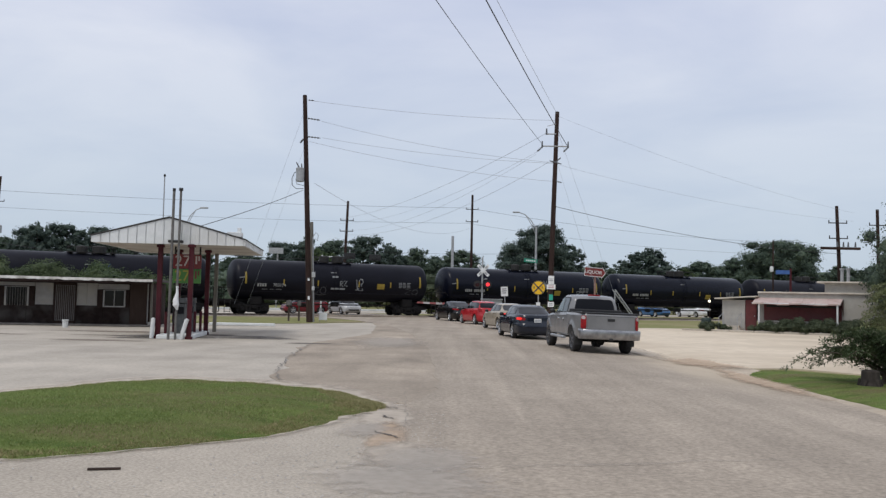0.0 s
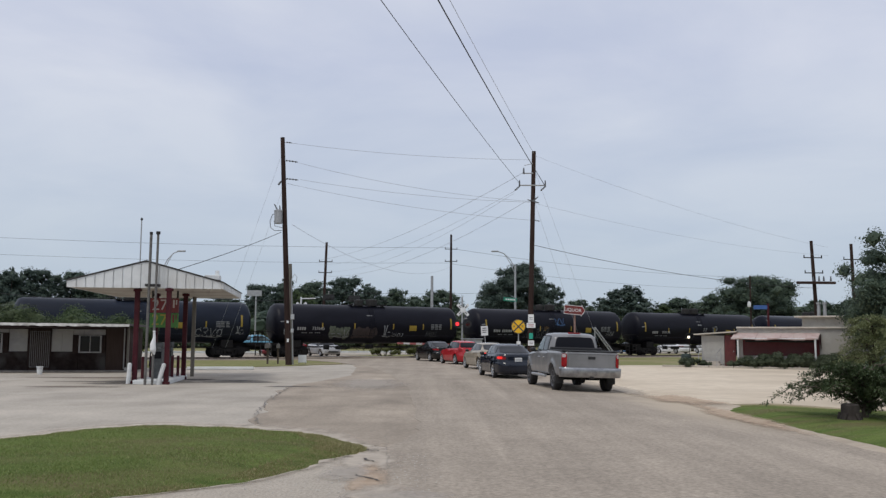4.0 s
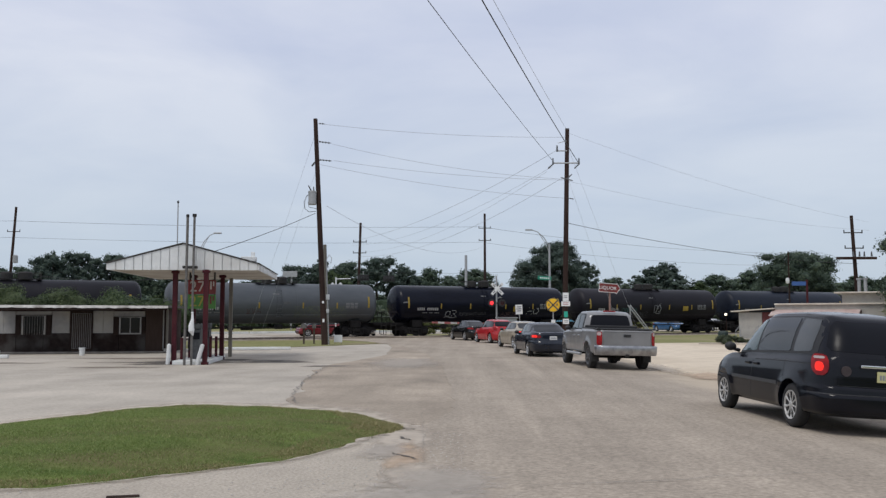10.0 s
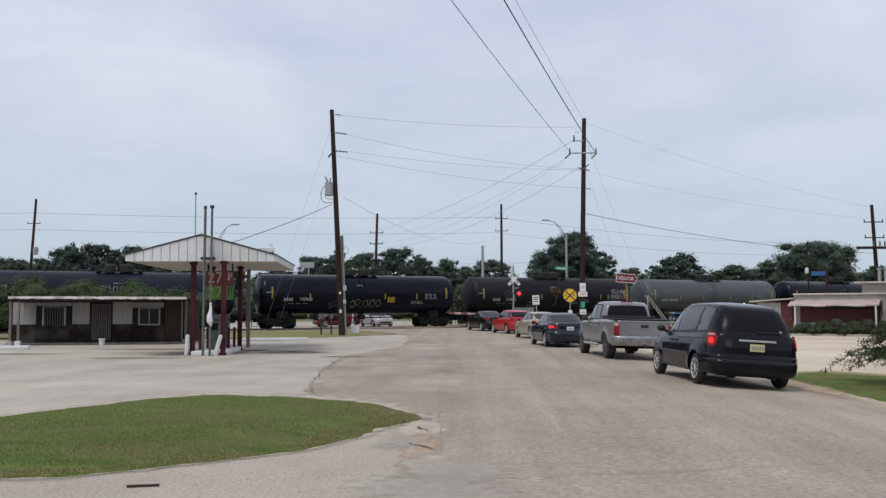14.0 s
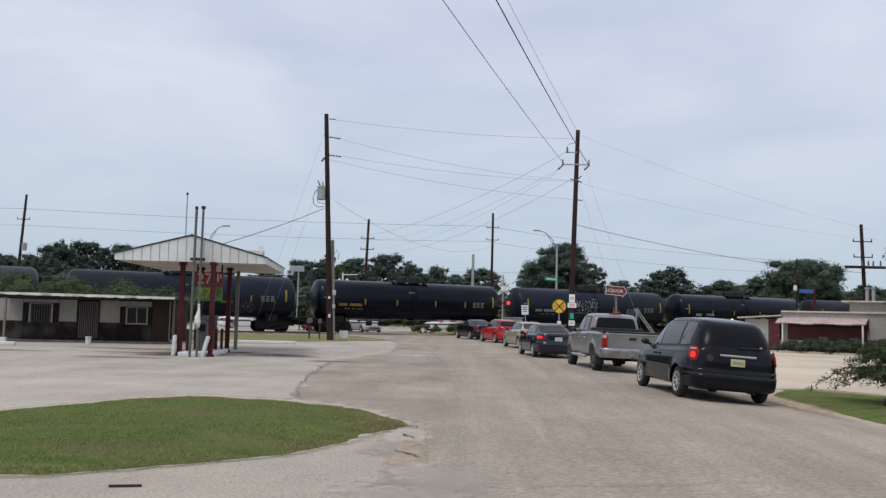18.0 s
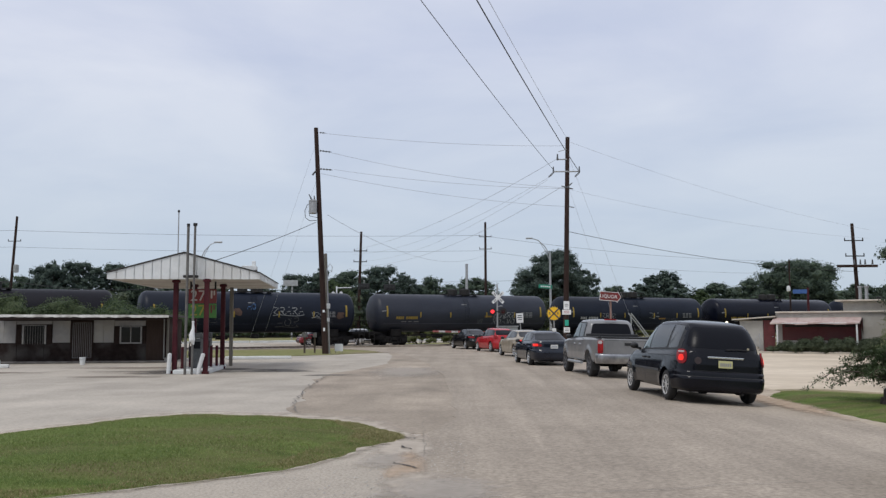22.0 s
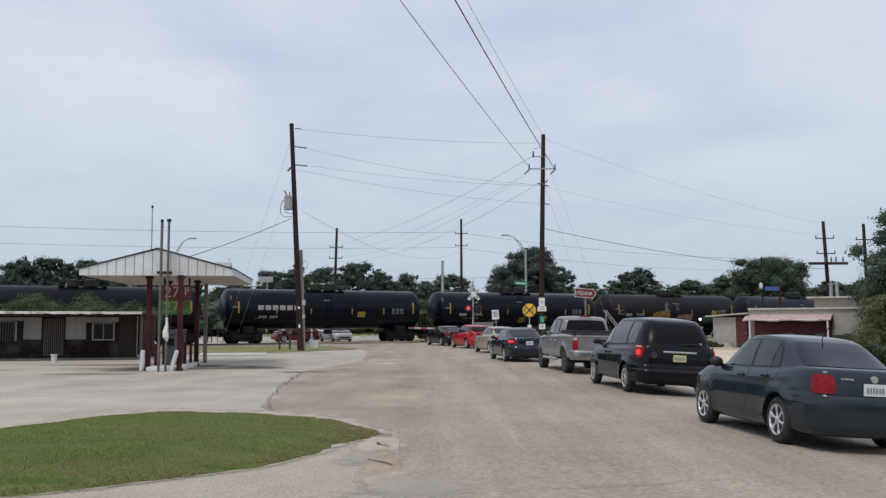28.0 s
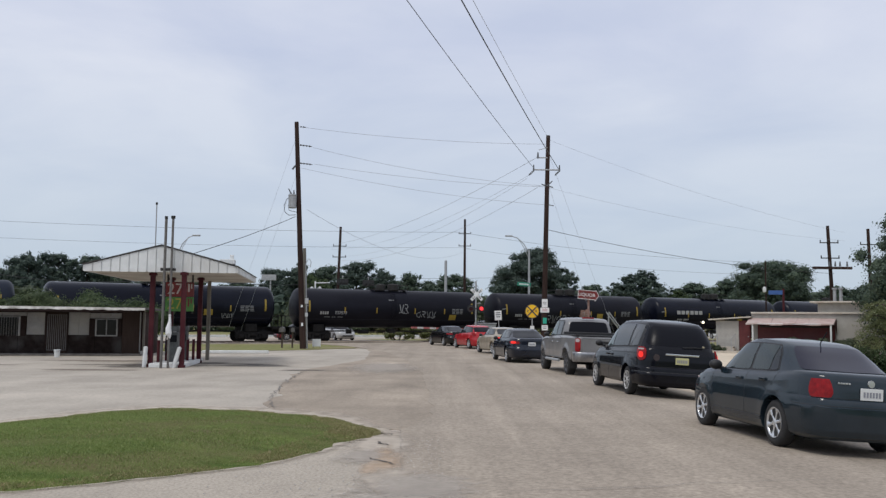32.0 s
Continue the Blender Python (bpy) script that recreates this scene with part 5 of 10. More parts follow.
        dome = sp.get("dome", 0.02)
        for f in (0.08, 0.2, 0.4, 0.6, 0.8, 0.93):
            q = top * (1 - f) + cab * f
            q[2] = self.belt(q[1]) + 0.012 * min(1, f * 5) + dome * 4 * f * (1 - f) * np.clip(np.hypot(cab[0] - top[0], cab[1] - top[1]) / 0.6, 0, 1)
            rows.append(q)
        rows += [np.array(self.cab_ring(h, th)) for h in (0.0, 0.03, 0.12, 0.25, 0.4, 0.55, 0.7, 0.82, 0.9, 0.96, 1.0)]
        rim = rows[-1]
        cx = rim[1].mean()
        for f in (0.94, 0.86, 0.72, 0.5, 0.25):
            q = np.array([rim[0] * f, cx + (rim[1] - cx) * f, rim[2]])
            q[2] = self.roof(q[1]) + sp["crown"] * (1 - f ** 2.2) ** 0.8
            rows.append(q)
        bm = bmesh.new()
        vs = [[bm.verts.new(p) for p in q.T] for q in rows]
        for a, b in zip(vs, vs[1:]):
            for k in range(count):
                bm.faces.new((a[k], a[(k + 1) % count], b[(k + 1) % count], b[k]))
        bm.faces.new(vs[0][::-1])
        bm.faces.new(vs[-1])
        # wheel arches: cut the flanks, draw the cut onto a circle, turn its lip inwards
        half = max(w for _, w in sp["flank"])
        for v in bm.verts:
            if abs(v.co.x) > half * 0.6 and v.co.z < self.belt(v.co.y):
                v.co.x += math.copysign(self.flare(v.co.y, v.co.z), v.co.x)
        for yc in (sp["wb"] / 2, -sp["wb"] / 2):
            ra, zc = sp["arch"], sp["r"]
            inside = lambda p: math.hypot(p.y - yc, p.z - zc) < ra and abs(p.x) > half * 0.66 and p.z < zc + ra
            dead = [f for f in bm.faces if inside(f.calc_center_median()) and len(f.verts) == 4]
            bmesh.ops.delete(bm, geom=dead, context="FACES")
            rim = [e for e in bm.edges if e.is_boundary]
            for v in {v for e in rim for v in e.verts}:
                dy, dz = v.co.y - yc, v.co.z - zc
                if abs(v.co.x) > half * 0.66 and v.co.z > self.sill + 0.004:
                    r = math.hypot(dy, dz)
                    v.co.y, v.co.z = yc + dy * ra / r, max(self.sill, zc + dz * ra / r)
                elif abs(v.co.z - self.sill) < 0.004:
                    v.co.y = yc + math.copysign(math.sqrt(max(0.0, ra * ra - (self.sill - zc) ** 2)), dy)
            lip = bmesh.ops.extrude_edge_only(bm, edges=rim)
            for v in [g for g in lip["geom"] if isinstance(g, bmesh.types.BMVert)]:
                outer = abs(v.co.x) > half * 0.66
                v.co.x *= 0.72
                if outer and v.co.z > self.sill + 0.004:
                    dy, dz = v.co.y - yc, v.co.z - zc
                    r = max(0.01, math.hypot(dy, dz))
                    v.co.y, v.co.z = yc + dy * (ra + 0.012) / r, zc + dz * (ra + 0.012) / r
        bmesh.ops.recalc_face_normals(bm, faces=bm.faces[:])
        for f in bm.faces:
            f.smooth = True
        for e in bm.edges:
            e.smooth = e.calc_face_angle(0) < radians(34)
        return bm


def panel(place, us, lo, hi, lift=0.006, nz=6, depth=0.014, sgn=1):
    """A pane or panel that lies on a skin: place(u, w) gives its surface, lo(u) and hi(u) its lower and upper edge."""
    bm = bmesh.new()
    cols, back = [], []
    for u in us:
        a, b = lo(u), hi(u)
        col, bk = [], []
        for k in range(nz + 1):
            w = a + (b - a) * k / nz
            p = place(u, w)
            du, dw = place(u + 0.01, w) - place(u - 0.01, w), place(u, w + 0.01) - place(u, w - 0.01)
            q = du.cross(dw)
            q = q.normalized() if q.length > 1e-12 else Vector((0, 0, 1))
            if q.dot(p - Vector((0, p.y * 0.6, p.z * 0.4 + 0.3))) < 0:
                q = -q
            for out, s in ((col, lift), (bk, lift - depth)):
                v = p + q * s
                out.append(bm.verts.new((v.x * sgn, v.y, v.z)))
        cols.append(col)
        back.append(bk)
    for a, b in zip(cols, cols[1:]):
        for k in range(nz):
            bm.faces.new((a[k], b[k], b[k + 1], a[k + 1]))
    for a, b, c, d in zip(cols, cols[1:], back, back[1:]):
        bm.faces.new((a[0], b[0], d[0], c[0]))
        bm.faces.new((a[nz], b[nz], d[nz], c[nz]))
    for a, c in ((cols[0], back[0]), (cols[-1], back[-1])):
        for k in range(nz):
            bm.faces.new((a[k], a[k + 1], c[k + 1], c[k]))
    bmesh.ops.recalc_face_normals(bm, faces=bm.faces[:])
    for f in bm.faces:
        f.smooth = len(f.verts) == 4
    for e in bm.edges:
        e.smooth = e.calc_face_angle(0) < radians(40)
    return bm


def rounded(rows_lo, rows_hi, r=0.05):
    """Lower and upper edges of a pane from (u, w) rows, drawn together at its ends so that the corners are round."""
    lo, hi = curve(rows_lo), curve(rows_hi)
    u0, u1 = rows_lo[0][0], rows_lo[-1][0]

    def pull(u):
        d = min(u - u0, u1 - u)
        return 0.0 if d >= r else 1 - math.sqrt(max(0.0, 1 - (1 - d / r) ** 2))
    grip = lambda u: min(0.42, 0.55 * r / max(0.02, float(hi(u) - lo(u)) * 0.5)) if hi(u) - lo(u) > 0.02 else 0.3
    return (lambda u: float(lo(u) + (hi(u) - lo(u)) * pull(u) * grip(u))), (lambda u: float(hi(u) - (hi(u) - lo(u)) * pull(u) * grip(u)))


def wheel_meshes(r, wd, rim_mat, spokes):
    bm = bmesh.new()
    lathe(bm, [(r * 0.62, -wd / 2 + 0.02), (r * 0.74, -wd / 2), (r * 0.90, -wd / 2 + 0.008), (r * 0.97, -wd / 2 + 0.025), (r, -wd / 2 + 0.05), (r, wd / 2 - 0.05), (r * 0.97, wd / 2 - 0.025), (r * 0.90, wd / 2 - 0.008), (r * 0.74, wd / 2), (r * 0.62, wd / 2 - 0.02)], 40, "X")
    tyre = mesh_of("wheel", bm, RUBBER, True)
    bm = bmesh.new()
    lathe(bm, [(r * 0.54, -wd / 2 + 0.05), (r * 0.60, -wd / 2 + 0.016), (r * 0.635, -wd / 2 + 0.002), (r * 0.665, -wd / 2 + 0.001), (r * 0.665, -wd / 2 + 0.06), (r * 0.58, -wd / 2 + 0.09)], 40, "X")
    for f in [f for f in bm.faces if len(f.verts) > 4]:
        bm.faces.remove(f)
    # spokes: dished, narrow at the hub, wider and forked towards the rim
    for k in range(spokes):
        m = Matrix.Rotation(2 * math.pi * k / spokes, 4, "X")
        w0 = r * (0.40 if spokes < 6 else 0.34 if spokes < 8 else 0.20)
        rows = [(0.10, 0.55, 0.012), (0.22, 0.50, 0.018), (0.38, 0.56, 0.022), (0.52, 0.78, 0.016), (0.62, 1.0, 0.008)]
        rings = []
        for f, wf, dx in rows:
            hw = w0 * wf * 0.55
            rings.append([bm.verts.new(m @ Vector((-wd / 2 + dx + e, y * hw, f * r))) for y, e in ((-1, 0.028), (-0.72, 0.0), (0, -0.006), (0.72, 0.0), (1, 0.028))])
        for a, b in zip(rings, rings[1:]):
            for q in range(4):
                bm.faces.new((a[q], a[q + 1], b[q + 1], b[q])).smooth = True
    lathe(bm, [(r * 0.02, -wd / 2 - 0.002), (r * 0.10, -wd / 2 + 0.0), (r * 0.15, -wd / 2 + 0.008), (r * 0.18, -wd / 2 + 0.05)], 20, "X")
    bmesh.ops.recalc_face_normals(bm, faces=bm.faces[:])
    rim = mesh_of("rim", bm, rim_mat)
    bm = bmesh.new()
    lathe(bm, [(r * 0.60, -wd / 2 + 0.085), (r * 0.60, -wd / 2 + 0.10)], 24, "X")
    lathe(bm, [(r * 0.44, -wd / 2 + 0.06), (r * 0.44, -wd / 2 + 0.075)], 24, "X")
    return tyre, rim, mesh_of("brake_disc", bm, DARKMETAL)


def bumper_shape(bm, w, yr, z, h, reach, proud=1.0):
    """A bumper that wraps round the rear corners; its section is a stepped bar with a flat top."""
    way = [(-w + 0.012, yr + reach), (-w + 0.006, yr + reach * 0.6), (-w * 0.985, yr + 0.14), (-w * 0.95, yr + 0.05), (-w * 0.87, yr + 0.0), (-w * 0.74, yr - 0.02), (-w * 0.5, yr - 0.03), (-w * 0.2, yr - 0.036)]
    way += [(-x, y) for x, y in way[::-1]]
    sec = [(-0.06, -0.5), (0.000, -0.47), (0.022, -0.36), (0.034, -0.05), (0.036, 0.30), (0.030, 0.44), (0.016, 0.49), (-0.06, 0.5)]
    rings, n = [], len(way)
    for k, (x, y) in enumerate(way):
        a, b = Vector(way[max(0, k - 1)]), Vector(way[min(n - 1, k + 1)])
        d = (b - a).normalized()
        out = Vector((d.y, -d.x))
        f = min(1.0, 0.35 + 0.30 * min(k, n - 1 - k)) * proud
        rings.append([bm.verts.new((x + out.x * o * f, y + out.y * o * f, z + q * h)) for o, q in sec])
    for a, b in zip(rings, rings[1:]):
        for k in range(len(sec)):
            bm.faces.new((a[k], a[(k + 1) % len(sec)], b[(k + 1) % len(sec)], b[k]))
    bm.faces.new(rings[0])
    bm.faces.new(rings[-1])
    bmesh.ops.recalc_face_normals(bm, faces=bm.faces[:])
    for f in bm.faces:
        f.smooth = True
    for e in bm.edges:
        e.smooth = e.calc_face_angle(0) < radians(36)


def build_vehicle(name, label, category, sp, body_mat, m, fine=False):
    """A car: x across, y forwards, its origin on the ground under the middle of the wheelbase."""
    car = thing(name, label, category, m, group=sp.get("group", ""))
    sk = Skin(sp)
    sk.rings = {}
    part("body", sk.mesh(216 if fine else 120), body_mat, car)
    both = (-1, 1)
    # glazing: a dark surround, then the panes
    for lo, hi in sp["surround"]:
        us = np.linspace(lo[0][0], lo[-1][0], 40 if fine else 22)
        a, b = rounded(lo, hi, 0.06)
        for s in both:
            part("window_surround", panel(sk.cab_side, us, a, b, 0.003, 5, 0.012, s), BLACKTRIM, car)
    for (lo, hi), glass in zip(sp["windows"], sp["glass"]):
        us = np.linspace(lo[0][0], lo[-1][0], 34 if fine else 16)
        a, b = rounded(lo, hi, 0.045)
        for s in both:
            part("side_window", panel(sk.cab_side, us, a, b, 0.007, 6, 0.012, s), glass, car)
    u, h0, h1 = sp["back"]
    for nm, place, uu, g0, g1, glass in (("rear_window", sk.cab_rear, u, h0, h1, sp.get("back_glass", GLASS)), ("windshield", sk.cab_front, 0.86, 0.05, 0.93, GLASS)):
        us = np.linspace(-uu, uu, 41 if fine else 21)
        a, b = rounded([(-uu, g0 + 0.03), (0, g0), (uu, g0 + 0.03)], [(-uu, g1 - 0.02), (0, g1), (uu, g1 - 0.02)], 0.10)
        part(nm, panel(place, us, a, b, 0.006, 8, 0.02), glass, car)
    # door and lid seams as thin dark grooves
    for way in sp["seams"]:
        for s in both:
            bm = bmesh.new()
            pts = [p for (y0, z0), (y1, z1) in zip(way, way[1:]) for p in [(y0 + (y1 - y0) * k / 8, z0 + (z1 - z0) * k / 8) for k in range(9)]]
            q = [sk.side(y, z) + Vector((0.0015, 0, 0)) for y, z in pts]
            flat = abs(way[0][0] - way[-1][0]) > abs(way[0][1] - way[-1][1])
            o = Vector((0, 0, 0.010)) if flat else Vector((0, 0.010, 0))
            for c, d in zip(q, q[1:]):
                if (d - c).length > 1e-5:
                    bm.faces.new([bm.verts.new((v.x * s, v.y, v.z)) for v in (c, d, d + o, c + o)])
            part("door_seam", bm, BLACKTRIM, car)
    for y, z in sp["handles"]:
        for s in both:
            bm = bmesh.new()
            p = sk.side(y, z)
            box(bm, (s * (p.x + 0.012), y, z), (0.034, 0.19, 0.045), bevel=0.012)
            part("door_handle", bm, sp.get("handle_mat", body_mat), car)
    my, mz = sp["mirror"]
    for s in both:
        bm = bmesh.new()
        w = float(sk.flank(1.0))
        prof = [(0.015, -0.075), (0.055, -0.068), (0.075, -0.035), (0.080, 0.0), (0.072, 0.04), (0.05, 0.068), (0.015, 0.078)]
        lathe(bm, prof, 20, "Y", Matrix.Translation((s * (w + 0.075), my, mz)) @ Matrix.Diagonal((1.32, 1, 1, 1)))
        tube(bm, (s * (w - 0.10), my, mz - 0.07), (s * (w + 0.04), my, mz - 0.04), 0.035, 0.028, seg=8)
        part("wing_mirror", bm, sp.get("mirror_mat", BLACKTRIM), car, smooth=True)
    # lamps wrap round the rear corners: (a, z) outlines
    lit = sp["lit"]
    for s in both:
        lo, hi = sp["lamp"]
        us = np.linspace(lo[0][0], lo[-1][0], 16)
        a, b = rounded(lo, hi, 0.05)
        lamp = part("tail_light", panel(sk.wrap, us, a, b, sp.get("lamp_out", 0.014), 6, 0.03, s), REDLENS, car, "lit red tail light" if lit else "red tail light")
        if lit:
            f0, f1, z0, z1 = sp["bulb"]
            us2 = np.linspace(lo[0][0] + (lo[-1][0] - lo[0][0]) * f0, lo[0][0] + (lo[-1][0] - lo[0][0]) * f1, 10)
            c, d = rounded([(us2[0], z0), (us2[-1], z0)], [(us2[0], z1), (us2[-1], z1)], 0.05)
            part("brake_bulb", panel(sk.wrap, us2, c, d, sp.get("lamp_out", 0.014) + 0.004, 4, 0.02, s), BRAKE, lamp, "glowing red brake light")
        if sp.get("clear"):
            f0, f1, z0, z1 = sp["clear"]
            us2 = np.linspace(lo[0][0] + (lo[-1][0] - lo[0][0]) * f0, lo[0][0] + (lo[-1][0] - lo[0][0]) * f1, 10)
            c, d = rounded([(us2[0], z0), (us2[-1], z0)], [(us2[0], z1), (us2[-1], z1)], 0.04)
            part("lens_band", panel(sk.wrap, us2, c, d, sp.get("lamp_out", 0.014) + 0.004, 3, 0.02, s), CLEARLENS, lamp)
        bm = bmesh.new()
        fz = sp.get("head_z", 0.68)
        y = sp["nose"][-1][1] - 0.36
        box(bm, (s * (float(sk.flank(0.6)) - 0.36), y, fz), (0.34, 0.30, 0.15), bevel=0.05)
        part("headlight", bm, CLEARLENS, car)
    # grille and lower intake on the nose
    for z, w, h in ((sp.get("head_z", 0.68) - 0.04, 0.72, 0.12), (sp.get("head_z", 0.68) - 0.27, 0.95, 0.13)):
        bm = bmesh.new()
        y = float(np.interp(z, [q[0] for q in sp["nose"]], [q[1] for q in sp["nose"]]))
        for k in range(3):
            box(bm, (0, y - 0.012, z + (k - 1) * h / 3), (w, 0.04, h / 3 - 0.008), bevel=0.006)
        part("grille", bm, BLACKTRIM, car)
    # lid seam and bumper seam on the rear
    for lo, hi, out, mt, nm in sp.get("bands", ()):
        us = np.linspace(lo[0][0], lo[-1][0], 48 if fine else 24)
        part(nm, panel(sk.wrap, us, curve(lo), curve(hi), out, 4, 0.02), mt or body_mat, car)
    if sp.get("step_bumper"):
        bz, bh, reach = sp["step_bumper"]
        bm = bmesh.new()
        bumper_shape(bm, max(w for _, w in sp["flank"]), sp["tail"][-1][1] - 0.04, bz, bh, reach)
        part("rear_bumper", bm, sp["bumper_mat"], car)
    pz = sp["plate"]
    py = sk.wrap(0, pz).y - sp.get("plate_out", 0.012)
    bm = bmesh.new()
    box(bm, (0, py, pz), (0.31, 0.014, 0.155), bevel=0.004)
    pl = part("number_plate", bm, sp.get("plate_mat", PLATE), car, "number plate with illegible dark bars")
    bm = bmesh.new()
    for k in range(6):
        box(bm, (-0.105 + k * 0.042, py - 0.009, pz - 0.005), (0.026, 0.006, 0.07))
    tagged(part("plate_bars", bm, PLATEINK, pl), kind="stuff")
    if sp.get("trim"):
        z, y0, y1, hh = sp["trim"]
        for s in both:
            part("side_moulding", panel(sk.side, np.linspace(y0, y1, 24), lambda u: z - hh / 2, lambda u: z + hh / 2, 0.010, 3, 0.02, s), sp.get("trim_mat", GREYTRIM), car)
    bm = bmesh.new()
    tube(bm, (0.42, sp["tail"][0][1] + 0.02, sp["sill"] - 0.03), (0.42, sp["tail"][0][1] + 0.4, sp["sill"] - 0.03), 0.03, seg=10)
    part("exhaust_pipe", bm, DARKMETAL, car)
    bm = bmesh.new()
    box(bm, (0, 0, sp["sill"] + 0.0), (1.1, sp["wb"] + 0.5, 0.12), bevel=0.03)
    for y in (sp["wb"] / 2, -sp["wb"] / 2):
        tube(bm, (-0.6, y, sp["r"]), (0.6, y, sp["r"]), 0.05, seg=8)
    part("chassis", bm, UNDERBODY, car)
    tw = sp.get("tyre_w", 0.20)
    tyre, rim, disc = wheel_meshes(sp["r"], tw, sp.get("rim_mat", ALLOY), sp.get("spokes", 7))
    half = max(w for _, w in sp["flank"])
    wheels = []
    for y in (sp["wb"] / 2, -sp["wb"] / 2):
        for s in both:
            wh = new("wheel", tyre)
            wh.parent = car
            wh.matrix_local = pose(s * (half - tw / 2 - 0.015), y, sp["r"], 0, 0, 180 if s > 0 else 0)
            rm = new("rim", rim)
            rm.parent = wh
            dk = new("brake_disc", disc)
            dk.parent = wh
            wheels.append(wh)
    return car, wheels


# sky reflections and daylight through the panes are painted into these glass colours
GLASS_FRONT = mat("daylit_front_glass", (0.050, 0.074, 0.078), (0.085, 0.115, 0.118), 0.06, scale=1.1, spec=0.3)
GLASS_REAR = mat("rear_door_glass", (0.022, 0.033, 0.036), (0.034, 0.048, 0.050), 0.06, scale=1.1, spec=0.3)
GLASS_MID = mat("sliding_door_glass", (0.016, 0.020, 0.024), (0.026, 0.031, 0.036), 0.05, scale=1.1, spec=0.3)
GLASS_QUARTER = mat("sky_lit_quarter_glass", (0.058, 0.064, 0.070), (0.078, 0.085, 0.090), 0.05, scale=1.1, spec=0.3)
GREYTRIM = mat("grey_plastic_trim", (0.030, 0.032, 0.035), (0.042, 0.044, 0.047), 0.5, scale=6)
GREYPLATE = mat("dusty_plate", (0.16, 0.165, 0.17), rough=0.6)
STEPCHROME = mat("worn_chrome_step", (0.26, 0.26, 0.27), (0.46, 0.46, 0.47), 0.28, metal=0.85, scale=5, bump=0.25, bump_scale=5)
# the reflected sky's blue is put into this pane's own colour
SKYGLASS = mat("sky_tinted_rear_glass", (0.011, 0.010, 0.020), (0.017, 0.016, 0.029), 0.05, scale=1.2, spec=0.36)
VAN = dict(wb=2.88, r=0.335, arch=0.40, sill=0.27, lip=0.022, plan=(8.0, 5.4), cab_plan=(6.2, 4.0), crown=0.055, dome=0.03,
           belt=[(-2.42, 1.10), (-2.2, 1.10), (-1.0, 1.07), (0.6, 1.02), (1.3, 0.99), (1.7, 0.93), (2.1, 0.82), (2.39, 0.68)],
           roof=[(-2.1, 1.66), (-1.8, 1.725), (-1.2, 1.76), (0.0, 1.755), (0.5, 1.72), (1.0, 1.65)],
           tail=[(0.27, -2.36), (0.30, -2.43), (0.36, -2.455), (0.55, -2.46), (0.575, -2.445), (0.59, -2.425), (0.66, -2.42), (0.685, -2.405), (0.70, -2.385), (0.85, -2.385), (1.0, -2.375), (1.10, -2.355)],
           nose=[(0.27, 2.22), (0.34, 2.33), (0.5, 2.39), (0.62, 2.37), (0.68, 2.30)],
           flank=[(0.0, 0.95), (0.06, 0.985), (0.25, 1.01), (0.50, 1.015), (0.75, 1.00), (0.92, 0.975), (1.0, 0.945)],
           cab_half=[(0, 0.915), (0.3, 0.875), (0.6, 0.81), (0.85, 0.73), (1, 0.645)], cab_tail=[(0, -2.345), (0.3, -2.285), (0.6, -2.195), (0.85, -2.09), (1.0, -1.96)], cab_nose=[(0, 1.62), (0.5, 1.12), (0.85, 0.78), (1, 0.5)],
           surround=[([(-2.00, 0.05), (1.32, 0.05)], [(-2.00, 0.60), (-1.90, 0.93), (0.45, 0.93), (0.80, 0.66), (1.32, 0.10)])],
           windows=[([(-1.86, 0.12), (-1.30, 0.09)], [(-1.86, 0.66), (-1.78, 0.88), (-1.30, 0.88)]), ([(-1.18, 0.10), (0.08, 0.10)], [(-1.18, 0.88), (0.08, 0.88)]), ([(0.15, 0.10), (1.26, 0.10)], [(0.15, 0.88), (0.42, 0.88), (0.78, 0.60), (1.26, 0.14)])],
           glass=[GLASS_QUARTER, GLASS_MID, GLASS_FRONT], back=(0.88, 0.13, 0.94),
           seams=[[(0.11, 1.02), (0.11, 0.45), (0.14, 0.34)], [(-1.17, 1.05), (-1.17, 0.72)], [(1.28, 0.98), (1.28, 0.42)], [(-2.1, 0.99), (-1.17, 0.99), (0.0, 0.97)]],
           handles=[(-0.06, 0.90), (0.30, 0.90)], mirror=(1.10, 1.15), lit=True,
           lamp=([(0.83, 0.90), (0.91, 0.84), (1.02, 0.84), (1.14, 0.93)], [(0.83, 1.11), (0.93, 1.15), (1.06, 1.15), (1.14, 1.12)]), bulb=(0.22, 0.72, 0.90, 1.03), clear=(0.14, 0.86, 1.075, 1.12), lamp_out=0.018,
           bands=[([(-1.5, 0.575), (1.5, 0.575)], [(-1.5, 0.590), (1.5, 0.590)], 0.0015, BLACKTRIM, "bumper_seam"), ([(-0.72, 0.700), (0.72, 0.700)], [(-0.72, 0.710), (0.72, 0.710)], 0.0015, BLACKTRIM, "tailgate_seam")],
           plate=0.86, plate_mat=PLATEYELLOW, trim=(0.64, -0.95, 0.98, 0.055), spokes=9, rim_mat=mat("dusty_wheel_cover", (0.40, 0.39, 0.37), (0.54, 0.53, 0.51), 0.4, metal=0.3, scale=7))
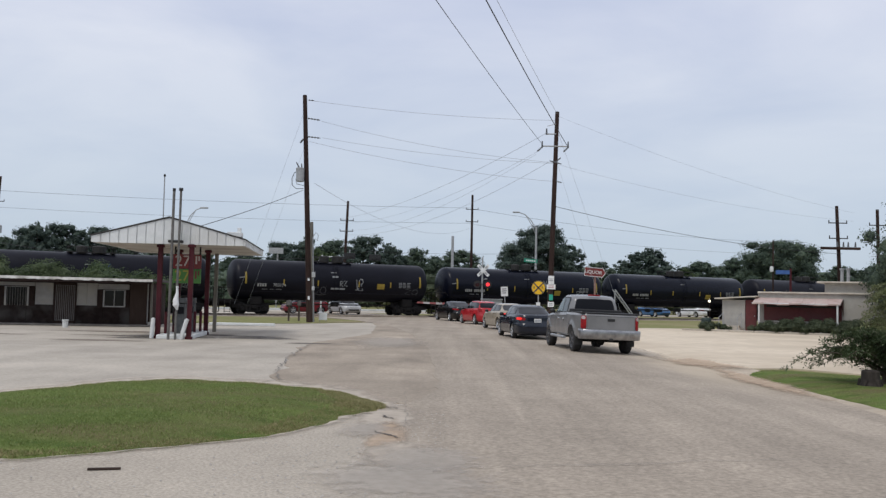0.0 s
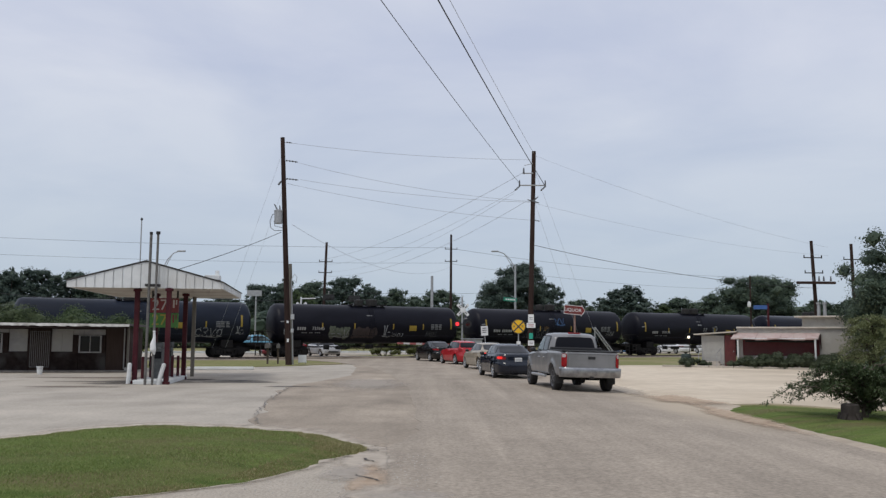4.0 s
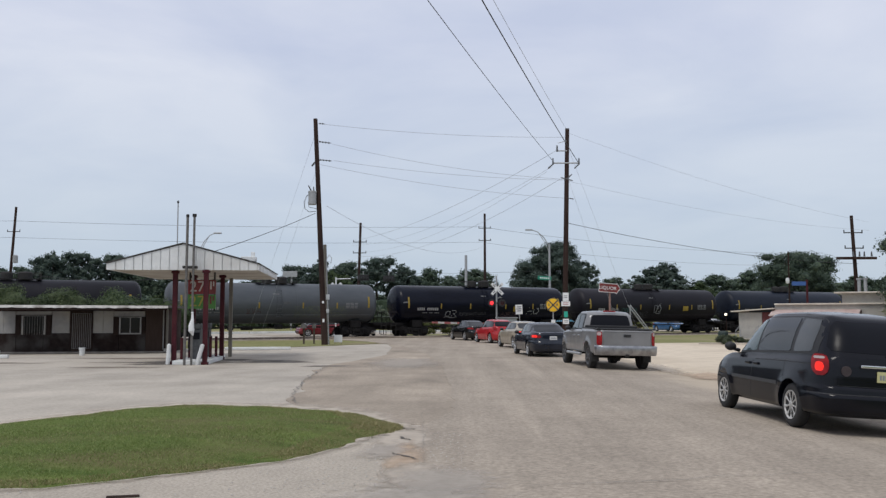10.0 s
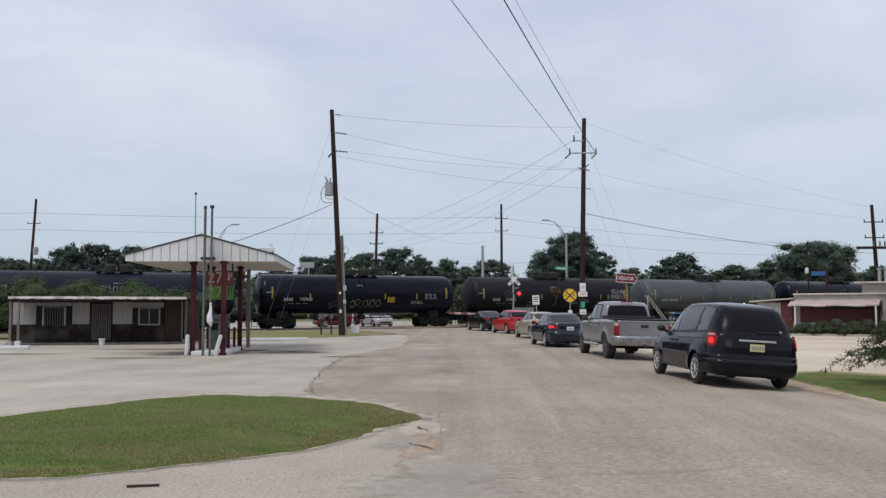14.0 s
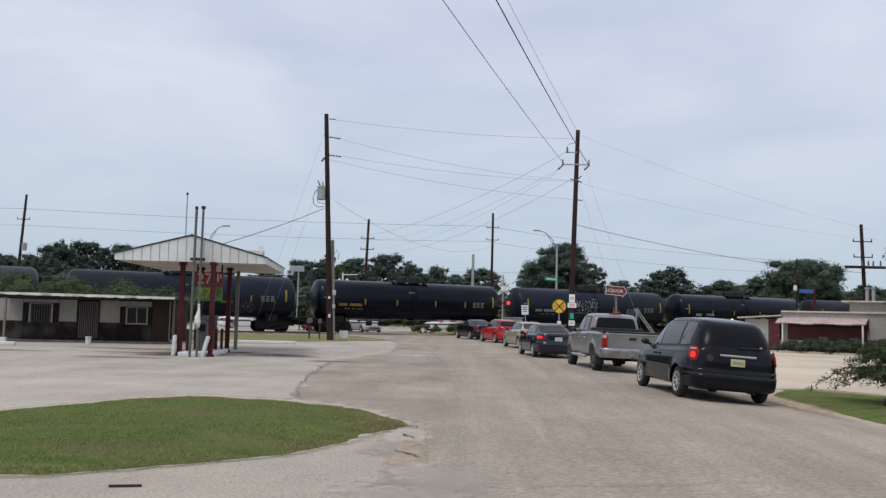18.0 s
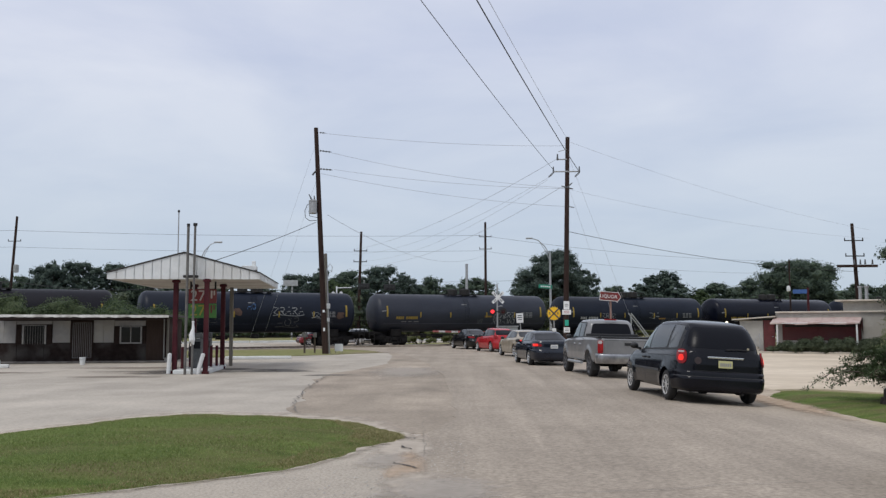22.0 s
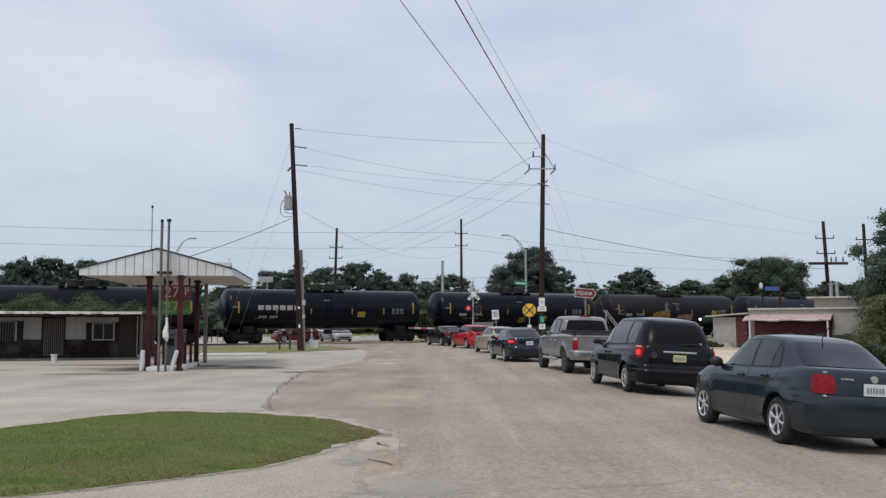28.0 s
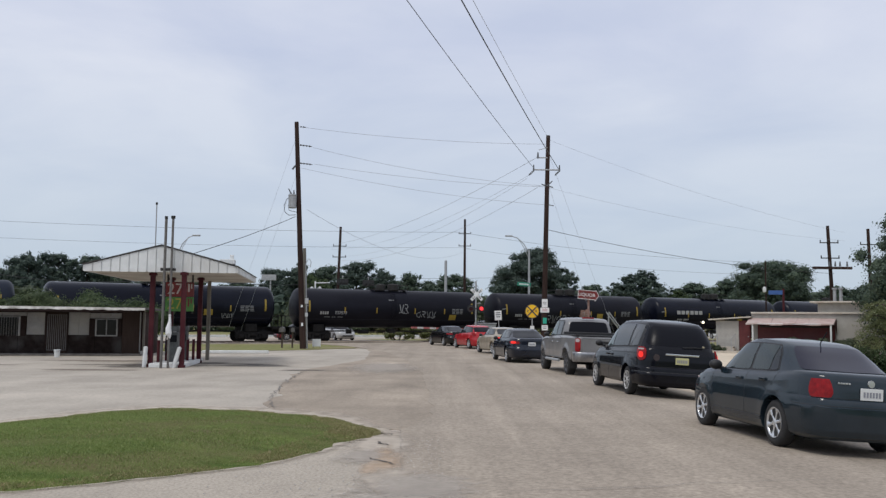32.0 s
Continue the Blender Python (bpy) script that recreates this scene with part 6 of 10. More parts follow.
JETTA = dict(wb=2.51, r=0.318, arch=0.375, sill=0.21, lip=0.014, plan=(6.5, 5.0), cab_plan=(4.6, 3.8), crown=0.035, dome=0.02,
             belt=[(-2.24, 1.04), (-2.1, 1.06), (-1.7, 1.05), (-1.0, 0.995), (0.4, 0.95), (0.95, 0.94), (1.3, 0.91), (1.7, 0.83), (2.0, 0.72), (2.12, 0.62)],
             roof=[(-1.5, 1.395), (-1.0, 1.445), (-0.4, 1.475), (0.2, 1.465), (0.6, 1.415)],
             tail=[(0.21, -2.12), (0.25, -2.20), (0.33, -2.235), (0.55, -2.25), (0.625, -2.25), (0.635, -2.235), (0.70, -2.23), (0.725, -2.215), (0.735, -2.185), (0.85, -2.18), (0.97, -2.17), (1.015, -2.155), (1.04, -2.12)],
             nose=[(0.21, 1.95), (0.28, 2.06), (0.42, 2.12), (0.55, 2.10), (0.62, 2.04)],
             flank=[(0.0, 0.79), (0.06, 0.830), (0.25, 0.860), (0.50, 0.868), (0.70, 0.862), (0.86, 0.848), (0.95, 0.832), (1.0, 0.806)],
             cab_half=[(0, 0.775), (0.5, 0.700), (0.85, 0.620), (1, 0.565)], cab_tail=[(0, -1.74), (0.4, -1.49), (0.75, -1.25), (0.9, -1.11), (1.0, -0.92)], cab_nose=[(0, 1.16), (0.5, 0.80), (0.85, 0.50), (1, 0.22)],
             surround=[([(-1.16, 0.035), (0.92, 0.035)], [(-1.16, 0.14), (-1.04, 0.66), (-0.90, 0.90), (0.22, 0.90), (0.45, 0.70), (0.92, 0.08)])],
             windows=[([(-1.12, 0.07), (-0.93, 0.07)], [(-1.12, 0.16), (-1.03, 0.58), (-0.93, 0.80)]), ([(-0.895, 0.07), (-0.37, 0.07)], [(-0.895, 0.845), (-0.86, 0.865), (-0.37, 0.865)]), ([(-0.30, 0.07), (0.86, 0.07)], [(-0.30, 0.865), (0.20, 0.865), (0.42, 0.67), (0.86, 0.11)])],
             glass=[GLASS_MID, GLASS_REAR, GLASS_REAR], back=(0.82, 0.05, 0.92), back_glass=SKYGLASS,
             seams=[[(-0.335, 0.99), (-0.335, 0.45), (-0.33, 0.30)], [(0.86, 0.96), (0.90, 0.50), (0.84, 0.30)], [(-1.28, 1.03), (-1.12, 0.78), (-0.92, 0.62)], [(-0.90, 0.34), (0.80, 0.34)]],
             handles=[(-0.88, 0.90), (-0.12, 0.875)], mirror=(0.70, 1.03), lit=False,
             lamp=([(0.52, 0.75), (0.82, 0.75)], [(0.52, 0.90), (0.56, 0.985), (0.78, 0.985), (0.82, 0.93)]), lamp_out=0.012,
             bands=[([(-1.2, 0.640), (1.2, 0.640)], [(-1.2, 0.648), (1.2, 0.648)], 0.0015, BLACKTRIM, "bumper_seam"), ([(-0.50, 0.742), (0.50, 0.742)], [(-0.50, 0.750), (0.50, 0.750)], 0.0015, BLACKTRIM, "boot_lid_seam")],
             plate=0.82, plate_out=0.014, trim=(0.345, -0.86, 0.84, 0.05), trim_mat=GREYTRIM, spokes=6)
TRUCK = dict(wb=3.57, r=0.40, arch=0.50, sill=0.52, lip=0.035, tyre_w=0.27, plan=(12.0, 5.0), cab_plan=(8.0, 5.0), crown=0.045, dome=0.02,
             belt=[(-2.95, 1.26), (-2.9, 1.275), (-1.0, 1.275), (-0.9, 1.25), (1.2, 1.21), (1.5, 1.19), (2.6, 1.10), (2.86, 0.92)],
             roof=[(-0.9, 1.83), (-0.5, 1.865), (0.2, 1.875), (0.6, 1.84)],
             tail=[(0.52, -2.88), (0.56, -2.92), (0.75, -2.935), (0.78, -2.945), (1.2, -2.945), (1.26, -2.925)],
             nose=[(0.52, 2.70), (0.6, 2.82), (0.8, 2.86), (0.92, 2.82)],
             flank=[(0.0, 0.94), (0.08, 0.97), (0.35, 0.995), (0.7, 0.995), (0.92, 0.985), (1.0, 0.955)],
             cab_half=[(0, 0.90), (0.5, 0.835), (0.88, 0.765), (1, 0.70)], cab_tail=[(0, -0.98), (0.5, -0.93), (0.88, -0.86), (1.0, -0.72)], cab_nose=[(0, 1.44), (0.5, 1.02), (0.85, 0.74), (1, 0.5)],
             surround=[([(-0.72, 0.04), (1.16, 0.04)], [(-0.72, 0.84), (-0.66, 0.90), (0.42, 0.90), (0.66, 0.74), (1.16, 0.08)])],
             windows=[([(-0.66, 0.09), (-0.10, 0.08)], [(-0.66, 0.84), (-0.10, 0.84)]), ([(0.0, 0.08), (1.08, 0.08)], [(0.0, 0.84), (0.38, 0.84), (0.62, 0.68), (1.08, 0.12)])],
             glass=[SIDEGLASS, GLASS_FRONT], back=(0.80, 0.10, 0.88),
             seams=[[(-0.05, 1.22), (-0.05, 0.62)], [(-0.84, 1.24), (-0.84, 0.60)], [(1.18, 1.20), (1.18, 0.62)], [(-0.84, 1.245), (-1.0, 1.245)]],
             handles=[(-0.62, 1.06), (0.12, 1.06)], handle_mat=CHROME, mirror=(0.98, 1.30), lit=False,
             lamp=([(0.80, 0.80), (1.0, 0.80)], [(0.80, 1.215), (1.0, 1.215)]), clear=(0.12, 0.88, 1.10, 1.20), lamp_out=0.012,
             step_bumper=(0.63, 0.31, 0.30), bumper_mat=STEPCHROME, plate=0.64, plate_mat=GREYPLATE, plate_out=0.085, spokes=6, rim_mat=mat("dark_alloy", (0.10, 0.10, 0.105), rough=0.4, metal=0.6), head_z=0.95)
SEDAN = dict(JETTA, wb=2.75, r=0.33, arch=0.385, plan=(5.5, 5.4), cab_plan=(4.2, 3.6), lit=True, spokes=5, trim=None, back_glass=GLASS, glass=[SIDEGLASS] * 3,
             belt=[(-2.42, 0.98), (-2.3, 1.02), (-1.8, 1.04), (-1.1, 1.02), (0.4, 0.97), (1.1, 0.95), (1.6, 0.89), (2.0, 0.79), (2.2, 0.68), (2.28, 0.60)],
             roof=[(-1.3, 1.36), (-0.8, 1.40), (-0.3, 1.42), (0.2, 1.41), (0.6, 1.36)],
             tail=[(0.21, -2.28), (0.26, -2.38), (0.34, -2.42), (0.55, -2.44), (0.62, -2.43), (0.66, -2.39), (0.75, -2.37), (0.92, -2.37), (0.98, -2.34)],
             nose=[(0.21, 2.10), (0.28, 2.22), (0.42, 2.28), (0.52, 2.26), (0.60, 2.18)],
             flank=[(0.0, 0.83), (0.06, 0.875), (0.25, 0.905), (0.50, 0.915), (0.70, 0.905), (0.90, 0.88), (1.0, 0.84)],
             cab_half=[(0, 0.81), (0.5, 0.725), (0.85, 0.64), (1, 0.58)], cab_tail=[(0, -1.98), (0.4, -1.60), (0.75, -1.25), (0.9, -1.08), (1.0, -0.85)], cab_nose=[(0, 1.30), (0.5, 0.88), (0.85, 0.55), (1, 0.25)],
             surround=[([(-1.40, 0.035), (1.0, 0.035)], [(-1.40, 0.10), (-1.2, 0.62), (-1.0, 0.90), (0.22, 0.90), (0.47, 0.70), (1.0, 0.08)])],
             windows=[([(-1.32, 0.07), (-0.42, 0.07)], [(-1.32, 0.13), (-1.14, 0.62), (-0.98, 0.86), (-0.42, 0.86)]), ([(-0.34, 0.07), (0.93, 0.07)], [(-0.34, 0.86), (0.20, 0.86), (0.44, 0.67), (0.93, 0.11)])],
             seams=[[(-0.38, 0.98), (-0.38, 0.32)], [(0.92, 0.95), (0.92, 0.32)]], handles=[(-0.95, 0.88), (-0.15, 0.86)], mirror=(0.80, 1.01),
             lamp=([(0.52, 0.80), (1.15, 0.84)], [(0.52, 0.91), (0.9, 0.95), (1.15, 0.94)]), bulb=(0.25, 0.8, 0.82, 0.92), plate=0.80, bands=[([(-1.1, 0.640), (1.1, 0.640)], [(-1.1, 0.65), (1.1, 0.65)], 0.0015, BLACKTRIM, "bumper_seam")])
HATCH = dict(SEDAN, wb=2.6, plan=(6.0, 5.4),
             belt=[(-2.1, 1.04), (-1.9, 1.05), (-1.1, 1.02), (0.4, 0.96), (1.0, 0.94), (1.5, 0.88), (1.9, 0.74), (2.1, 0.60)],
             roof=[(-1.7, 1.40), (-1.2, 1.46), (-0.4, 1.50), (0.2, 1.49), (0.6, 1.43)],
             tail=[(0.21, -1.98), (0.26, -2.07), (0.34, -2.11), (0.55, -2.13), (0.62, -2.11), (0.70, -2.07), (0.9, -2.05), (1.04, -2.0)],
             nose=[(0.21, 1.95), (0.28, 2.05), (0.42, 2.10), (0.60, 2.02)],
             flank=[(0.0, 0.79), (0.06, 0.83), (0.25, 0.86), (0.50, 0.868), (0.70, 0.86), (0.90, 0.84), (1.0, 0.81)],
             cab_half=[(0, 0.785), (0.5, 0.71), (0.85, 0.63), (1, 0.58)], cab_tail=[(0, -1.98), (0.4, -1.82), (0.75, -1.62), (0.9, -1.5), (1.0, -1.35)], cab_nose=[(0, 1.22), (0.5, 0.84), (0.85, 0.52), (1, 0.22)],
             surround=[([(-1.62, 0.035), (0.95, 0.035)], [(-1.62, 0.30), (-1.50, 0.70), (-1.36, 0.90), (0.22, 0.90), (0.45, 0.70), (0.95, 0.08)])],
             windows=[([(-1.52, 0.08), (-0.42, 0.07)], [(-1.52, 0.32), (-1.42, 0.68), (-1.3, 0.85), (-0.42, 0.86)]), ([(-0.34, 0.07), (0.90, 0.07)], [(-0.34, 0.86), (0.20, 0.86), (0.42, 0.67), (0.90, 0.11)])],
             lamp=([(0.58, 0.82), (0.92, 0.84)], [(0.58, 1.02), (0.92, 1.08)]), bulb=(0.2, 0.8, 0.84, 0.94), plate=0.78)

NAVY = paint("blue_black_car_paint", (0.0034, 0.0038, 0.0068), (0.0050, 0.0055, 0.0092), 0.14, 0.26)
TEAL = paint("dark_teal_car_paint", (0.0105, 0.0185, 0.0260), (0.0150, 0.0245, 0.0335), 0.12, 0.50)
SILVER = paint("silver_grey_car_paint", (0.168, 0.168, 0.170), (0.200, 0.200, 0.202), 0.20)
RED = paint("red_car_paint", (0.34, 0.016, 0.022), (0.42, 0.024, 0.03))
DARKRED = paint("dark_red_car_paint", (0.13, 0.012, 0.018), (0.17, 0.018, 0.024))
BEIGE = paint("champagne_car_paint", (0.27, 0.235, 0.18), (0.33, 0.285, 0.22))
DARKBLUE = paint("dark_blue_car_paint", (0.006, 0.009, 0.018), (0.009, 0.013, 0.023))
BLACKCAR = paint("black_car_paint", (0.0045, 0.0046, 0.0052), (0.0070, 0.0072, 0.0080))
WHITECAR = paint("white_car_paint", (0.62, 0.63, 0.64), (0.70, 0.71, 0.72))
SILVERCAR = paint("silver_car_paint", (0.42, 0.43, 0.44), (0.48, 0.49, 0.50))

van, van_wheels = build_vehicle("minivan", "blue-black minivan with lit brake lights, pulling up to the queue", "minivan", VAN, NAVY, pose(5.45, 21.75, 0, 0, 0, 5), True)
bm = bmesh.new()
box(bm, (0, -2.395, 1.0), (0.80, 0.035, 0.045), bevel=0.014)
part("tailgate_handle", bm, CHROME, van)
bm = bmesh.new()
path_tube(bm, [(0.50, -2.355, 1.185), (0.30, -2.36, 1.19), (0.02, -2.362, 1.175)], 0.012, 6)
part("rear_wiper", bm, BLACKTRIM, van)
bm = bmesh.new()
tube(bm, (0.50, -2.335, 1.215), (0.50, -2.375, 1.215), 0.022, seg=12)
part("wiper_hub", bm, mat("pale_hub_cap", (0.40, 0.36, 0.26), rough=0.5), van)
bm = bmesh.new()
tube(bm, (-0.60, -2.37, 0.92), (-0.60, -2.388, 0.92), 0.075, seg=18)
part("round_sticker", bm, mat("faded_sticker", (0.030, 0.022, 0.024), (0.050, 0.036, 0.037), 0.7, scale=9), van)

jetta, jetta_wheels = build_vehicle("sedan", "dark teal-grey compact sedan with alloy wheels, joining the queue", "car", JETTA, TEAL, pose(5.4, 14.0, 0, 0, 0, 6.2), True)
bm = bmesh.new()
tube(bm, (0, -2.165, 0.955), (0, -2.188, 0.955), 0.050, 0.046, seg=20)
part("round_badge", bm, ALLOY, jetta)
bm = bmesh.new()
for k in range(5):
    box(bm, (-0.45 + k * 0.036, -2.186, 0.945), (0.028, 0.012, 0.022), bevel=0.003)
part("boot_badge", bm, ALLOY, jetta, "small plain chrome badge bars")
bm = bmesh.new()
tube(bm, (0, -0.86, 1.43), (0, -1.06, 1.62), 0.008, seg=6)
part("aerial", bm, BLACKTRIM, jetta)
bm = bmesh.new()
for s in (-1, 1):
    box(bm, (s * 0.880, 1.36, 0.80), (0.02, 0.05, 0.025), bevel=0.006)
part("side_repeater", bm, CLEARLENS, jetta)

truck, _ = build_vehicle("pickup_truck", "silver crew-cab pickup truck with chrome bumper, waiting in the queue", "pickup truck", TRUCK, SILVER, pose(4.84, 31.35, -0.006, 0, 1.3, 6.0), True)
bm = bmesh.new()
box(bm, (0, -2.945, 1.0), (1.52, 0.05, 0.48), bevel=0.018)
tg = part("tailgate", bm, SILVER, truck)
bm = bmesh.new()
box(bm, (0, -2.972, 1.10), (0.24, 0.02, 0.085), bevel=0.008)
part("tailgate_latch", bm, BLACKTRIM, tg)
bm = bmesh.new()
box(bm, (0, -2.968, 0.765), (1.50, 0.012, 0.012))
box(bm, (0, -2.968, 1.215), (1.50, 0.012, 0.010))
part("tailgate_crease", bm, GREYTRIM, tg)
bm = bmesh.new()
box(bm, (0, -1.95, 1.305), (1.70, 1.86, 0.035), bevel=0.012)
for s in (-1, 1):
    box(bm, (s * 0.90, -1.95, 1.31), (0.10, 1.9, 0.05), bevel=0.015)
box(bm, (0, -1.06, 1.36), (1.80, 0.10, 0.11), bevel=0.03)
part("bed_cover", bm, BLACKTRIM, truck)
bm = bmesh.new()
box(bm, (0, -0.80, 1.895), (0.42, 0.05, 0.05), bevel=0.01)
part("high_brake_light", bm, REDLENS, truck)
for s in (-1, 1):
    bm = bmesh.new()
    tube(bm, (s * 0.99, -0.85, 0.44), (s * 0.99, 1.15, 0.44), 0.05, seg=10)
    part("running_board", bm, GALV, truck)
    bm = bmesh.new()
    box(bm, (s * 0.86, -2.28, 0.42), (0.26, 0.02, 0.34), bevel=0.006)
    part("mud_flap", bm, RUBBER, truck)
bm = bmesh.new()
for s in (-1, 1):
    box(bm, (s * 0.35, -0.3, 0.52), (0.10, 4.6, 0.14))
lathe(bm, [(0.06, -0.14), (0.17, -0.08), (0.17, 0.08), (0.06, 0.14)], 12, "X", Matrix.Translation((0, -1.785, 0.42)))
box(bm, (0, -2.98, 0.47), (0.12, 0.16, 0.08), bevel=0.02)
part("tow_frame", bm, DARKMETAL, truck)

queue = [("dark blue sedan with lit brake lights, waiting in the queue", SEDAN, DARKBLUE, (3.42, 39.9, 8)), ("champagne sedan with lit brake lights, waiting in the queue", SEDAN, BEIGE, (3.2, 49.7, 13)),
         ("bright red hatchback waiting in the queue", dict(HATCH, lit=False), RED, (2.05, 59.0, 18)), ("black sedan, first at the level crossing", dict(SEDAN, lit=False), BLACKCAR, (0.40, 66.0, 20))]
for label, sp, pm, (x, y, a) in queue:
    build_vehicle("hatchback" if "hatch" in label else "sedan", label, "car", dict(sp, group="cars waiting at the crossing"), pm, pose(x, y, 0.012, 0, 0, a))

# vehicles across the track
FARSIDE = "vehicles across the track"
build_vehicle("sedan", "silver sedan facing the crossing on the far side", "car", dict(SEDAN, lit=False, group=FARSIDE), SILVERCAR, pose(-9.45, 80.5, 0.02, 0, 0, 208))
build_vehicle("hatchback", "dark red hatchback standing across the track", "car", dict(HATCH, lit=False, group=FARSIDE), DARKRED, pose(*on_track(-10.5, 8.0, 0.0), 0, 0, 118))
suv, suv_wheels = build_vehicle("pickup_truck", "black pickup truck driving along the far street", "pickup truck", dict(TRUCK, group=FARSIDE), BLACKCAR, pose(*on_track(-60, 13.0), 0, 0, -62))
for label, sp, pm, (x, y, a) in (("white sedan parked beyond the railway", SEDAN, WHITECAR, (29.5, 108, 30)), ("white hatchback parked beyond the railway", HATCH, WHITECAR, (34.8, 110.5, 28)), ("blue sedan parked beyond the railway", SEDAN, paint("blue_car_paint", (0.03, 0.09, 0.20), (0.04, 0.11, 0.24)), (24.0, 104.5, 205))):
    build_vehicle("parked_car", label, "car", dict(sp, lit=False, group=FARSIDE), pm, pose(x, y, 0.0, 0, 0, a))
passing, passing_wheels = build_vehicle("sedan", "white sedan driving slowly along the far street", "car", dict(SEDAN, lit=False, group=FARSIDE), WHITECAR, pose(-20, 85, 0.0, 0, 0, -62))
oncoming, oncoming_wheels = build_vehicle("sedan", "white sedan pulling up on the far side of the crossing", "car", dict(SEDAN, lit=False, group=FARSIDE), WHITECAR, pose(-4, 92, 0.0, 0, 0, 118))
blue_pickup, blue_pickup_wheels = build_vehicle("pickup_truck", "light blue pickup truck driving along the far street", "pickup truck", dict(TRUCK, group=FARSIDE), paint("light_blue_car_paint", (0.10, 0.27, 0.38), (0.13, 0.31, 0.42)), pose(-20, 85, 0.0, 0, 0, -62))
bm = bmesh.new()
box(bm, (0, 1.95, 1.185), (1.72, 1.25, 0.06), bevel=0.025)
part("white_bonnet", bm, WHITECAR, blue_pickup, "white bonnet panel")

# ---- petrol station canopy ----


def build_canopy():
    """Gabled pump canopy; local origin at the middle of its front edge on the ground, x to the right, y to the back."""
    m = pose(-10.15, 31.9, 0, 0, 0, 7.3)
    th = thing("pump_canopy", "white gabled petrol pump canopy on maroon posts, disused", "canopy", m)
    hw, dp, zb, ze, za = 2.66, 8.3, 3.42, 3.64, 4.36
    for y, name in ((0.0, "front_gable"), (dp, "rear_gable")):
        sg = -1 if y == 0 else 1
        bm = bmesh.new()
        f = [(-hw, zb), (hw, zb), (hw, ze), (0, za), (-hw, ze)]
        a = [bm.verts.new((x, y - sg * 0.01, z)) for x, z in f]
        b = [bm.verts.new((x, y - sg * 0.04, z)) for x, z in f]
        bm.faces.new(a)
        bm.faces.new(b[::-1])
        for q in range(5):
            bm.faces.new((a[q], b[q], b[(q + 1) % 5], a[(q + 1) % 5]))
        bmesh.ops.recalc_face_normals(bm, faces=bm.faces[:])
        gb = part(name, bm, WHITEPAINT, th, "ribbed white sheet-metal gable")
        n = 17
        for k in range(n):
            x0, x1 = -hw + 2 * hw * k / n, -hw + 2 * hw * (k + 1) / n - 0.035
            bm = bmesh.new()
            top = lambda x: ze + (za - ze) * (1 - abs(x) / hw)
            f = [(x0, zb - 0.01), (x1, zb - 0.01), (x1, top(x1) - 0.005), (x0, top(x0) - 0.005)]
            a = [bm.verts.new((x, y + sg * 0.022, z)) for x, z in f]
            b = [bm.verts.new((x, y, z)) for x, z in f]
            bm.faces.new(a)
            for q in range(4):
                bm.faces.new((a[q], b[q], b[(q + 1) % 4], a[(q + 1) % 4]))
            bmesh.ops.recalc_face_normals(bm, faces=bm.faces[:])
            part("metal_panel", bm, WHITEPAINT, gb)
    bm = bmesh.new()
    box(bm, (0, dp / 2, zb + 0.03), (2 * hw - 0.1, dp - 0.1, 0.05))
    part("soffit", bm, SOFFIT, th, "stained cream soffit")
    for sgn in (-1, 1):
        bm = bmesh.new()
        for k in range(26):
            y0 = dp * k / 26
            box(bm, (sgn * hw, y0 + dp / 52, (zb + ze) / 2), (0.05 if k % 2 else 0.075, dp / 26 - 0.004, ze - zb))
        part("eave_fascia", bm, WHITEPAINT, th)
        bm = bmesh.new()
        a = [Vector((0, -0.06, za + 0.02)), Vector((0, dp + 0.06, za + 0.02)), Vector((sgn * (hw + 0.06), dp + 0.06, ze + 0.0)), Vector((sgn * (hw + 0.06), -0.06, ze + 0.0))]
        va = [bm.verts.new(v) for v in a]
        vb = [bm.verts.new(v + Vector((0, 0, 0.035))) for v in a]
        bm.faces.new(va)
        bm.faces.new(vb[::-1])
        for q in range(4):
            bm.faces.new((va[q], vb[q], vb[(q + 1) % 4], va[(q + 1) % 4]))
        bmesh.ops.recalc_face_normals(bm, faces=bm.faces[:])
        part("roof_sheet", bm, mat("dark_roof_felt", (0.050, 0.047, 0.044), (0.085, 0.080, 0.075), 0.85, scale=3), th, "dark felt roof slope")
    for x, y in ((-0.36, 0.50), (0.82, 0.02), (0.85, 4.0), (-0.33, 4.3)):
        bm = bmesh.new()
        box(bm, (x, y, 1.73), (0.17, 0.17, 3.4), bevel=0.015)
        box(bm, (x, y, 3.36), (0.26, 0.26, 0.10), bevel=0.01)
        box(bm, (x, y, 0.05), (0.24, 0.24, 0.10), bevel=0.01)
        part("post", bm, MAROON, th)
    bm = bmesh.new()
    box(bm, (0.85, 6.6, 1.7), (0.15, 0.15, 3.4), bevel=0.012)
    part("rear_post", bm, GREYPOLE, th, "bare grey timber post")
    bm = bmesh.new()
    box(bm, (2.2, 1.2, ze + 0.25), (0.55, 0.5, 0.18), bevel=0.02)
    box(bm, (2.35, 1.2, ze + 0.42), (0.14, 0.14, 0.2), bevel=0.02)
    part("roof_vent", bm, WHITEPAINT, th)
    return th


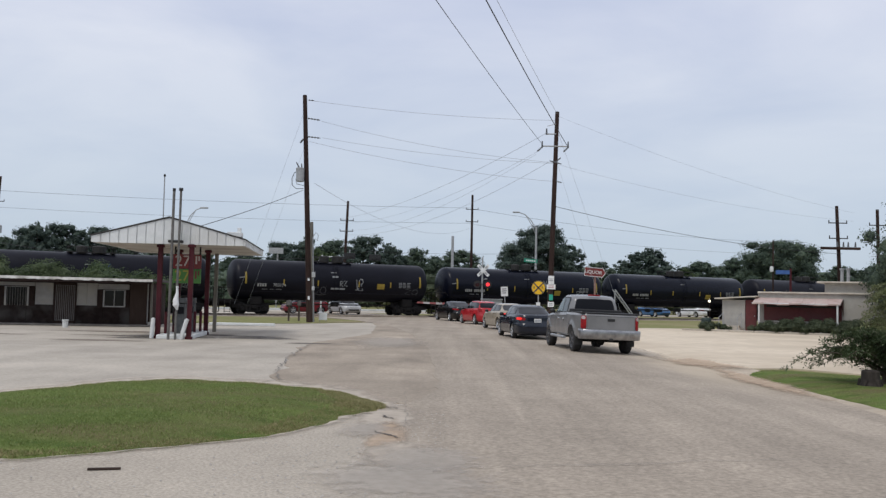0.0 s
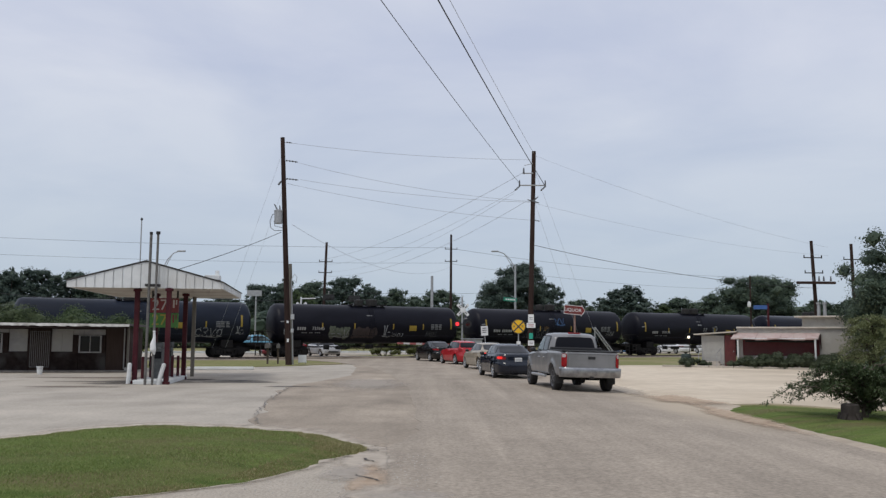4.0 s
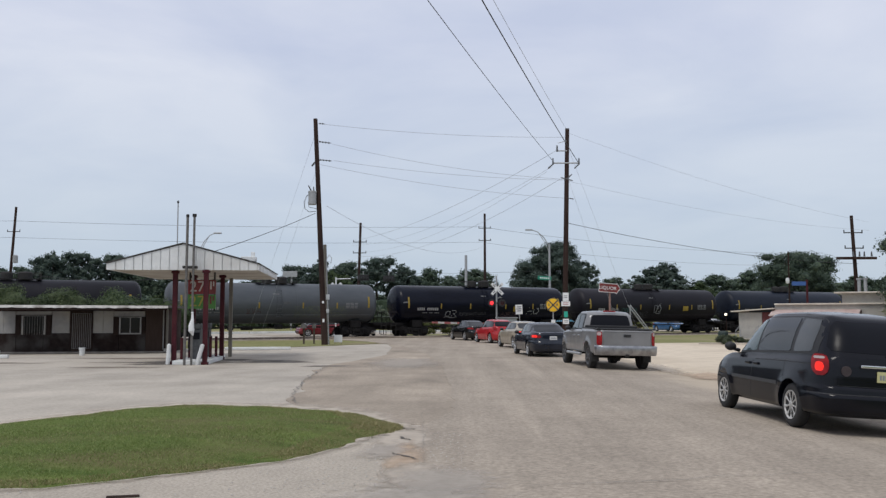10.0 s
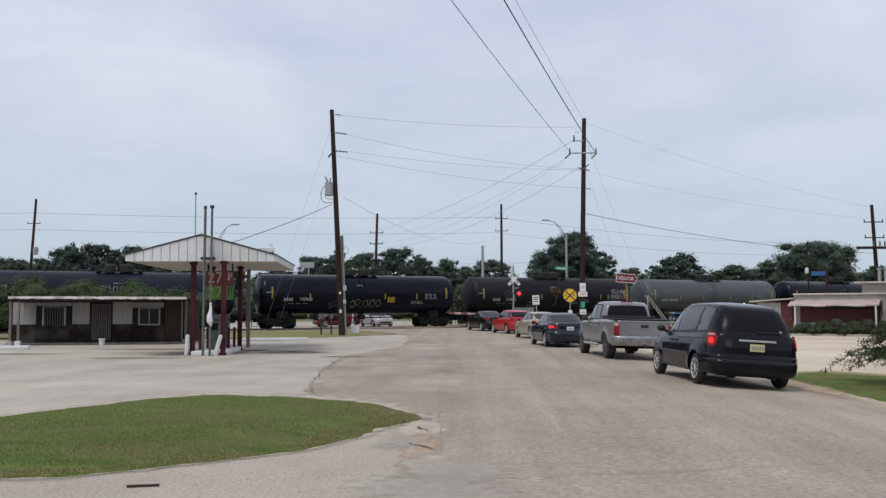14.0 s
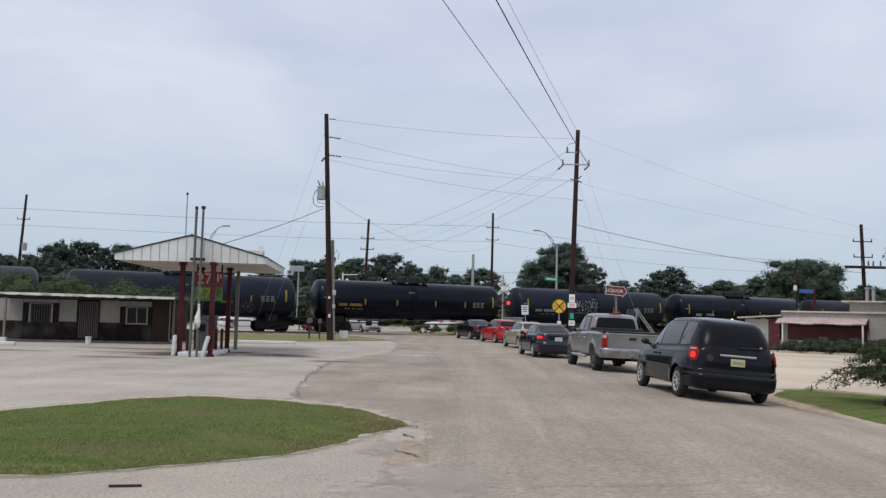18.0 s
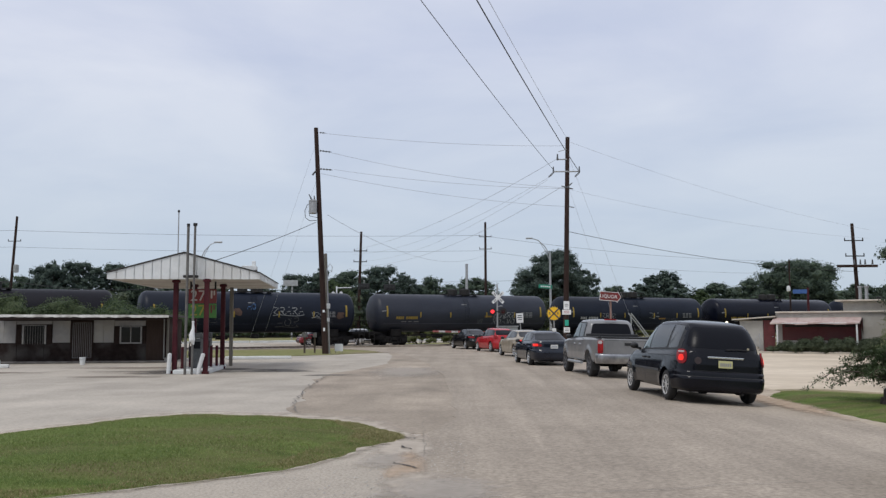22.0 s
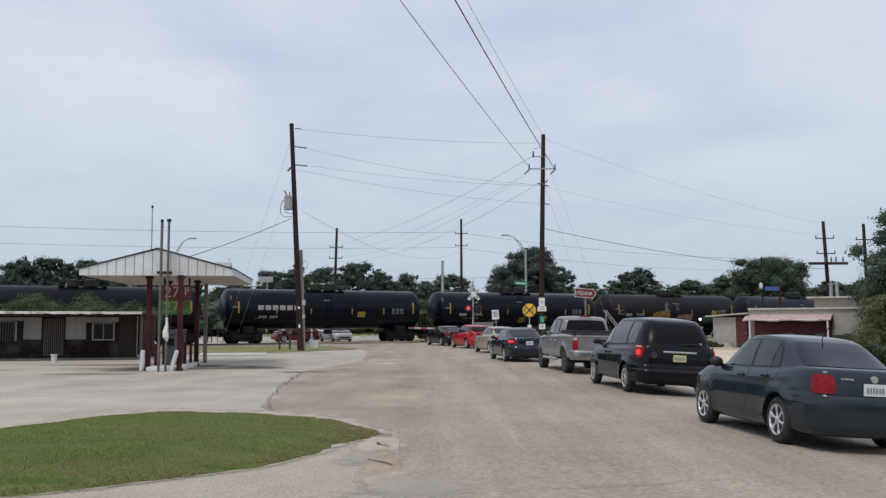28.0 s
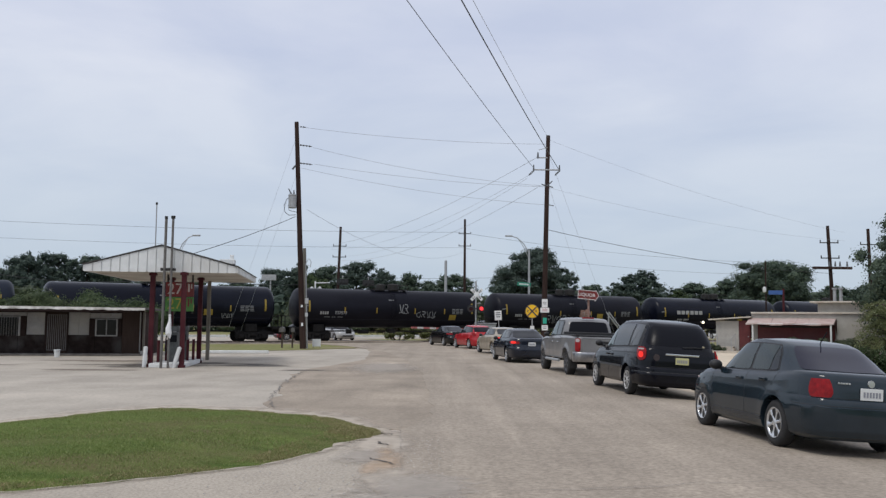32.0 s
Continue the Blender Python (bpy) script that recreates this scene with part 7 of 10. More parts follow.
def build_station():
    m = pose(-10.15, 31.9, 0, 0, 0, 7.3)
    build_canopy()
    th = thing("pump_island", "raised concrete pump island with maroon stub posts", "pump island", m)
    bm = bmesh.new()
    box(bm, (0.30, 2.3, 0.07), (1.25, 4.6, 0.16), bevel=0.03)
    part("kerb", bm, WHITEPAINT, th)
    for x, y in ((-0.2, 1.1), (0.05, 3.2), (0.62, 2.6), (0.72, 3.4), (0.35, 4.4), (-0.1, 2.2)):
        bm = bmesh.new()
        tube(bm, (x, y, 0.1), (x, y, 0.95), 0.055, seg=10)
        part("stub_post", bm, MAROON, th)
    for x, y, lean in ((-0.52, 0.32, 0.02), (0.66, -0.16, 0.10)):
        b = thing("bollard", "white steel bollard, leaning, beside the canopy post", "bollard", m @ pose(x, y, 0), group="bollards at the pumps")
        bm = bmesh.new()
        tube(bm, (-lean, 0, 0), (lean, 0, 0.72), 0.075, seg=14)
        part("tube", bm, WHITEPAINT, b)
        bm = bmesh.new()
        tube(bm, (lean * 0.98, 0, 0.72), (lean, 0, 0.75), 0.06, 0.03, seg=14)
        part("cap", bm, WHITEPAINT, b)
    for x, y in ((0.28, 1.5), (0.3, 3.5)):
        p = thing("fuel_pump", "old grey fuel pump with a white hose, disused", "fuel pump", m @ pose(x, y, 0.15), group="pumps on the island")
        bm = bmesh.new()
        box(bm, (0, 0, 0.55), (0.36, 0.46, 1.1), bevel=0.03)
        part("cabinet", bm, mat("old_pump_enamel", (0.045, 0.05, 0.052), (0.10, 0.105, 0.105), 0.5, scale=4), p)
        bm = bmesh.new()
        box(bm, (0, -0.24, 0.86), (0.28, 0.03, 0.26), bevel=0.01)
        part("display", bm, GLASS, p)
        bm = bmesh.new()
        box(bm, (0, 0, 1.22), (0.40, 0.5, 0.2), bevel=0.03)
        part("header_box", bm, mat("old_pump_enamel", (0.045, 0.05, 0.052)), p)
        bm = bmesh.new()
        path_tube(bm, [(-0.20, -0.1, 1.2), (-0.27, -0.1, 0.9), (-0.29, -0.14, 0.5), (-0.25, -0.2, 0.3), (-0.21, -0.2, 0.55), (-0.20, -0.2, 0.8)], 0.022, 8)
        part("hose", bm, BLACKTRIM, p)
    rg = thing("white_rag", "white rag tied to the vent pipe", "rag", m @ pose(0.42, -0.36, 1.35))
    bm = bmesh.new()
    path_tube(bm, [(0, 0, 0.55), (0.01, -0.02, 0.3), (-0.03, -0.03, 0.05), (-0.02, -0.02, -0.12), (0.03, 0, -0.3)], [0.03, 0.05, 0.10, 0.11, 0.02], 9)
    part("cloth", bm, SIGNWHITE, rg)
    bm = bmesh.new()
    tube(bm, (0, -0.01, 0.50), (0, -0.01, 0.54), 0.05, seg=10)
    part("knot", bm, SIGNWHITE, rg)
    # price board between the posts
    sg = thing("price_sign", "faded red and green fuel price board reading 27", "price sign", m @ pose(0.38, 1.85, 0))
    for z, mt, nm in ((2.86, SIGNRED, "red_panel"), (2.30, mat("sign_leaf_green", (0.05, 0.18, 0.03), (0.09, 0.24, 0.05), 0.5, scale=3), "green_panel")):
        bm = bmesh.new()
        box(bm, (0, 0, z), (1.04, 0.10, 0.54), bevel=0.01)
        pn = part(nm, bm, mt, sg)
        letters("27", 0.58, mat("faded_digits", (0.50, 0.45, 0.42), rough=0.7) if "red" in nm else mat("digit_yellow", (0.36, 0.30, 0.05), rough=0.6), pn, -0.17, -0.06, z, "digits")
        bm = bmesh.new()
        box(bm, (0.34, -0.06, z + 0.06), (0.06, 0.012, 0.30))
        box(bm, (0.44, -0.06, z + 0.12), (0.05, 0.012, 0.18))
        part("worn_digits", bm, mat("faded_digits", (0.50, 0.45, 0.42)) if "red" in nm else SIGNRED, pn)
    for x in (-0.46, 0.46):
        bm = bmesh.new()
        box(bm, (x, 0.08, 2.7), (0.06, 0.06, 1.5))
        part("hanger", bm, DARKMETAL, sg)
    # vent pipes in front of the canopy
    for x, y, h, r, cap in ((0.16, -0.32, 5.30, 0.048, 0.055), (0.40, -0.32, 5.32, 0.042, 0.075)):
        p = thing("vent_pipe", "tall grey tank vent pipe strapped to the canopy", "vent pipe", m @ pose(x, y, 0), group="vent pipes")
        bm = bmesh.new()
        tube(bm, (0, 0, 0), (0.02, 0, h), r, seg=12)
        part("pipe", bm, mat("grimy_grey_pipe", (0.085, 0.08, 0.075), (0.15, 0.145, 0.135), 0.6, scale=5), p)
        bm = bmesh.new()
        tube(bm, (0.02, 0, h), (0.02, 0, h + 0.10), cap, seg=12)
        part("cap", bm, DARKMETAL, p)
        bm = bmesh.new()
        box(bm, (0.0, 0.10, 3.5), (0.26, 0.26, 0.09), bevel=0.01)
        part("bracket", bm, DARKMETAL, p)
    p = thing("antenna_mast", "thin grey antenna mast on the canopy roof", "antenna", m @ pose(-0.40, 0.9, 4.1))
    bm = bmesh.new()
    tube(bm, (0, 0, 0), (0, 0, 1.85), 0.022, seg=8)
    part("pole", bm, GALV, p)
    bm = bmesh.new()
    lathe(bm, [(0.01, 1.84), (0.045, 1.88), (0.045, 1.92), (0.01, 1.96)], 10, "Z")
    part("tip", bm, DARKMETAL, p)
    # bucket and concrete wheel stops
    p = thing("bucket", "white plastic bucket beside the office door", "bucket", pose(-17.15, 39.75, 0))
    bm = bmesh.new()
    lathe(bm, [(0.10, 0.0), (0.13, 0.32), (0.145, 0.32), (0.145, 0.35), (0.125, 0.35), (0.11, 0.05)], 18, "Z")
    part("shell", bm, WHITEPAINT, p)
    bm = bmesh.new()
    path_tube(bm, [(-0.135, 0, 0.32), (-0.11, -0.09, 0.27), (0, -0.135, 0.24), (0.11, -0.09, 0.27), (0.135, 0, 0.32)], 0.006, 6)
    part("handle", bm, GALV, p)
    for x, y, a, ln in ((-10.8, 46.6, 57, 3.4), (-20.3, 36.9, 10, 2.4)):
        bm = bmesh.new()
        box(bm, (0, 0, 0.075), (ln, 0.2, 0.15), bevel=0.03)
        solo("wheel_stop", bm, WHITEPAINT, "white concrete wheel stop lying on the lot", "wheel stop", group="wheel stops", m=pose(x, y, 0, 0, 0, a - 57 + 8 if a == 57 else a))
    bm = bmesh.new()
    box(bm, (0, 0, 0.012), (0.30, 0.026, 0.024), bevel=0.006)
    solo("scrap_bar", bm, mat("rusty_iron", (0.030, 0.020, 0.016), (0.055, 0.034, 0.026), 0.9, scale=8), "short rusty iron bar lying on the driveway", "scrap metal", m=pose(-3.22, 8.46, 0.006, 0, 0, 14))


SCUFFED = mat("scuffed_brown_board", (0.015, 0.010, 0.009), (0.030, 0.022, 0.020), 0.9, scale=4, bump=0.3, spec=0.12, third=(0.060, 0.055, 0.052), third_scale=1.1)
SHUTTER = mat("brown_shutter", (0.022, 0.014, 0.012), (0.034, 0.023, 0.020), 0.85, scale=5, spec=0.15)
GATEGREY = mat("grey_gate_iron", (0.15, 0.145, 0.14), (0.20, 0.195, 0.19), 0.7, scale=6)
TARROOF = mat("tar_roof", (0.06, 0.055, 0.05), (0.10, 0.09, 0.085), 0.9, scale=3)


def build_office():
    """Low brown and white office; local x along its front, -y towards the forecourt."""
    m = pose(-22.9, 41.3, 0, 0, 0, 9.0)
    X0, X1, D = 0.60, 8.72, 4.0
    mid, L = (X0 + X1) / 2, X1 - X0
    th = thing("office_building", "low brown and off-white station office with barred windows", "building", m)
    bm = bmesh.new()
    box(bm, (mid, D / 2 + 0.15, 1.05), (L, D, 2.1))
    part("wall_core", bm, BROWNWALL, th)
    # lower boards, in sheets of uneven height
    edges = [X0 + 0.02, 1.80, 3.02, 4.26, 5.24, 6.46, 7.70]
    for k, (x0, x1) in enumerate(zip(edges, edges[1:])):
        if k == 3:
            continue
        bm = bmesh.new()
        box(bm, ((x0 + x1) / 2, 0.105 + 0.004 * (k % 2), 0.48), (x1 - x0 - 0.012, 0.09, 0.94 + 0.012 * (k % 3)), bevel=0.008)
        part("lower_board", bm, SCUFFED, th, "grimy scuffed dark brown lower boards")
    # stained white sheets above them
    for x0, x1, z0, z1 in ((0.68, 1.74, 0.955, 2.0), (3.39, 4.20, 0.955, 2.0), (5.24, 6.21, 0.955, 2.02), (1.76, 3.37, 1.83, 2.0), (6.22, 7.66, 1.74, 2.0)):
        bm = bmesh.new()
        n = max(1, round((x1 - x0) / 0.55))
        for k in range(n):
            w = (x1 - x0) / n
            box(bm, (x0 + w * (k + 0.5), 0.115 + 0.003 * (k % 2), (z0 + z1) / 2), (w - 0.006, 0.05, z1 - z0), bevel=0.005)
        part("siding_panel", bm, SIDING, th)
    for x0, x1, z0, z1, barred in ((2.03, 3.12, 0.90, 1.80, True), (6.47, 7.50, 0.90, 1.72, False)):
        bm = bmesh.new()
        wd = 0.085 if barred else 0.07
        for a, b in ((x0, x0 + wd), (x1 - wd, x1)) + (() if barred else (((x0 + x1) / 2 - 0.02, (x0 + x1) / 2 + 0.02),)):
            box(bm, ((a + b) / 2, 0.08, (z0 + z1) / 2), (b - a, 0.11, z1 - z0), bevel=0.006)
        for z, h in ((z1 - 0.015, 0.03),) + (() if barred else ((z0 + 0.03, 0.06),)):
            box(bm, ((x0 + x1) / 2, 0.082, z), (x1 - x0 - 2 * wd, 0.10, h))
        fr = part("window_frame", bm, SIDING, th)
        bm = bmesh.new()
        box(bm, ((x0 + x1) / 2, 0.10, (z0 + z1) / 2), (x1 - x0 - 0.1, 0.02, z1 - z0 - 0.03))
        part("pane", bm, WINGLASS, fr)
        if barred:
            for k in range(8):
                x = x0 + 0.14 + (x1 - x0 - 0.28) * k / 7
                bm = bmesh.new()
                tube(bm, (x, 0.03, z0), (x, 0.03, z1), 0.008, seg=6)
                part("window_bar", bm, GATEGREY, fr)
        for a, b in ((x0 - 0.27, x0 - 0.015), (x1 + 0.015, x1 + (0.24 if barred else 0.17))):
            bm = bmesh.new()
            box(bm, ((a + b) / 2, 0.07, (z0 + z1) / 2), (b - a, 0.06, z1 - z0 + 0.03), bevel=0.008)
            for k in range(11):
                box(bm, ((a + b) / 2, 0.035, z0 + 0.06 + (z1 - z0 - 0.12) * k / 10), (b - a - 0.05, 0.02, 0.035))
            part("shutter", bm, SHUTTER, th, "dark brown louvred shutter")
    bm = bmesh.new()
    box(bm, (4.77, 0.10, 1.05), (0.92, 0.06, 1.90))
    part("door", bm, DOORBROWN, th, "brown door behind a grey iron security gate")
    for x in (4.27, 5.22):
        bm = bmesh.new()
        box(bm, (x, 0.08, 1.03), (0.08, 0.12, 2.0), bevel=0.008)
        part("door_post", bm, SHUTTER, th)
    bm = bmesh.new()
    path_tube(bm, [(4.34, 0.02, 0.24), (5.18, 0.02, 0.24), (5.18, 0.02, 1.90), (4.34, 0.02, 1.90), (4.34, 0.02, 0.22)], 0.018, 6)
    gate = part("security_gate", bm, GATEGREY, th, "grey iron security gate")
    for k in range(9):
        x = 4.42 + 0.68 * k / 8
        bm = bmesh.new()
        tube(bm, (x, 0.02, 0.24), (x, 0.02, 1.90), 0.016, seg=6)
        part("bar", bm, GATEGREY, gate)
    bm = bmesh.new()
    box(bm, (8.10, 0.08, 1.04), (0.80, 0.06, 2.03), bevel=0.01)
    part("side_door", bm, DOORBROWN, th)
    # porch posts on concrete feet
    for x, y in ((1.46, -1.42), (1.10, -1.40), (8.72, -0.05)):
        bm = bmesh.new()
        box(bm, (x, y, 1.13), (0.10, 0.10, 2.00), bevel=0.01)
        post = part("porch_post", bm, GREYPOLE, th)
        bm = bmesh.new()
        box(bm, (x, y, 0.11), (0.25, 0.25, 0.22), bevel=0.02)
        part("foot", bm, WHITEPAINT if x == 1.46 else STUCCO, post)
    # torn white roof edge in three lengths, each a little askew
    rng = random.Random(41)
    for x0, x1, dz in ((1.02, 3.70, 0.0), (3.66, 6.30, -0.012), (6.26, 8.99, -0.03)):
        bm = bmesh.new()
        n = 30
        rows = []
        for k in range(n + 1):
            x = x0 + (x1 - x0) * k / n
            torn = 0.05 * max(0.0, noise.noise(Vector((x * 2.6, 0, 3)))) + 0.02 * rng.random()
            rows.append((x, 2.150 + dz + torn - 0.012 * k / n, 2.285 + dz - 0.012 * k / n - 0.02 * max(0.0, noise.noise(Vector((x * 3.1, 5, 1))))))
        ring = [[bm.verts.new((x, y + (0.02 if e else 0.0), (lo, hi)[e])) for x, lo, hi in rows] for y in (-1.555, -1.52) for e in (0, 1)]
        for k in range(n):
            for a, b in ((0, 1), (1, 3), (3, 2), (2, 0)):
                bm.faces.new((ring[a][k], ring[a][k + 1], ring[b][k + 1], ring[b][k]))
        for k in (0, n):
            bm.faces.new((ring[0][k], ring[1][k], ring[3][k], ring[2][k]))
        bmesh.ops.recalc_face_normals(bm, faces=bm.faces[:])
        part("fascia", bm, ROOFEDGE, th, "peeling torn white roof edge")
    # dark strip added to draw the shadow gap below the roof edge
    bm = bmesh.new()
    box(bm, (5.0, -1.49, 2.10), (7.9, 0.04, 0.12))
    part("eaves_board", bm, SHUTTER, th)
    bm = bmesh.new()
    box(bm, (5.0, D / 2 - 0.65, 2.215), (7.94, D + 1.66, 0.10))
    part("roof", bm, TARROOF, th)
    bm = bmesh.new()
    tube(bm, (8.54, 0.0, 0.15), (8.54, 0.0, 2.12), 0.03, seg=8)
    part("downpipe", bm, SIDING, th)
    bm = bmesh.new()
    box(bm, (mid, -0.15, 0.05), (L, 0.9, 0.08), bevel=0.02)
    part("step", bm, mat("grimy_concrete", (0.10, 0.092, 0.085), (0.19, 0.178, 0.165), 0.9, scale=2.5), th, "grimy concrete step")


def build_store():
    """Low stucco store with a red front and a pink awning; local x along the front, -y to the lot."""
    m = pose(17.24, 56.33, 0, 0, 0, -30)
    th = thing("liquor_store", "low grey stucco store with dull red front and faded pink awning", "store", m)
    bm = bmesh.new()
    box(bm, (0.70, 1.5, 0.98), (1.40, 3.0, 1.96), bevel=0.02)
    part("side_wing", bm, STUCCO, th)
    bm = bmesh.new()
    a = [bm.verts.new(v) for v in ((-0.40, -0.35, 1.99), (2.20, -0.35, 2.17), (2.20, 3.2, 2.17), (-0.40, 3.2, 1.99))]
    b = [bm.verts.new(v.co + Vector((0, 0, 0.07))) for v in a]
    bm.faces.new(a[::-1])
    bm.faces.new(b)
    for q in range(4):
        bm.faces.new((a[q], a[(q + 1) % 4], b[(q + 1) % 4], b[q]))
    bmesh.ops.recalc_face_normals(bm, faces=bm.faces[:])
    part("wing_roof", bm, SOFFIT, th)
    bm = bmesh.new()
    box(bm, (6.6, 3.0, 1.20), (8.9, 5.8, 2.40), bevel=0.02)
    part("main_wall", bm, STUCCO, th)
    bm = bmesh.new()
    box(bm, (6.65, 3.0, 2.455), (9.0, 6.1, 0.10), bevel=0.015)
    part("parapet", bm, SOFFIT, th)
    bm = bmesh.new()
    box(bm, (7.17, 2.1, 2.79), (2.5, 3.0, 0.56), bevel=0.02)
    part("upper_storey", bm, STUCCO, th)
    bm = bmesh.new()
    box(bm, (7.02, 2.0, 3.12), (3.0, 3.5, 0.10), bevel=0.02)
    part("upper_roof", bm, SOFFIT, th)
    for x in (6.67, 7.02):
        bm = bmesh.new()
        tube(bm, (x, 2.6, 3.15), (x, 2.6, 3.95), 0.10, 0.10, seg=12)
        tube(bm, (x, 2.6, 3.95), (x, 2.6, 4.05), 0.15, 0.15, seg=12)
        part("vent_pipe", bm, GALV, th)
    bm = bmesh.new()
    box(bm, (4.72, 0.06, 1.24), (4.40, 0.08, 0.98), bevel=0.01)
    part("red_front", bm, REDWALL, th, "dull red boarded shop front")
    # dark strip stands in for the awning's shade on the red front
    bm = bmesh.new()
    box(bm, (4.72, 0.015, 1.62), (4.1, 0.06, 0.12), bevel=0.01)
    part("shadow_board", bm, DARKMETAL, th, "dark strip painting the shade under the awning")
    bm = bmesh.new()
    box(bm, (4.72, 0.05, 0.37), (4.40, 0.08, 0.74), bevel=0.01)
    part("plinth", bm, STUCCO, th)
    bm = bmesh.new()
    box(bm, (1.76, 0.02, 1.00), (0.66, 0.12, 1.94), bevel=0.01)
    door = part("door", bm, REDWALL, th, "dull red entrance door")
    bm = bmesh.new()
    lathe(bm, [(0.012, -0.06), (0.032, -0.05), (0.032, -0.02), (0.012, 0.0)], 10, "Y", Matrix.Translation((1.98, -0.04, 0.98)))
    part("door_knob", bm, GALV, door)
    bm = bmesh.new()
    path_tube(bm, [(2.0, -0.98, 1.78), (6.95, -0.98, 1.78)], 0.025, 8)
    aw = part("awning_frame", bm, WHITEPAINT, th)
    for k in range(7):
        bm = bmesh.new()
        x0, x1 = 2.02 + k * 0.71, 2.02 + (k + 1) * 0.71 - 0.012
        d0, d1 = 0.035 * math.sin(k * 2.1), 0.035 * math.sin(k * 2.1 + 1.3)
        p = [(x0, 0.12, 2.13), (x1, 0.12, 2.13), (x1, -1.0 + 0.5 * d0, 1.80 + d1), (x0, -1.0 - 0.4 * d1, 1.80 + d0)]
        a = [bm.verts.new((x, y, z + 0.006 * (k % 2))) for x, y, z in p]
        b = [bm.verts.new((x, y, z + 0.006 * (k % 2) - (0.03 if y > 0 else 0.08))) for x, y, z in p]
        bm.faces.new(a)
        bm.faces.new(b[::-1])
        for q in range(4):
            bm.faces.new((a[q], b[q], b[(q + 1) % 4], a[(q + 1) % 4]))
        bmesh.ops.recalc_face_normals(bm, faces=bm.faces[:])
        part("awning_panel", bm, AWNING, aw, "faded pink awning sheet")
    bm = bmesh.new()
    bm.faces.new([bm.verts.new(v) for v in ((7.02, 0.10, 2.12), (7.02, -0.98, 1.79), (7.02, -0.90, 1.62), (7.02, 0.10, 1.10))])
    bmesh.ops.solidify(bm, geom=bm.faces[:], thickness=0.04)
    part("awning_cheek", bm, REDWALL, th, "dull red side panel of the awning")
    for x in (2.40, 6.8):
        bm = bmesh.new()
        box(bm, (x, -0.90, 0.89), (0.10, 0.10, 1.78), bevel=0.01)
        part("awning_post", bm, WHITEPAINT, th)
    bm = bmesh.new()
    lathe(bm, [(0.02, -0.09), (0.075, -0.06), (0.085, 0.0), (0.05, 0.06), (0.02, 0.07)], 12, "Y", Matrix.Translation((-0.66, -0.55, 1.84)))
    lamp = part("porch_lamp", bm, LAMPGLOW, th, "lit white flood lamp")
    bm = bmesh.new()
    tube(bm, (-0.66, -0.46, 0.0), (-0.66, -0.46, 1.86), 0.018, seg=8)
    part("lamp_post", bm, POLE, th)
    bm = bmesh.new()
    for k, (w, z) in enumerate(((1.5, 0.06), (1.2, 0.18), (0.9, 0.30))):
        box(bm, (0.75, -1.15 + k * 0.3, z), (w, 0.9 - k * 0.2, 0.12), bevel=0.015)
    part("steps", bm, LOT, th)
    for x in (0.15, 1.25):
        bm = bmesh.new()
        path_tube(bm, [(x, -1.5, 0.1), (x, -1.5, 0.85), (x, -0.35, 1.15), (x, -0.35, 0.2)], 0.02, 6)
        part("step_rail", bm, GALV, th)
    bm = bmesh.new()
    for k in range(7):
        box(bm, (-1.3 + k * 1.45, -1.9 - 0.05 * (k % 2), 0.05), (1.40, 0.16, 0.14), bevel=0.02)
    ob = part("front_kerb", bm, LOT, th, "low broken concrete kerb before the store")
    tagged(ob, kind="stuff")
    bn = thing("barrel", "dark plastic barrel standing beside the store", "barrel", m @ pose(-0.75, -0.95, 0))
    bm = bmesh.new()
    lathe(bm, [(0.28, 0), (0.31, 0.1), (0.31, 0.70), (0.28, 0.80), (0.22, 0.81)], 16, "Z")
    part("drum", bm, mat("dark_green_plastic", (0.02, 0.035, 0.03), (0.03, 0.05, 0.045), 0.6, scale=5), bn)
    sgn = thing("blue_roof_sign", "plain blue sign board on a red post behind the store", "sign", pose(24.1, 66.0, 0))
    bm = bmesh.new()
    box(bm, (0.56, 0, 4.12), (1.02, 0.10, 0.30), bevel=0.01)
    part("board", bm, SIGNBLUE, sgn)
    bm = bmesh.new()
    box(bm, (1.14, 0, 2.2), (0.13, 0.13, 4.4), bevel=0.01)
    part("post", bm, MAROON, sgn)
    lp = thing("yard_lamp", "white globe yard lamp on a thin dark pole", "lamp", pose(23.95, 66, 0))
    bm = bmesh.new()
    tube(bm, (0, 0, 0), (0, 0, 6.5), 0.07, 0.05, seg=8)
    part("pole", bm, POLE, lp)
    bm = bmesh.new()
    lathe(bm, [(0.03, 4.12), (0.12, 4.15), (0.14, 4.32), (0.11, 4.52), (0.03, 4.55)], 12, "Z", Matrix.Translation((-0.14, -0.1, 0)))
    part("globe", bm, WHITEPAINT, lp)


# ---- poles, signals, signs ----


def insulator(bm, p, d, r=0.06, n=4):
    p, d = Vector(p), Vector(d)
    for k in range(n):
        a = p + d * (k / n)
        tube(bm, a, a + d * (0.55 / n), r, r * 0.6, seg=8)
        tube(bm, a + d * (0.5 / n), p + d * ((k + 1) / n), r * 0.35, seg=6)


def utility_pole(base, top, r0, r1, label, material=POLE, group="utility poles"):
    base, top = Vector(base), Vector(top)
    th = thing("utility_pole", label, "utility pole", Matrix.Translation(base), group=group)
    bm = bmesh.new()
    n = 8
    path_tube(bm, [(top - base) * (k / n) for k in range(n + 1)], [r0 + (r1 - r0) * k / n for k in range(n + 1)], 12)
    part("shaft", bm, material, th, smooth=False)
    return th


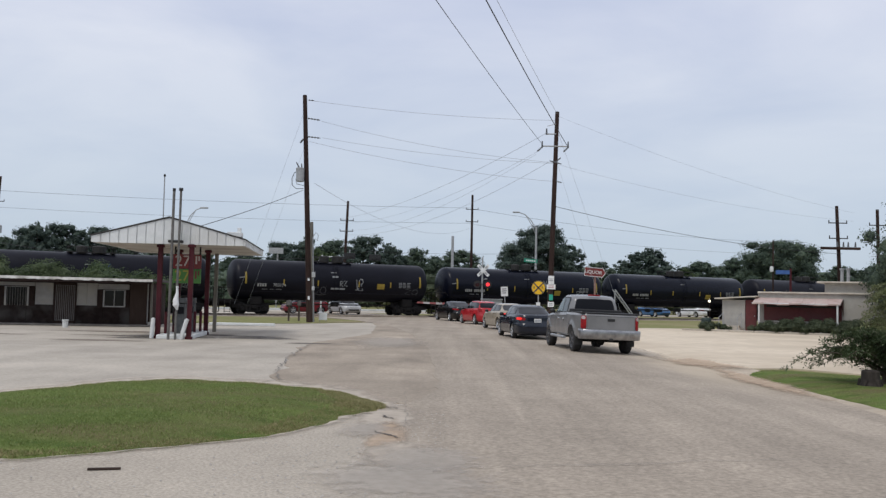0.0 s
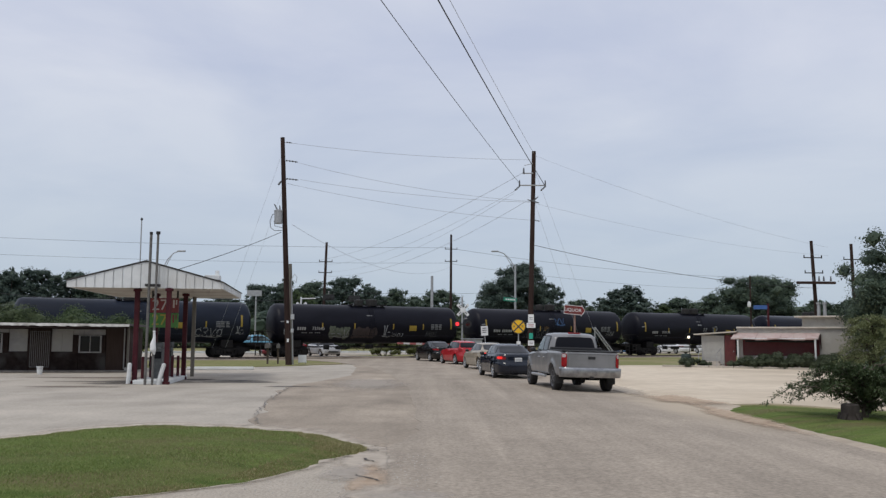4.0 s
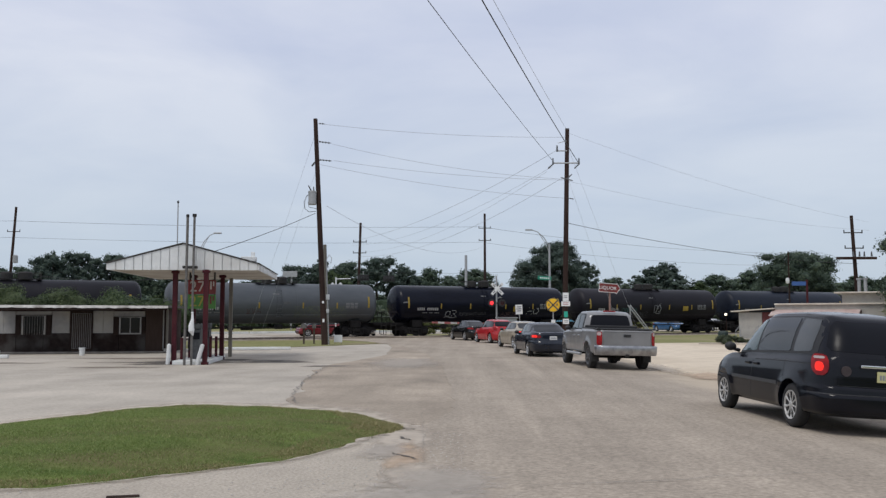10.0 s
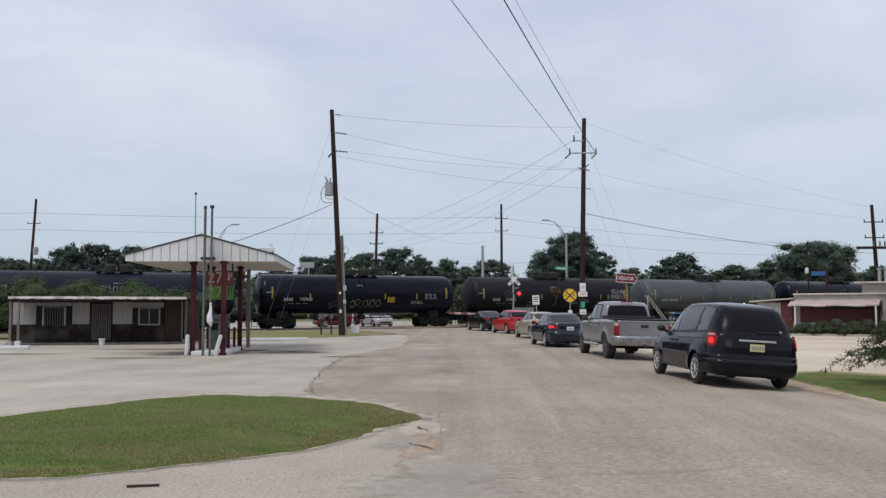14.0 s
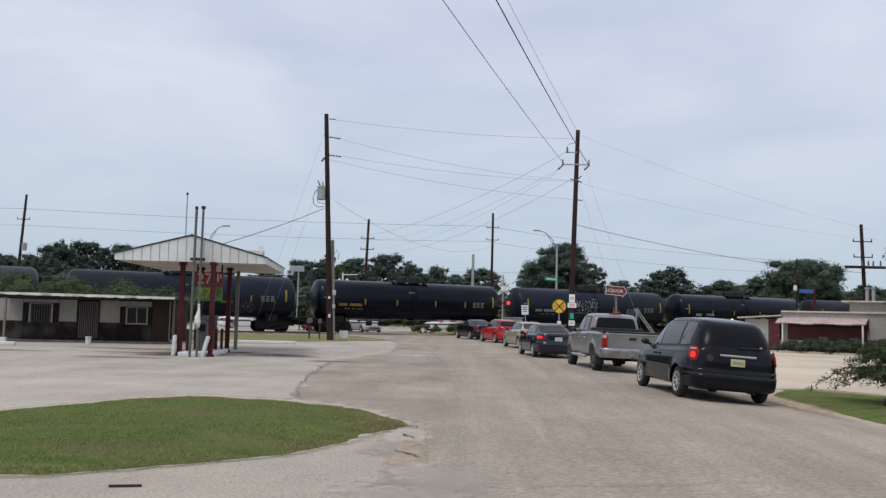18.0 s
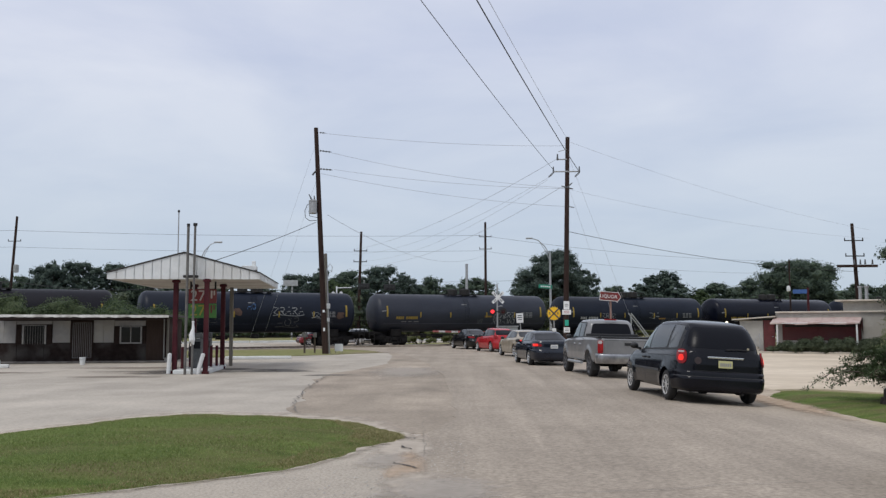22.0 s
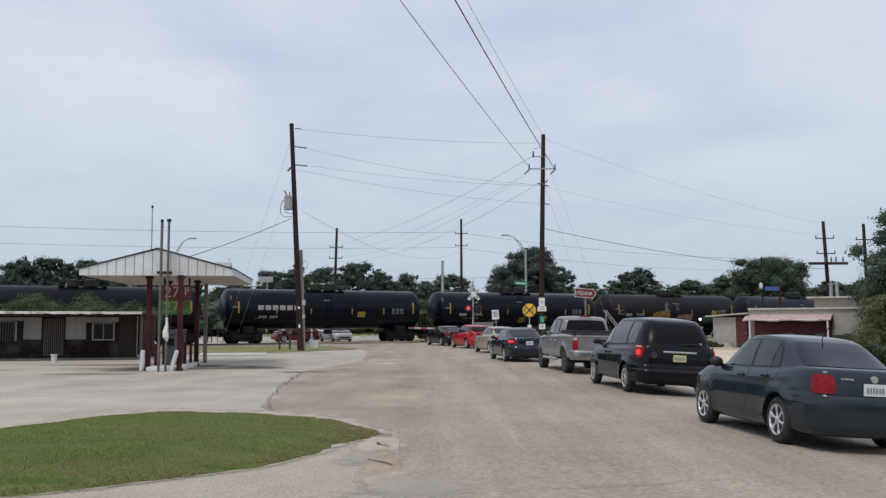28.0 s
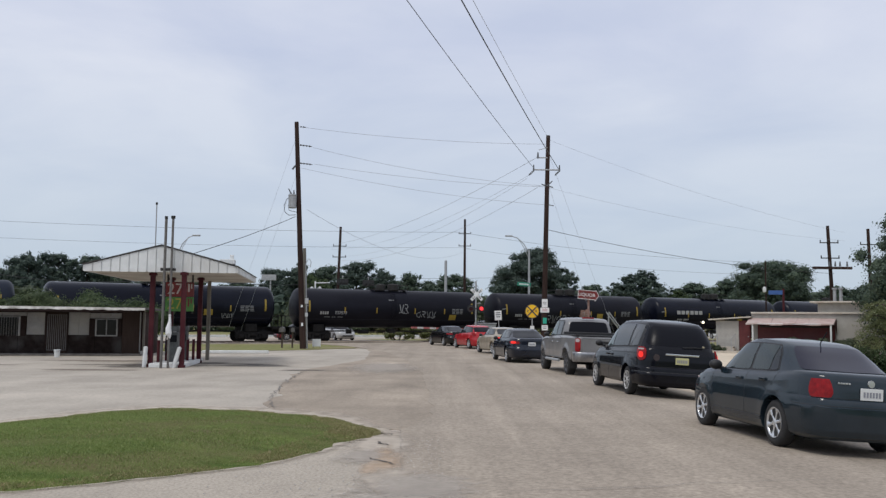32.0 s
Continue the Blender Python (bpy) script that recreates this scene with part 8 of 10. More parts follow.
def build_poles():
    # tall pole with transformer
    b = Vector((-8.56, 54.7, 0))
    th = utility_pole(b, (-9.26, 54.7, 14.1), 0.19, 0.13, "tall dark brown wooden utility pole with a transformer, leaning")
    bm = bmesh.new()
    lathe(bm, [(0.02, -0.42), (0.24, -0.40), (0.25, -0.36), (0.25, 0.34), (0.27, 0.36), (0.27, 0.42), (0.10, 0.48)], 18, "Z", Matrix.Translation((-0.80, -0.25, 9.05)))
    tr = part("transformer", bm, GALV, th, "grey can transformer")
    bm = bmesh.new()
    tube(bm, (-0.86, -0.3, 9.5), (-1.05, -0.3, 9.85), 0.05, 0.03, seg=8)
    tube(bm, (-0.72, -0.2, 9.5), (-0.74, -0.2, 9.78), 0.05, 0.03, seg=8)
    part("bushing", bm, CERAMIC, tr)
    bm = bmesh.new()
    path_tube(bm, [(-0.85, -0.3, 9.3), (-1.15, -0.3, 9.2), (-1.3, -0.3, 8.8), (-1.25, -0.3, 8.4), (-1.0, -0.3, 8.2), (-0.6, -0.1, 8.25)], 0.018, 6)
    path_tube(bm, [(-0.85, -0.3, 9.0), (-1.05, -0.3, 8.8), (-1.0, -0.3, 8.5), (-0.5, -0.1, 8.4)], 0.016, 6)
    part("drop_leads", bm, WIRE, th)
    for p, d, r, n in (((-0.45, 0, 12.65), (0.75, 0, -0.10), 0.06, 4), ((-0.40, 0, 11.5), (0.75, 0, -0.08), 0.06, 4), ((-0.45, 0, 13.8), (0.35, 0, -0.03), 0.05, 2)):
        bm = bmesh.new()
        insulator(bm, p, d, r, n)
        tagged(part("insulator", bm, CERAMIC, th), kind="stuff")
    bm = bmesh.new()
    path_tube(bm, [(-0.9, 0, 11.1), (-0.75, 0, 11.3), (-0.42, 0, 11.5)], 0.06, 8)
    part("fuse_cutout", bm, CERAMIC, th)
    for x, z, h in ((-0.05, 1.5, 0.20), (-0.09, 2.62, 0.14)):
        bm = bmesh.new()
        box(bm, (x, -0.20, z), (0.12, 0.02, h))
        part("pole_tag", bm, SIGNWHITE, th)
    th = utility_pole((-8.50, 55.5, 0), (-8.72, 55.5, 6.25), 0.13, 0.10, "short weathered grey service pole with a conduit", GREYPOLE)
    bm = bmesh.new()
    tube(bm, (0.10, -0.16, 0), (-0.10, -0.16, 5.3), 0.035, seg=8)
    path_tube(bm, [(-0.10, -0.16, 5.3), (0.1, -0.2, 5.6), (0.25, -0.2, 5.4), (0.2, -0.2, 5.1), (0.05, -0.2, 5.2)], 0.02, 6)
    part("conduit", bm, GALV, th)
    for z, w, h in ((2.95, 0.20, 0.32), (2.1, 0.16, 0.24)):
        bm = bmesh.new()
        box(bm, (0.02, -0.22, z), (w, 0.10, h), bevel=0.01)
        part("meter_box", bm, SIGNWHITE, th)
    # pole beside the queue, with cross-arm and small signs
    b = Vector((6.30, 56, 0))
    th = utility_pole(b, (6.62, 56, 13.65), 0.18, 0.13, "tall reddish-brown utility pole with a steel cross-arm and notices")
    for p, q, r in (((-0.58, -0.12, 11.42), (1.0, -0.12, 11.42), 0.045), ((-0.35, -0.12, 12.20), (0.25, -0.12, 12.20), 0.04), ((-0.30, -0.12, 12.7), (0.25, -0.1, 12.85), 0.02)):
        bm = bmesh.new()
        tube(bm, p, q, r, seg=8)
        part("cross_arm", bm, GALV, th)
    for p, d, r in (((-0.62, -0.12, 11.36), (-0.32, 0, -0.30), 0.07), ((1.02, -0.12, 11.36), (-0.30, 0, -0.30), 0.07), ((0.22, -0.1, 9.2), (0.45, 0, -0.08), 0.05)):
        bm = bmesh.new()
        insulator(bm, p, d, r)
        tagged(part("insulator", bm, CERAMIC, th), kind="stuff")
    for p, q, r in (((-0.62, -0.12, 11.36), (-0.62, -0.12, 11.74), 0.06), ((1.02, -0.12, 11.36), (1.02, -0.12, 11.74), 0.06), ((-0.35, -0.12, 12.15), (-0.35, -0.12, 12.55), 0.07), ((0.22, -0.1, 10.4), (-0.13, -0.1, 10.5), 0.05), ((0.22, -0.1, 10.4), (0.57, -0.1, 10.7), 0.05), ((0.22, -0.1, 10.4), (0.62, -0.1, 10.3), 0.05)):
        bm = bmesh.new()
        tube(bm, p, q, r, r * 0.6, seg=8)
        part("post_insulator", bm, CERAMIC, th)
    for z, w, h, mt in ((2.95, 0.36, 0.52, SIGNWHITE), (2.52, 0.55, 0.30, SIGNWHITE), (1.86, 0.24, 0.36, mat("notice_teal", (0.02, 0.34, 0.24), rough=0.5)), (1.42, 0.38, 0.32, SIGNWHITE)):
        bm = bmesh.new()
        box(bm, (0.07, -0.20, z), (w, 0.02, h), bevel=0.004)
        nt = part("notice", bm, mt, th)
        if h > 0.28 and mt is SIGNWHITE:
            bm = bmesh.new()
            for k in range(2):
                box(bm, (0.07, -0.214, z + 0.06 - k * 0.10), (w * 0.6, 0.006, 0.03))
            part("notice_bars", bm, mat("print_red", (0.35, 0.05, 0.05), rough=0.6) if w > 0.5 else INK, nt)
    # distant poles
    for bx, by, tx, tz, arms in ((2.75, 115, 2.75, 15.1, (13.2, 11.6)), (-12.6, 105, -12.25, 12.9, (10.6, 9.3)), (-54.6, 105, -53.8, 15.0, (12.0,)), (32.96, 75, 32.56, 10.15, (8.7, 7.4)), (37.62, 78, 37.42, 10.25, (8.85,))):
        th = utility_pole((bx, by, 0), (tx, by, tz), 0.20 if by > 80 else 0.19, 0.14 if by > 80 else 0.13, "distant dark wooden utility pole with short insulator arms")
        for z in arms:
            bm = bmesh.new()
            ox = (tx - bx) * z / tz
            tube(bm, (ox - 0.75, -0.1, z), (ox + 0.75, -0.1, z), 0.045, seg=6)
            for sg in (-0.75, 0.75):
                tube(bm, (ox + sg, -0.1, z - 0.05), (ox + sg, -0.1, z + 0.24), 0.05, 0.04, seg=6)
            part("arm", bm, DARKMETAL, th)
        if bx < -50:
            bm = bmesh.new()
            lathe(bm, [(0.05, 0), (0.3, 0.05), (0.3, 0.9), (0.1, 1.0)], 12, "Z", Matrix.Translation((1.0, -0.2, 8.2)))
            part("transformer", bm, GALV, th)
    bt = thing("switch_beam", "dark timber beam with insulators between two poles", "beam", pose(31.2, 74.7, 6.55))
    bm = bmesh.new()
    box(bm, (1.55, 0, 0), (3.3, 0.22, 0.22), bevel=0.02)
    part("beam", bm, POLE, bt)
    for x in (1.3, 1.8, 2.2, 2.8):
        bm = bmesh.new()
        tube(bm, (x, 0, 0.14), (x, 0, 0.55), 0.09, 0.05, seg=8)
        part("insulator", bm, CERAMIC, bt)
    # street lamps across the track
    for x, y, h, dx, dz in ((9.65, 100, 9.9, -2.0, 1.6), (-27.0, 90, 8.8, 1.6, 1.5)):
        sl = thing("street_lamp", "tall grey steel street lamp with a curved arm", "street lamp", pose(x, y, 0), group="street lamps")
        bm = bmesh.new()
        tube(bm, (0, 0, 0), (0, 0, h), 0.16, 0.11, seg=10)
        part("mast", bm, GALV, sl)
        bm = bmesh.new()
        path_tube(bm, [(0, 0, h - 0.3), (dx * 0.3, 0, h + dz * 0.45), (dx * 0.65, 0, h + dz * 0.85), (dx, 0, h + dz)], 0.05, 6)
        path_tube(bm, [(0, 0, h - 1.0), (dx * 0.3, 0, h + dz * 0.2), (dx * 0.6, 0, h + dz * 0.8)], 0.035, 6)
        part("arm", bm, GALV, sl)
        bm = bmesh.new()
        box(bm, (dx * 1.15, 0, h + dz), (0.8, 0.3, 0.16), bevel=0.05)
        part("lamp_head", bm, GALV, sl)
        if x > 0:
            bm = bmesh.new()
            box(bm, (-1.0, -0.1, 6.0), (1.5, 0.04, 0.42), bevel=0.01, m=Matrix.Rotation(radians(4), 4, "Y"))
            sgb = part("street_sign", bm, SIGNGREEN, sl, "green street name sign with plain bars")
            bm = bmesh.new()
            for k in range(5):
                box(bm, (-1.45 + k * 0.22, -0.13, 6.0), (0.14, 0.01, 0.16), m=Matrix.Rotation(radians(4), 4, "Y"))
            part("name_bars", bm, SIGNWHITE, sgb)
    bbd = thing("far_sign_board", "plain grey sign board on a post beyond the railway", "sign", pose(-22.6, 115, 0))
    bm = bmesh.new()
    box(bm, (0, 0, 7.3), (1.9, 0.15, 0.75), bevel=0.02)
    part("board", bm, GALV, bbd)
    bm = bmesh.new()
    tube(bm, (0.2, 0.1, 0), (0.2, 0.1, 7.2), 0.1, seg=8)
    part("post", bm, GALV, bbd)
    gp = thing("steel_mast", "plain grey steel signal mast across the track", "mast", pose(0.26, 100, 0))
    bm = bmesh.new()
    tube(bm, (0, 0, 0), (0, 0, 8.6), 0.17, 0.15, seg=10)
    part("shaft", bm, GALV, gp)
    bm = bmesh.new()
    tube(bm, (0, 0, 8.6), (0, 0, 8.66), 0.18, 0.08, seg=10)
    part("cap", bm, GALV, gp)


FLASHERS = []


def crossing_signal(label, m, top, buck, lamps, arm):
    """Mast with crossbuck and a pair of flashers; arm: length of a plain arm at its top."""
    th = thing("crossing_signal", label, "crossing signal", m, group="crossing signals")
    bm = bmesh.new()
    tube(bm, (0, 0, 0), (0, 0, top), 0.065, seg=12)
    part("mast", bm, GALV if not arm else SIGNWHITE, th)
    if arm:
        bm = bmesh.new()
        tube(bm, (0, 0, top - 0.15), (arm, 0, top - 0.12), 0.04, seg=8)
        part("top_arm", bm, SIGNWHITE, th)
    bm = bmesh.new()
    lathe(bm, [(0.26, 0), (0.26, 0.12), (0.10, 0.30), (0.075, 0.6)], 14, "Z")
    part("base", bm, GALV, th)
    bm = bmesh.new()
    lathe(bm, [(0.02, 0.0), (0.12, 0.02), (0.14, 0.07), (0.03, 0.10)], 14, "Z", Matrix.Translation((0.28, -0.05, lamps + 0.38)))
    tube(bm, (0, 0, lamps + 0.38), (0.28, -0.05, lamps + 0.40), 0.02, seg=6)
    part("bell", bm, GALV, th)
    for a in (45, -45):
        bm = bmesh.new()
        q = Matrix.Translation((0.06, -0.10 if a > 0 else -0.13, buck)) @ Matrix.Rotation(radians(a), 4, "Y")
        box(bm, (0, 0, 0), (1.22, 0.02, 0.23), bevel=0.006, m=q)
        bl = part("crossbuck_blade", bm, SIGNWHITE, th)
        bm = bmesh.new()
        for k in (-0.4, -0.28, 0.28, 0.4):
            box(bm, (k, -0.014, 0), (0.07, 0.006, 0.11), m=q)
        tagged(part("letter_bars", bm, INK, bl), kind="stuff")
    bm = bmesh.new()
    tube(bm, (-0.42, -0.08, lamps), (0.50, -0.08, lamps), 0.035, seg=8)
    part("lamp_arm", bm, DARKMETAL, th)
    for x in (-0.38, 0.44):
        bm = bmesh.new()
        lathe(bm, [(0.30, -0.03), (0.30, 0.0), (0.15, 0.0), (0.15, 0.12), (0.05, 0.16)], 20, "Y", Matrix.Translation((x, -0.16, lamps)))
        ds = part("backing_disc", bm, BLACKTRIM, th)
        bm = bmesh.new()
        n = 12
        for k in range(n // 2):
            a, b2 = math.pi * k / (n // 2), math.pi * (k + 1) / (n // 2)
            q = [(x + 0.17 * math.cos(a), -0.19, lamps + 0.17 * math.sin(a)), (x + 0.17 * math.cos(b2), -0.19, lamps + 0.17 * math.sin(b2)), (x + 0.165 * math.cos(b2), -0.42, lamps + 0.15 * math.sin(b2)), (x + 0.165 * math.cos(a), -0.42, lamps + 0.15 * math.sin(a))]
            bm.faces.new([bm.verts.new(v) for v in q])
        part("hood", bm, BLACKTRIM, ds)
        bm = bmesh.new()
        lathe(bm, [(0.145, -0.004), (0.13, -0.02), (0.02, -0.028)], 18, "Y")
        ln = part("lens", bm, LAMPRED, th, "red flasher lens, lit on one face")
        ln.matrix_local = pose(x, -0.235, lamps, 0, 0, 0)
        FLASHERS.append((ln, "L" if x < 0 else "R"))
        bm = bmesh.new()
        lathe(bm, [(0.145, 0.004), (0.13, 0.02), (0.02, 0.028)], 18, "Y")
        bmesh.ops.recalc_face_normals(bm, faces=bm.faces[:])
        part("dark_face", bm, LAMPOFF, ln, "dark red lens face")
    return th


def build_signals():
    """Crossing signals and gate, warning signs, sign boards and letter boxes."""
    crossing_signal("railway crossing signal with crossbuck and flashing red lights", pose(2.57, 70, 0.0), 4.95, 3.9, 2.8, 0)
    crossing_signal("railway crossing signal with crossbuck beyond the track, its lights flashing", pose(-11.2, 77.7, 0.0), 5.19, 4.25, 2.97, 1.3)
    # lowered gate across the lane, striped red and white
    gt = thing("crossing_gate", "lowered crossing gate arm striped in faded red and white", "crossing gate", pose(2.50, 69.45, 0.0))
    bm = bmesh.new()
    box(bm, (0, 0, 0.55), (0.34, 0.34, 1.1), bevel=0.04)
    tube(bm, (0, -0.24, 1.16), (0, 0.24, 1.16), 0.10, seg=12)
    part("mechanism", bm, GALV, gt)
    for k in range(10):
        bm = bmesh.new()
        x0, x1 = -0.1 - k * 0.49, -0.1 - (k + 1) * 0.49 + 0.004
        z = lambda x: 1.16 - 0.024 * x
        h = lambda x: 0.065 + 0.004 * (5.2 + x)
        ring = []
        for x in (x0, x1):
            ring.append([bm.verts.new((x, y, z(x) + e * h(x))) for y, e in ((-0.02, -1), (0.02, -1), (0.02, 1), (-0.02, 1))])
        for q in range(4):
            bm.faces.new((ring[0][q], ring[0][(q + 1) % 4], ring[1][(q + 1) % 4], ring[1][q]))
        bm.faces.new(ring[0])
        bm.faces.new(ring[1][::-1])
        bmesh.ops.recalc_face_normals(bm, faces=bm.faces[:])
        part("stripe", bm, mat("faded_gate_red", (0.26, 0.07, 0.07), (0.34, 0.11, 0.10), 0.5, scale=6) if k % 2 else mat("faded_gate_white", (0.42, 0.40, 0.39), (0.52, 0.50, 0.48), 0.5, scale=6), gt)
    for x in (-1.6, -3.2, -4.7):
        bm = bmesh.new()
        tube(bm, (x, -0.02, 1.27 - 0.024 * x), (x, -0.09, 1.27 - 0.024 * x), 0.05, seg=12)
        part("gate_lamp", bm, LAMPOFF, gt)
    cb = thing("control_cabinet", "grey steel signal control cabinet", "cabinet", pose(3.4, 71.2, 0, 0, 0, 12))
    bm = bmesh.new()
    box(bm, (0, 0, 0.85), (1.5, 0.8, 1.5), bevel=0.03)
    part("body", bm, GALV, cb)
    bm = bmesh.new()
    box(bm, (0, 0, 1.64), (1.64, 0.94, 0.08), bevel=0.02)
    part("lid", bm, GALV, cb)
    # round yellow advance warning sign
    th = thing("crossing_warning_sign", "round yellow railway crossing warning sign lettered R R", "road sign", pose(5.80, 58, 0))
    bm = bmesh.new()
    tube(bm, (0, 0.03, 0), (0, 0.03, 2.6), 0.035, seg=8)
    part("post", bm, GALV, th)
    bm = bmesh.new()
    lathe(bm, [(0.455, -0.012), (0.46, 0.0), (0.455, 0.012)], 36, "Y", Matrix.Translation((0, 0, 2.47)))
    ds = part("disc", bm, SIGNYELLOW, th)
    bm = bmesh.new()
    lathe(bm, [(0.455, -0.016), (0.455, -0.013)], 36, "Y", Matrix.Translation((0, 0, 2.47)))
    part("rim_line", bm, INK, ds)
    bm = bmesh.new()
    lathe(bm, [(0.42, -0.020), (0.42, -0.017)], 36, "Y", Matrix.Translation((0, 0, 2.47)))
    part("face", bm, SIGNYELLOW, ds)
    for a in (45, -45):
        bm = bmesh.new()
        box(bm, (0, 0, 0), (0.84, 0.006, 0.085), m=Matrix.Translation((0, -0.025, 2.47)) @ Matrix.Rotation(radians(a), 4, "Y"))
        part("cross_bar", bm, INK, ds)
    for x in (-0.27, 0.27):
        letters("R", 0.26, INK, ds, x, -0.026, 2.47, "letter", 0.003)
    bm = bmesh.new()
    box(bm, (0.0, -0.02, 1.35), (0.26, 0.02, 0.34), bevel=0.004)
    part("small_plate", bm, SIGNWHITE, th)
    th = thing("small_road_sign", "small white rectangular road sign, tilted", "road sign", pose(3.95, 62, 0, 0, -3))
    bm = bmesh.new()
    tube(bm, (0.04, 0.03, 0), (0, 0.03, 2.55), 0.03, seg=8)
    part("post", bm, GALV, th)
    bm = bmesh.new()
    box(bm, (0, 0, 2.22), (0.48, 0.02, 0.66), bevel=0.006)
    bd = part("board", bm, SIGNWHITE, th)
    bm = bmesh.new()
    for k, w in enumerate((0.3, 0.34, 0.26)):
        box(bm, (0, -0.014, 2.40 - k * 0.14), (w, 0.006, 0.06))
    part("text_bars", bm, INK, bd)
    # traffic signals hung on a span wire beyond the crossing
    for x, y, z, a in ((-11.88, 104.73, 6.365, 0), (-8.80, 104.05, 6.21, 0)):
        ts = thing("traffic_signal", "dark horizontal traffic signal hanging from a span wire", "traffic signal", pose(x, y, z, 0, 0, a), group="traffic signals on the span wire")
        bm = bmesh.new()
        box(bm, (0, 0.05, 0), (1.34, 0.02, 0.72), bevel=0.008)
        part("backplate", bm, BLACKTRIM, ts)
        bm = bmesh.new()
        box(bm, (0, 0.16, 0), (1.05, 0.20, 0.36), bevel=0.03)
        part("housing", bm, BLACKTRIM, ts)
        for k in (-0.35, 0, 0.35):
            bm = bmesh.new()
            lathe(bm, [(0.155, -0.16), (0.16, 0.04), (0.13, 0.05), (0.12, 0.01)], 14, "Y", Matrix.Translation((k, 0, 0)))
            part("visor", bm, BLACKTRIM, ts)
        bm = bmesh.new()
        tube(bm, (0, 0.1, 0.18), (0, 0.1, 0.62), 0.04, seg=8)
        part("hanger", bm, GALV, ts)
        bm = bmesh.new()
        box(bm, (0, 0.1, 0.66), (0.16, 0.12, 0.14), bevel=0.02)
        part("clamp", bm, GALV, ts)
    # shop sign
    th = thing("liquor_sign", "weathered red arrow sign on a post lettered LIQUOR", "sign", pose(9.75, 60, 0, 0, 0, 0))
    bm = bmesh.new()
    tube(bm, (0.06, 0.08, 0), (0.06, 0.08, 3.5), 0.07, seg=10)
    part("post", bm, mat("rusty_pole", (0.22, 0.13, 0.11), (0.30, 0.19, 0.16), 0.8, scale=6), th)
    bm = bmesh.new()
    tilt = Matrix.Translation((0, 0, 3.62)) @ Matrix.Rotation(radians(5), 4, "Y")
    prof = [(-0.66, -0.28), (0.50, -0.28), (0.50, -0.36), (0.74, 0.02), (0.50, 0.38), (0.50, 0.30), (-0.66, 0.30)]
    a = [bm.verts.new(tilt @ Vector((x, -0.07, z))) for x, z in prof]
    b = [bm.verts.new(tilt @ Vector((x, 0.07, z))) for x, z in prof]
    bm.faces.new(a)
    bm.faces.new(b[::-1])
    for k in range(len(prof)):
        bm.faces.new((a[k], b[k], b[(k + 1) % len(prof)], a[(k + 1) % len(prof)]))
    bmesh.ops.recalc_face_normals(bm, faces=bm.faces[:])
    bd = part("board", bm, SIGNRED, th)
    tx = letters("LIQUOR", 0.30, SIGNWHITE, bd, -0.08, -0.09, 3.62, sx=1.05)
    tx.matrix_local = Matrix.Translation((-0.08, -0.085, 3.625)) @ Matrix.Rotation(radians(5), 4, "Y") @ Matrix.Diagonal((1.05, 1, 1, 1))
    bm = bmesh.new()
    path_tube(bm, [tilt @ Vector((x, -0.08, z)) for x, z in prof + prof[:1]], 0.018, 6)
    part("sign_border", bm, SIGNWHITE, bd)
    # letter boxes and utility box on the verge
    for k, (x, y) in enumerate(((-10.15, 56.4), (-9.55, 56.7))):
        mb = thing("mailbox", "dull grey letter box on a brown wooden post", "mailbox", pose(x, y, 0, 0, 0, 8 * k), group="mailboxes on the verge")
        bm = bmesh.new()
        box(bm, (0, 0, 0.5), (0.11, 0.11, 1.0), bevel=0.01)
        part("post", bm, BARK, mb)
        bm = bmesh.new()
        w = 0.30 if k == 0 else 0.22
        n = 8
        prof = [(-w / 2, 1.0), (w / 2, 1.0)] + [(w / 2 * math.cos(math.pi * j / n), 1.18 + w / 2 * math.sin(math.pi * j / n)) for j in range(n + 1)]
        a = [bm.verts.new((x2, -0.28, z2)) for x2, z2 in prof]
        b = [bm.verts.new((x2, 0.28, z2)) for x2, z2 in prof]
        bm.faces.new(a)
        bm.faces.new(b[::-1])
        for j in range(len(prof)):
            bm.faces.new((a[j], b[j], b[(j + 1) % len(prof)], a[(j + 1) % len(prof)]))
        bmesh.ops.recalc_face_normals(bm, faces=bm.faces[:])
        part("box", bm, mat("dull_mailbox_steel", (0.085, 0.080, 0.075), (0.13, 0.125, 0.12), 0.6, scale=6), mb)
    ub = thing("white_yard_sign", "small blank white board standing in the grass", "sign", pose(-7.9, 55.9, 0))
    bm = bmesh.new()
    box(bm, (0, 0, 0.36), (0.52, 0.03, 0.46), bevel=0.005)
    part("board", bm, SIGNWHITE, ub)
    bm = bmesh.new()
    for x in (-0.2, 0.2):
        box(bm, (x, 0.02, 0.2), (0.03, 0.02, 0.4))
    part("stake", bm, GREYPOLE, ub)
    # leaning ladder-like struts at the lot's far edge
    st = thing("loading_ramp", "pale steel ramp frame leaning near the track", "ramp", pose(14.6, 76.0, 0, 0, 0, 10))
    bm = bmesh.new()
    for y in (-0.3, 0.3):
        tube(bm, (-0.6, y, 2.7), (1.5, y, 0.0), 0.05, seg=6)
    for k in range(6):
        f = (k + 0.5) / 6
        tube(bm, (-0.6 + 2.1 * f, -0.3, 2.7 * (1 - f)), (-0.6 + 2.1 * f, 0.3, 2.7 * (1 - f)), 0.03, seg=6)
    part("frame", bm, GALV, st)
    bm = bmesh.new()
    tube(bm, (-0.5, 0, 2.6), (-0.5, 0, 0), 0.05, seg=6)
    part("prop", bm, GALV, st)
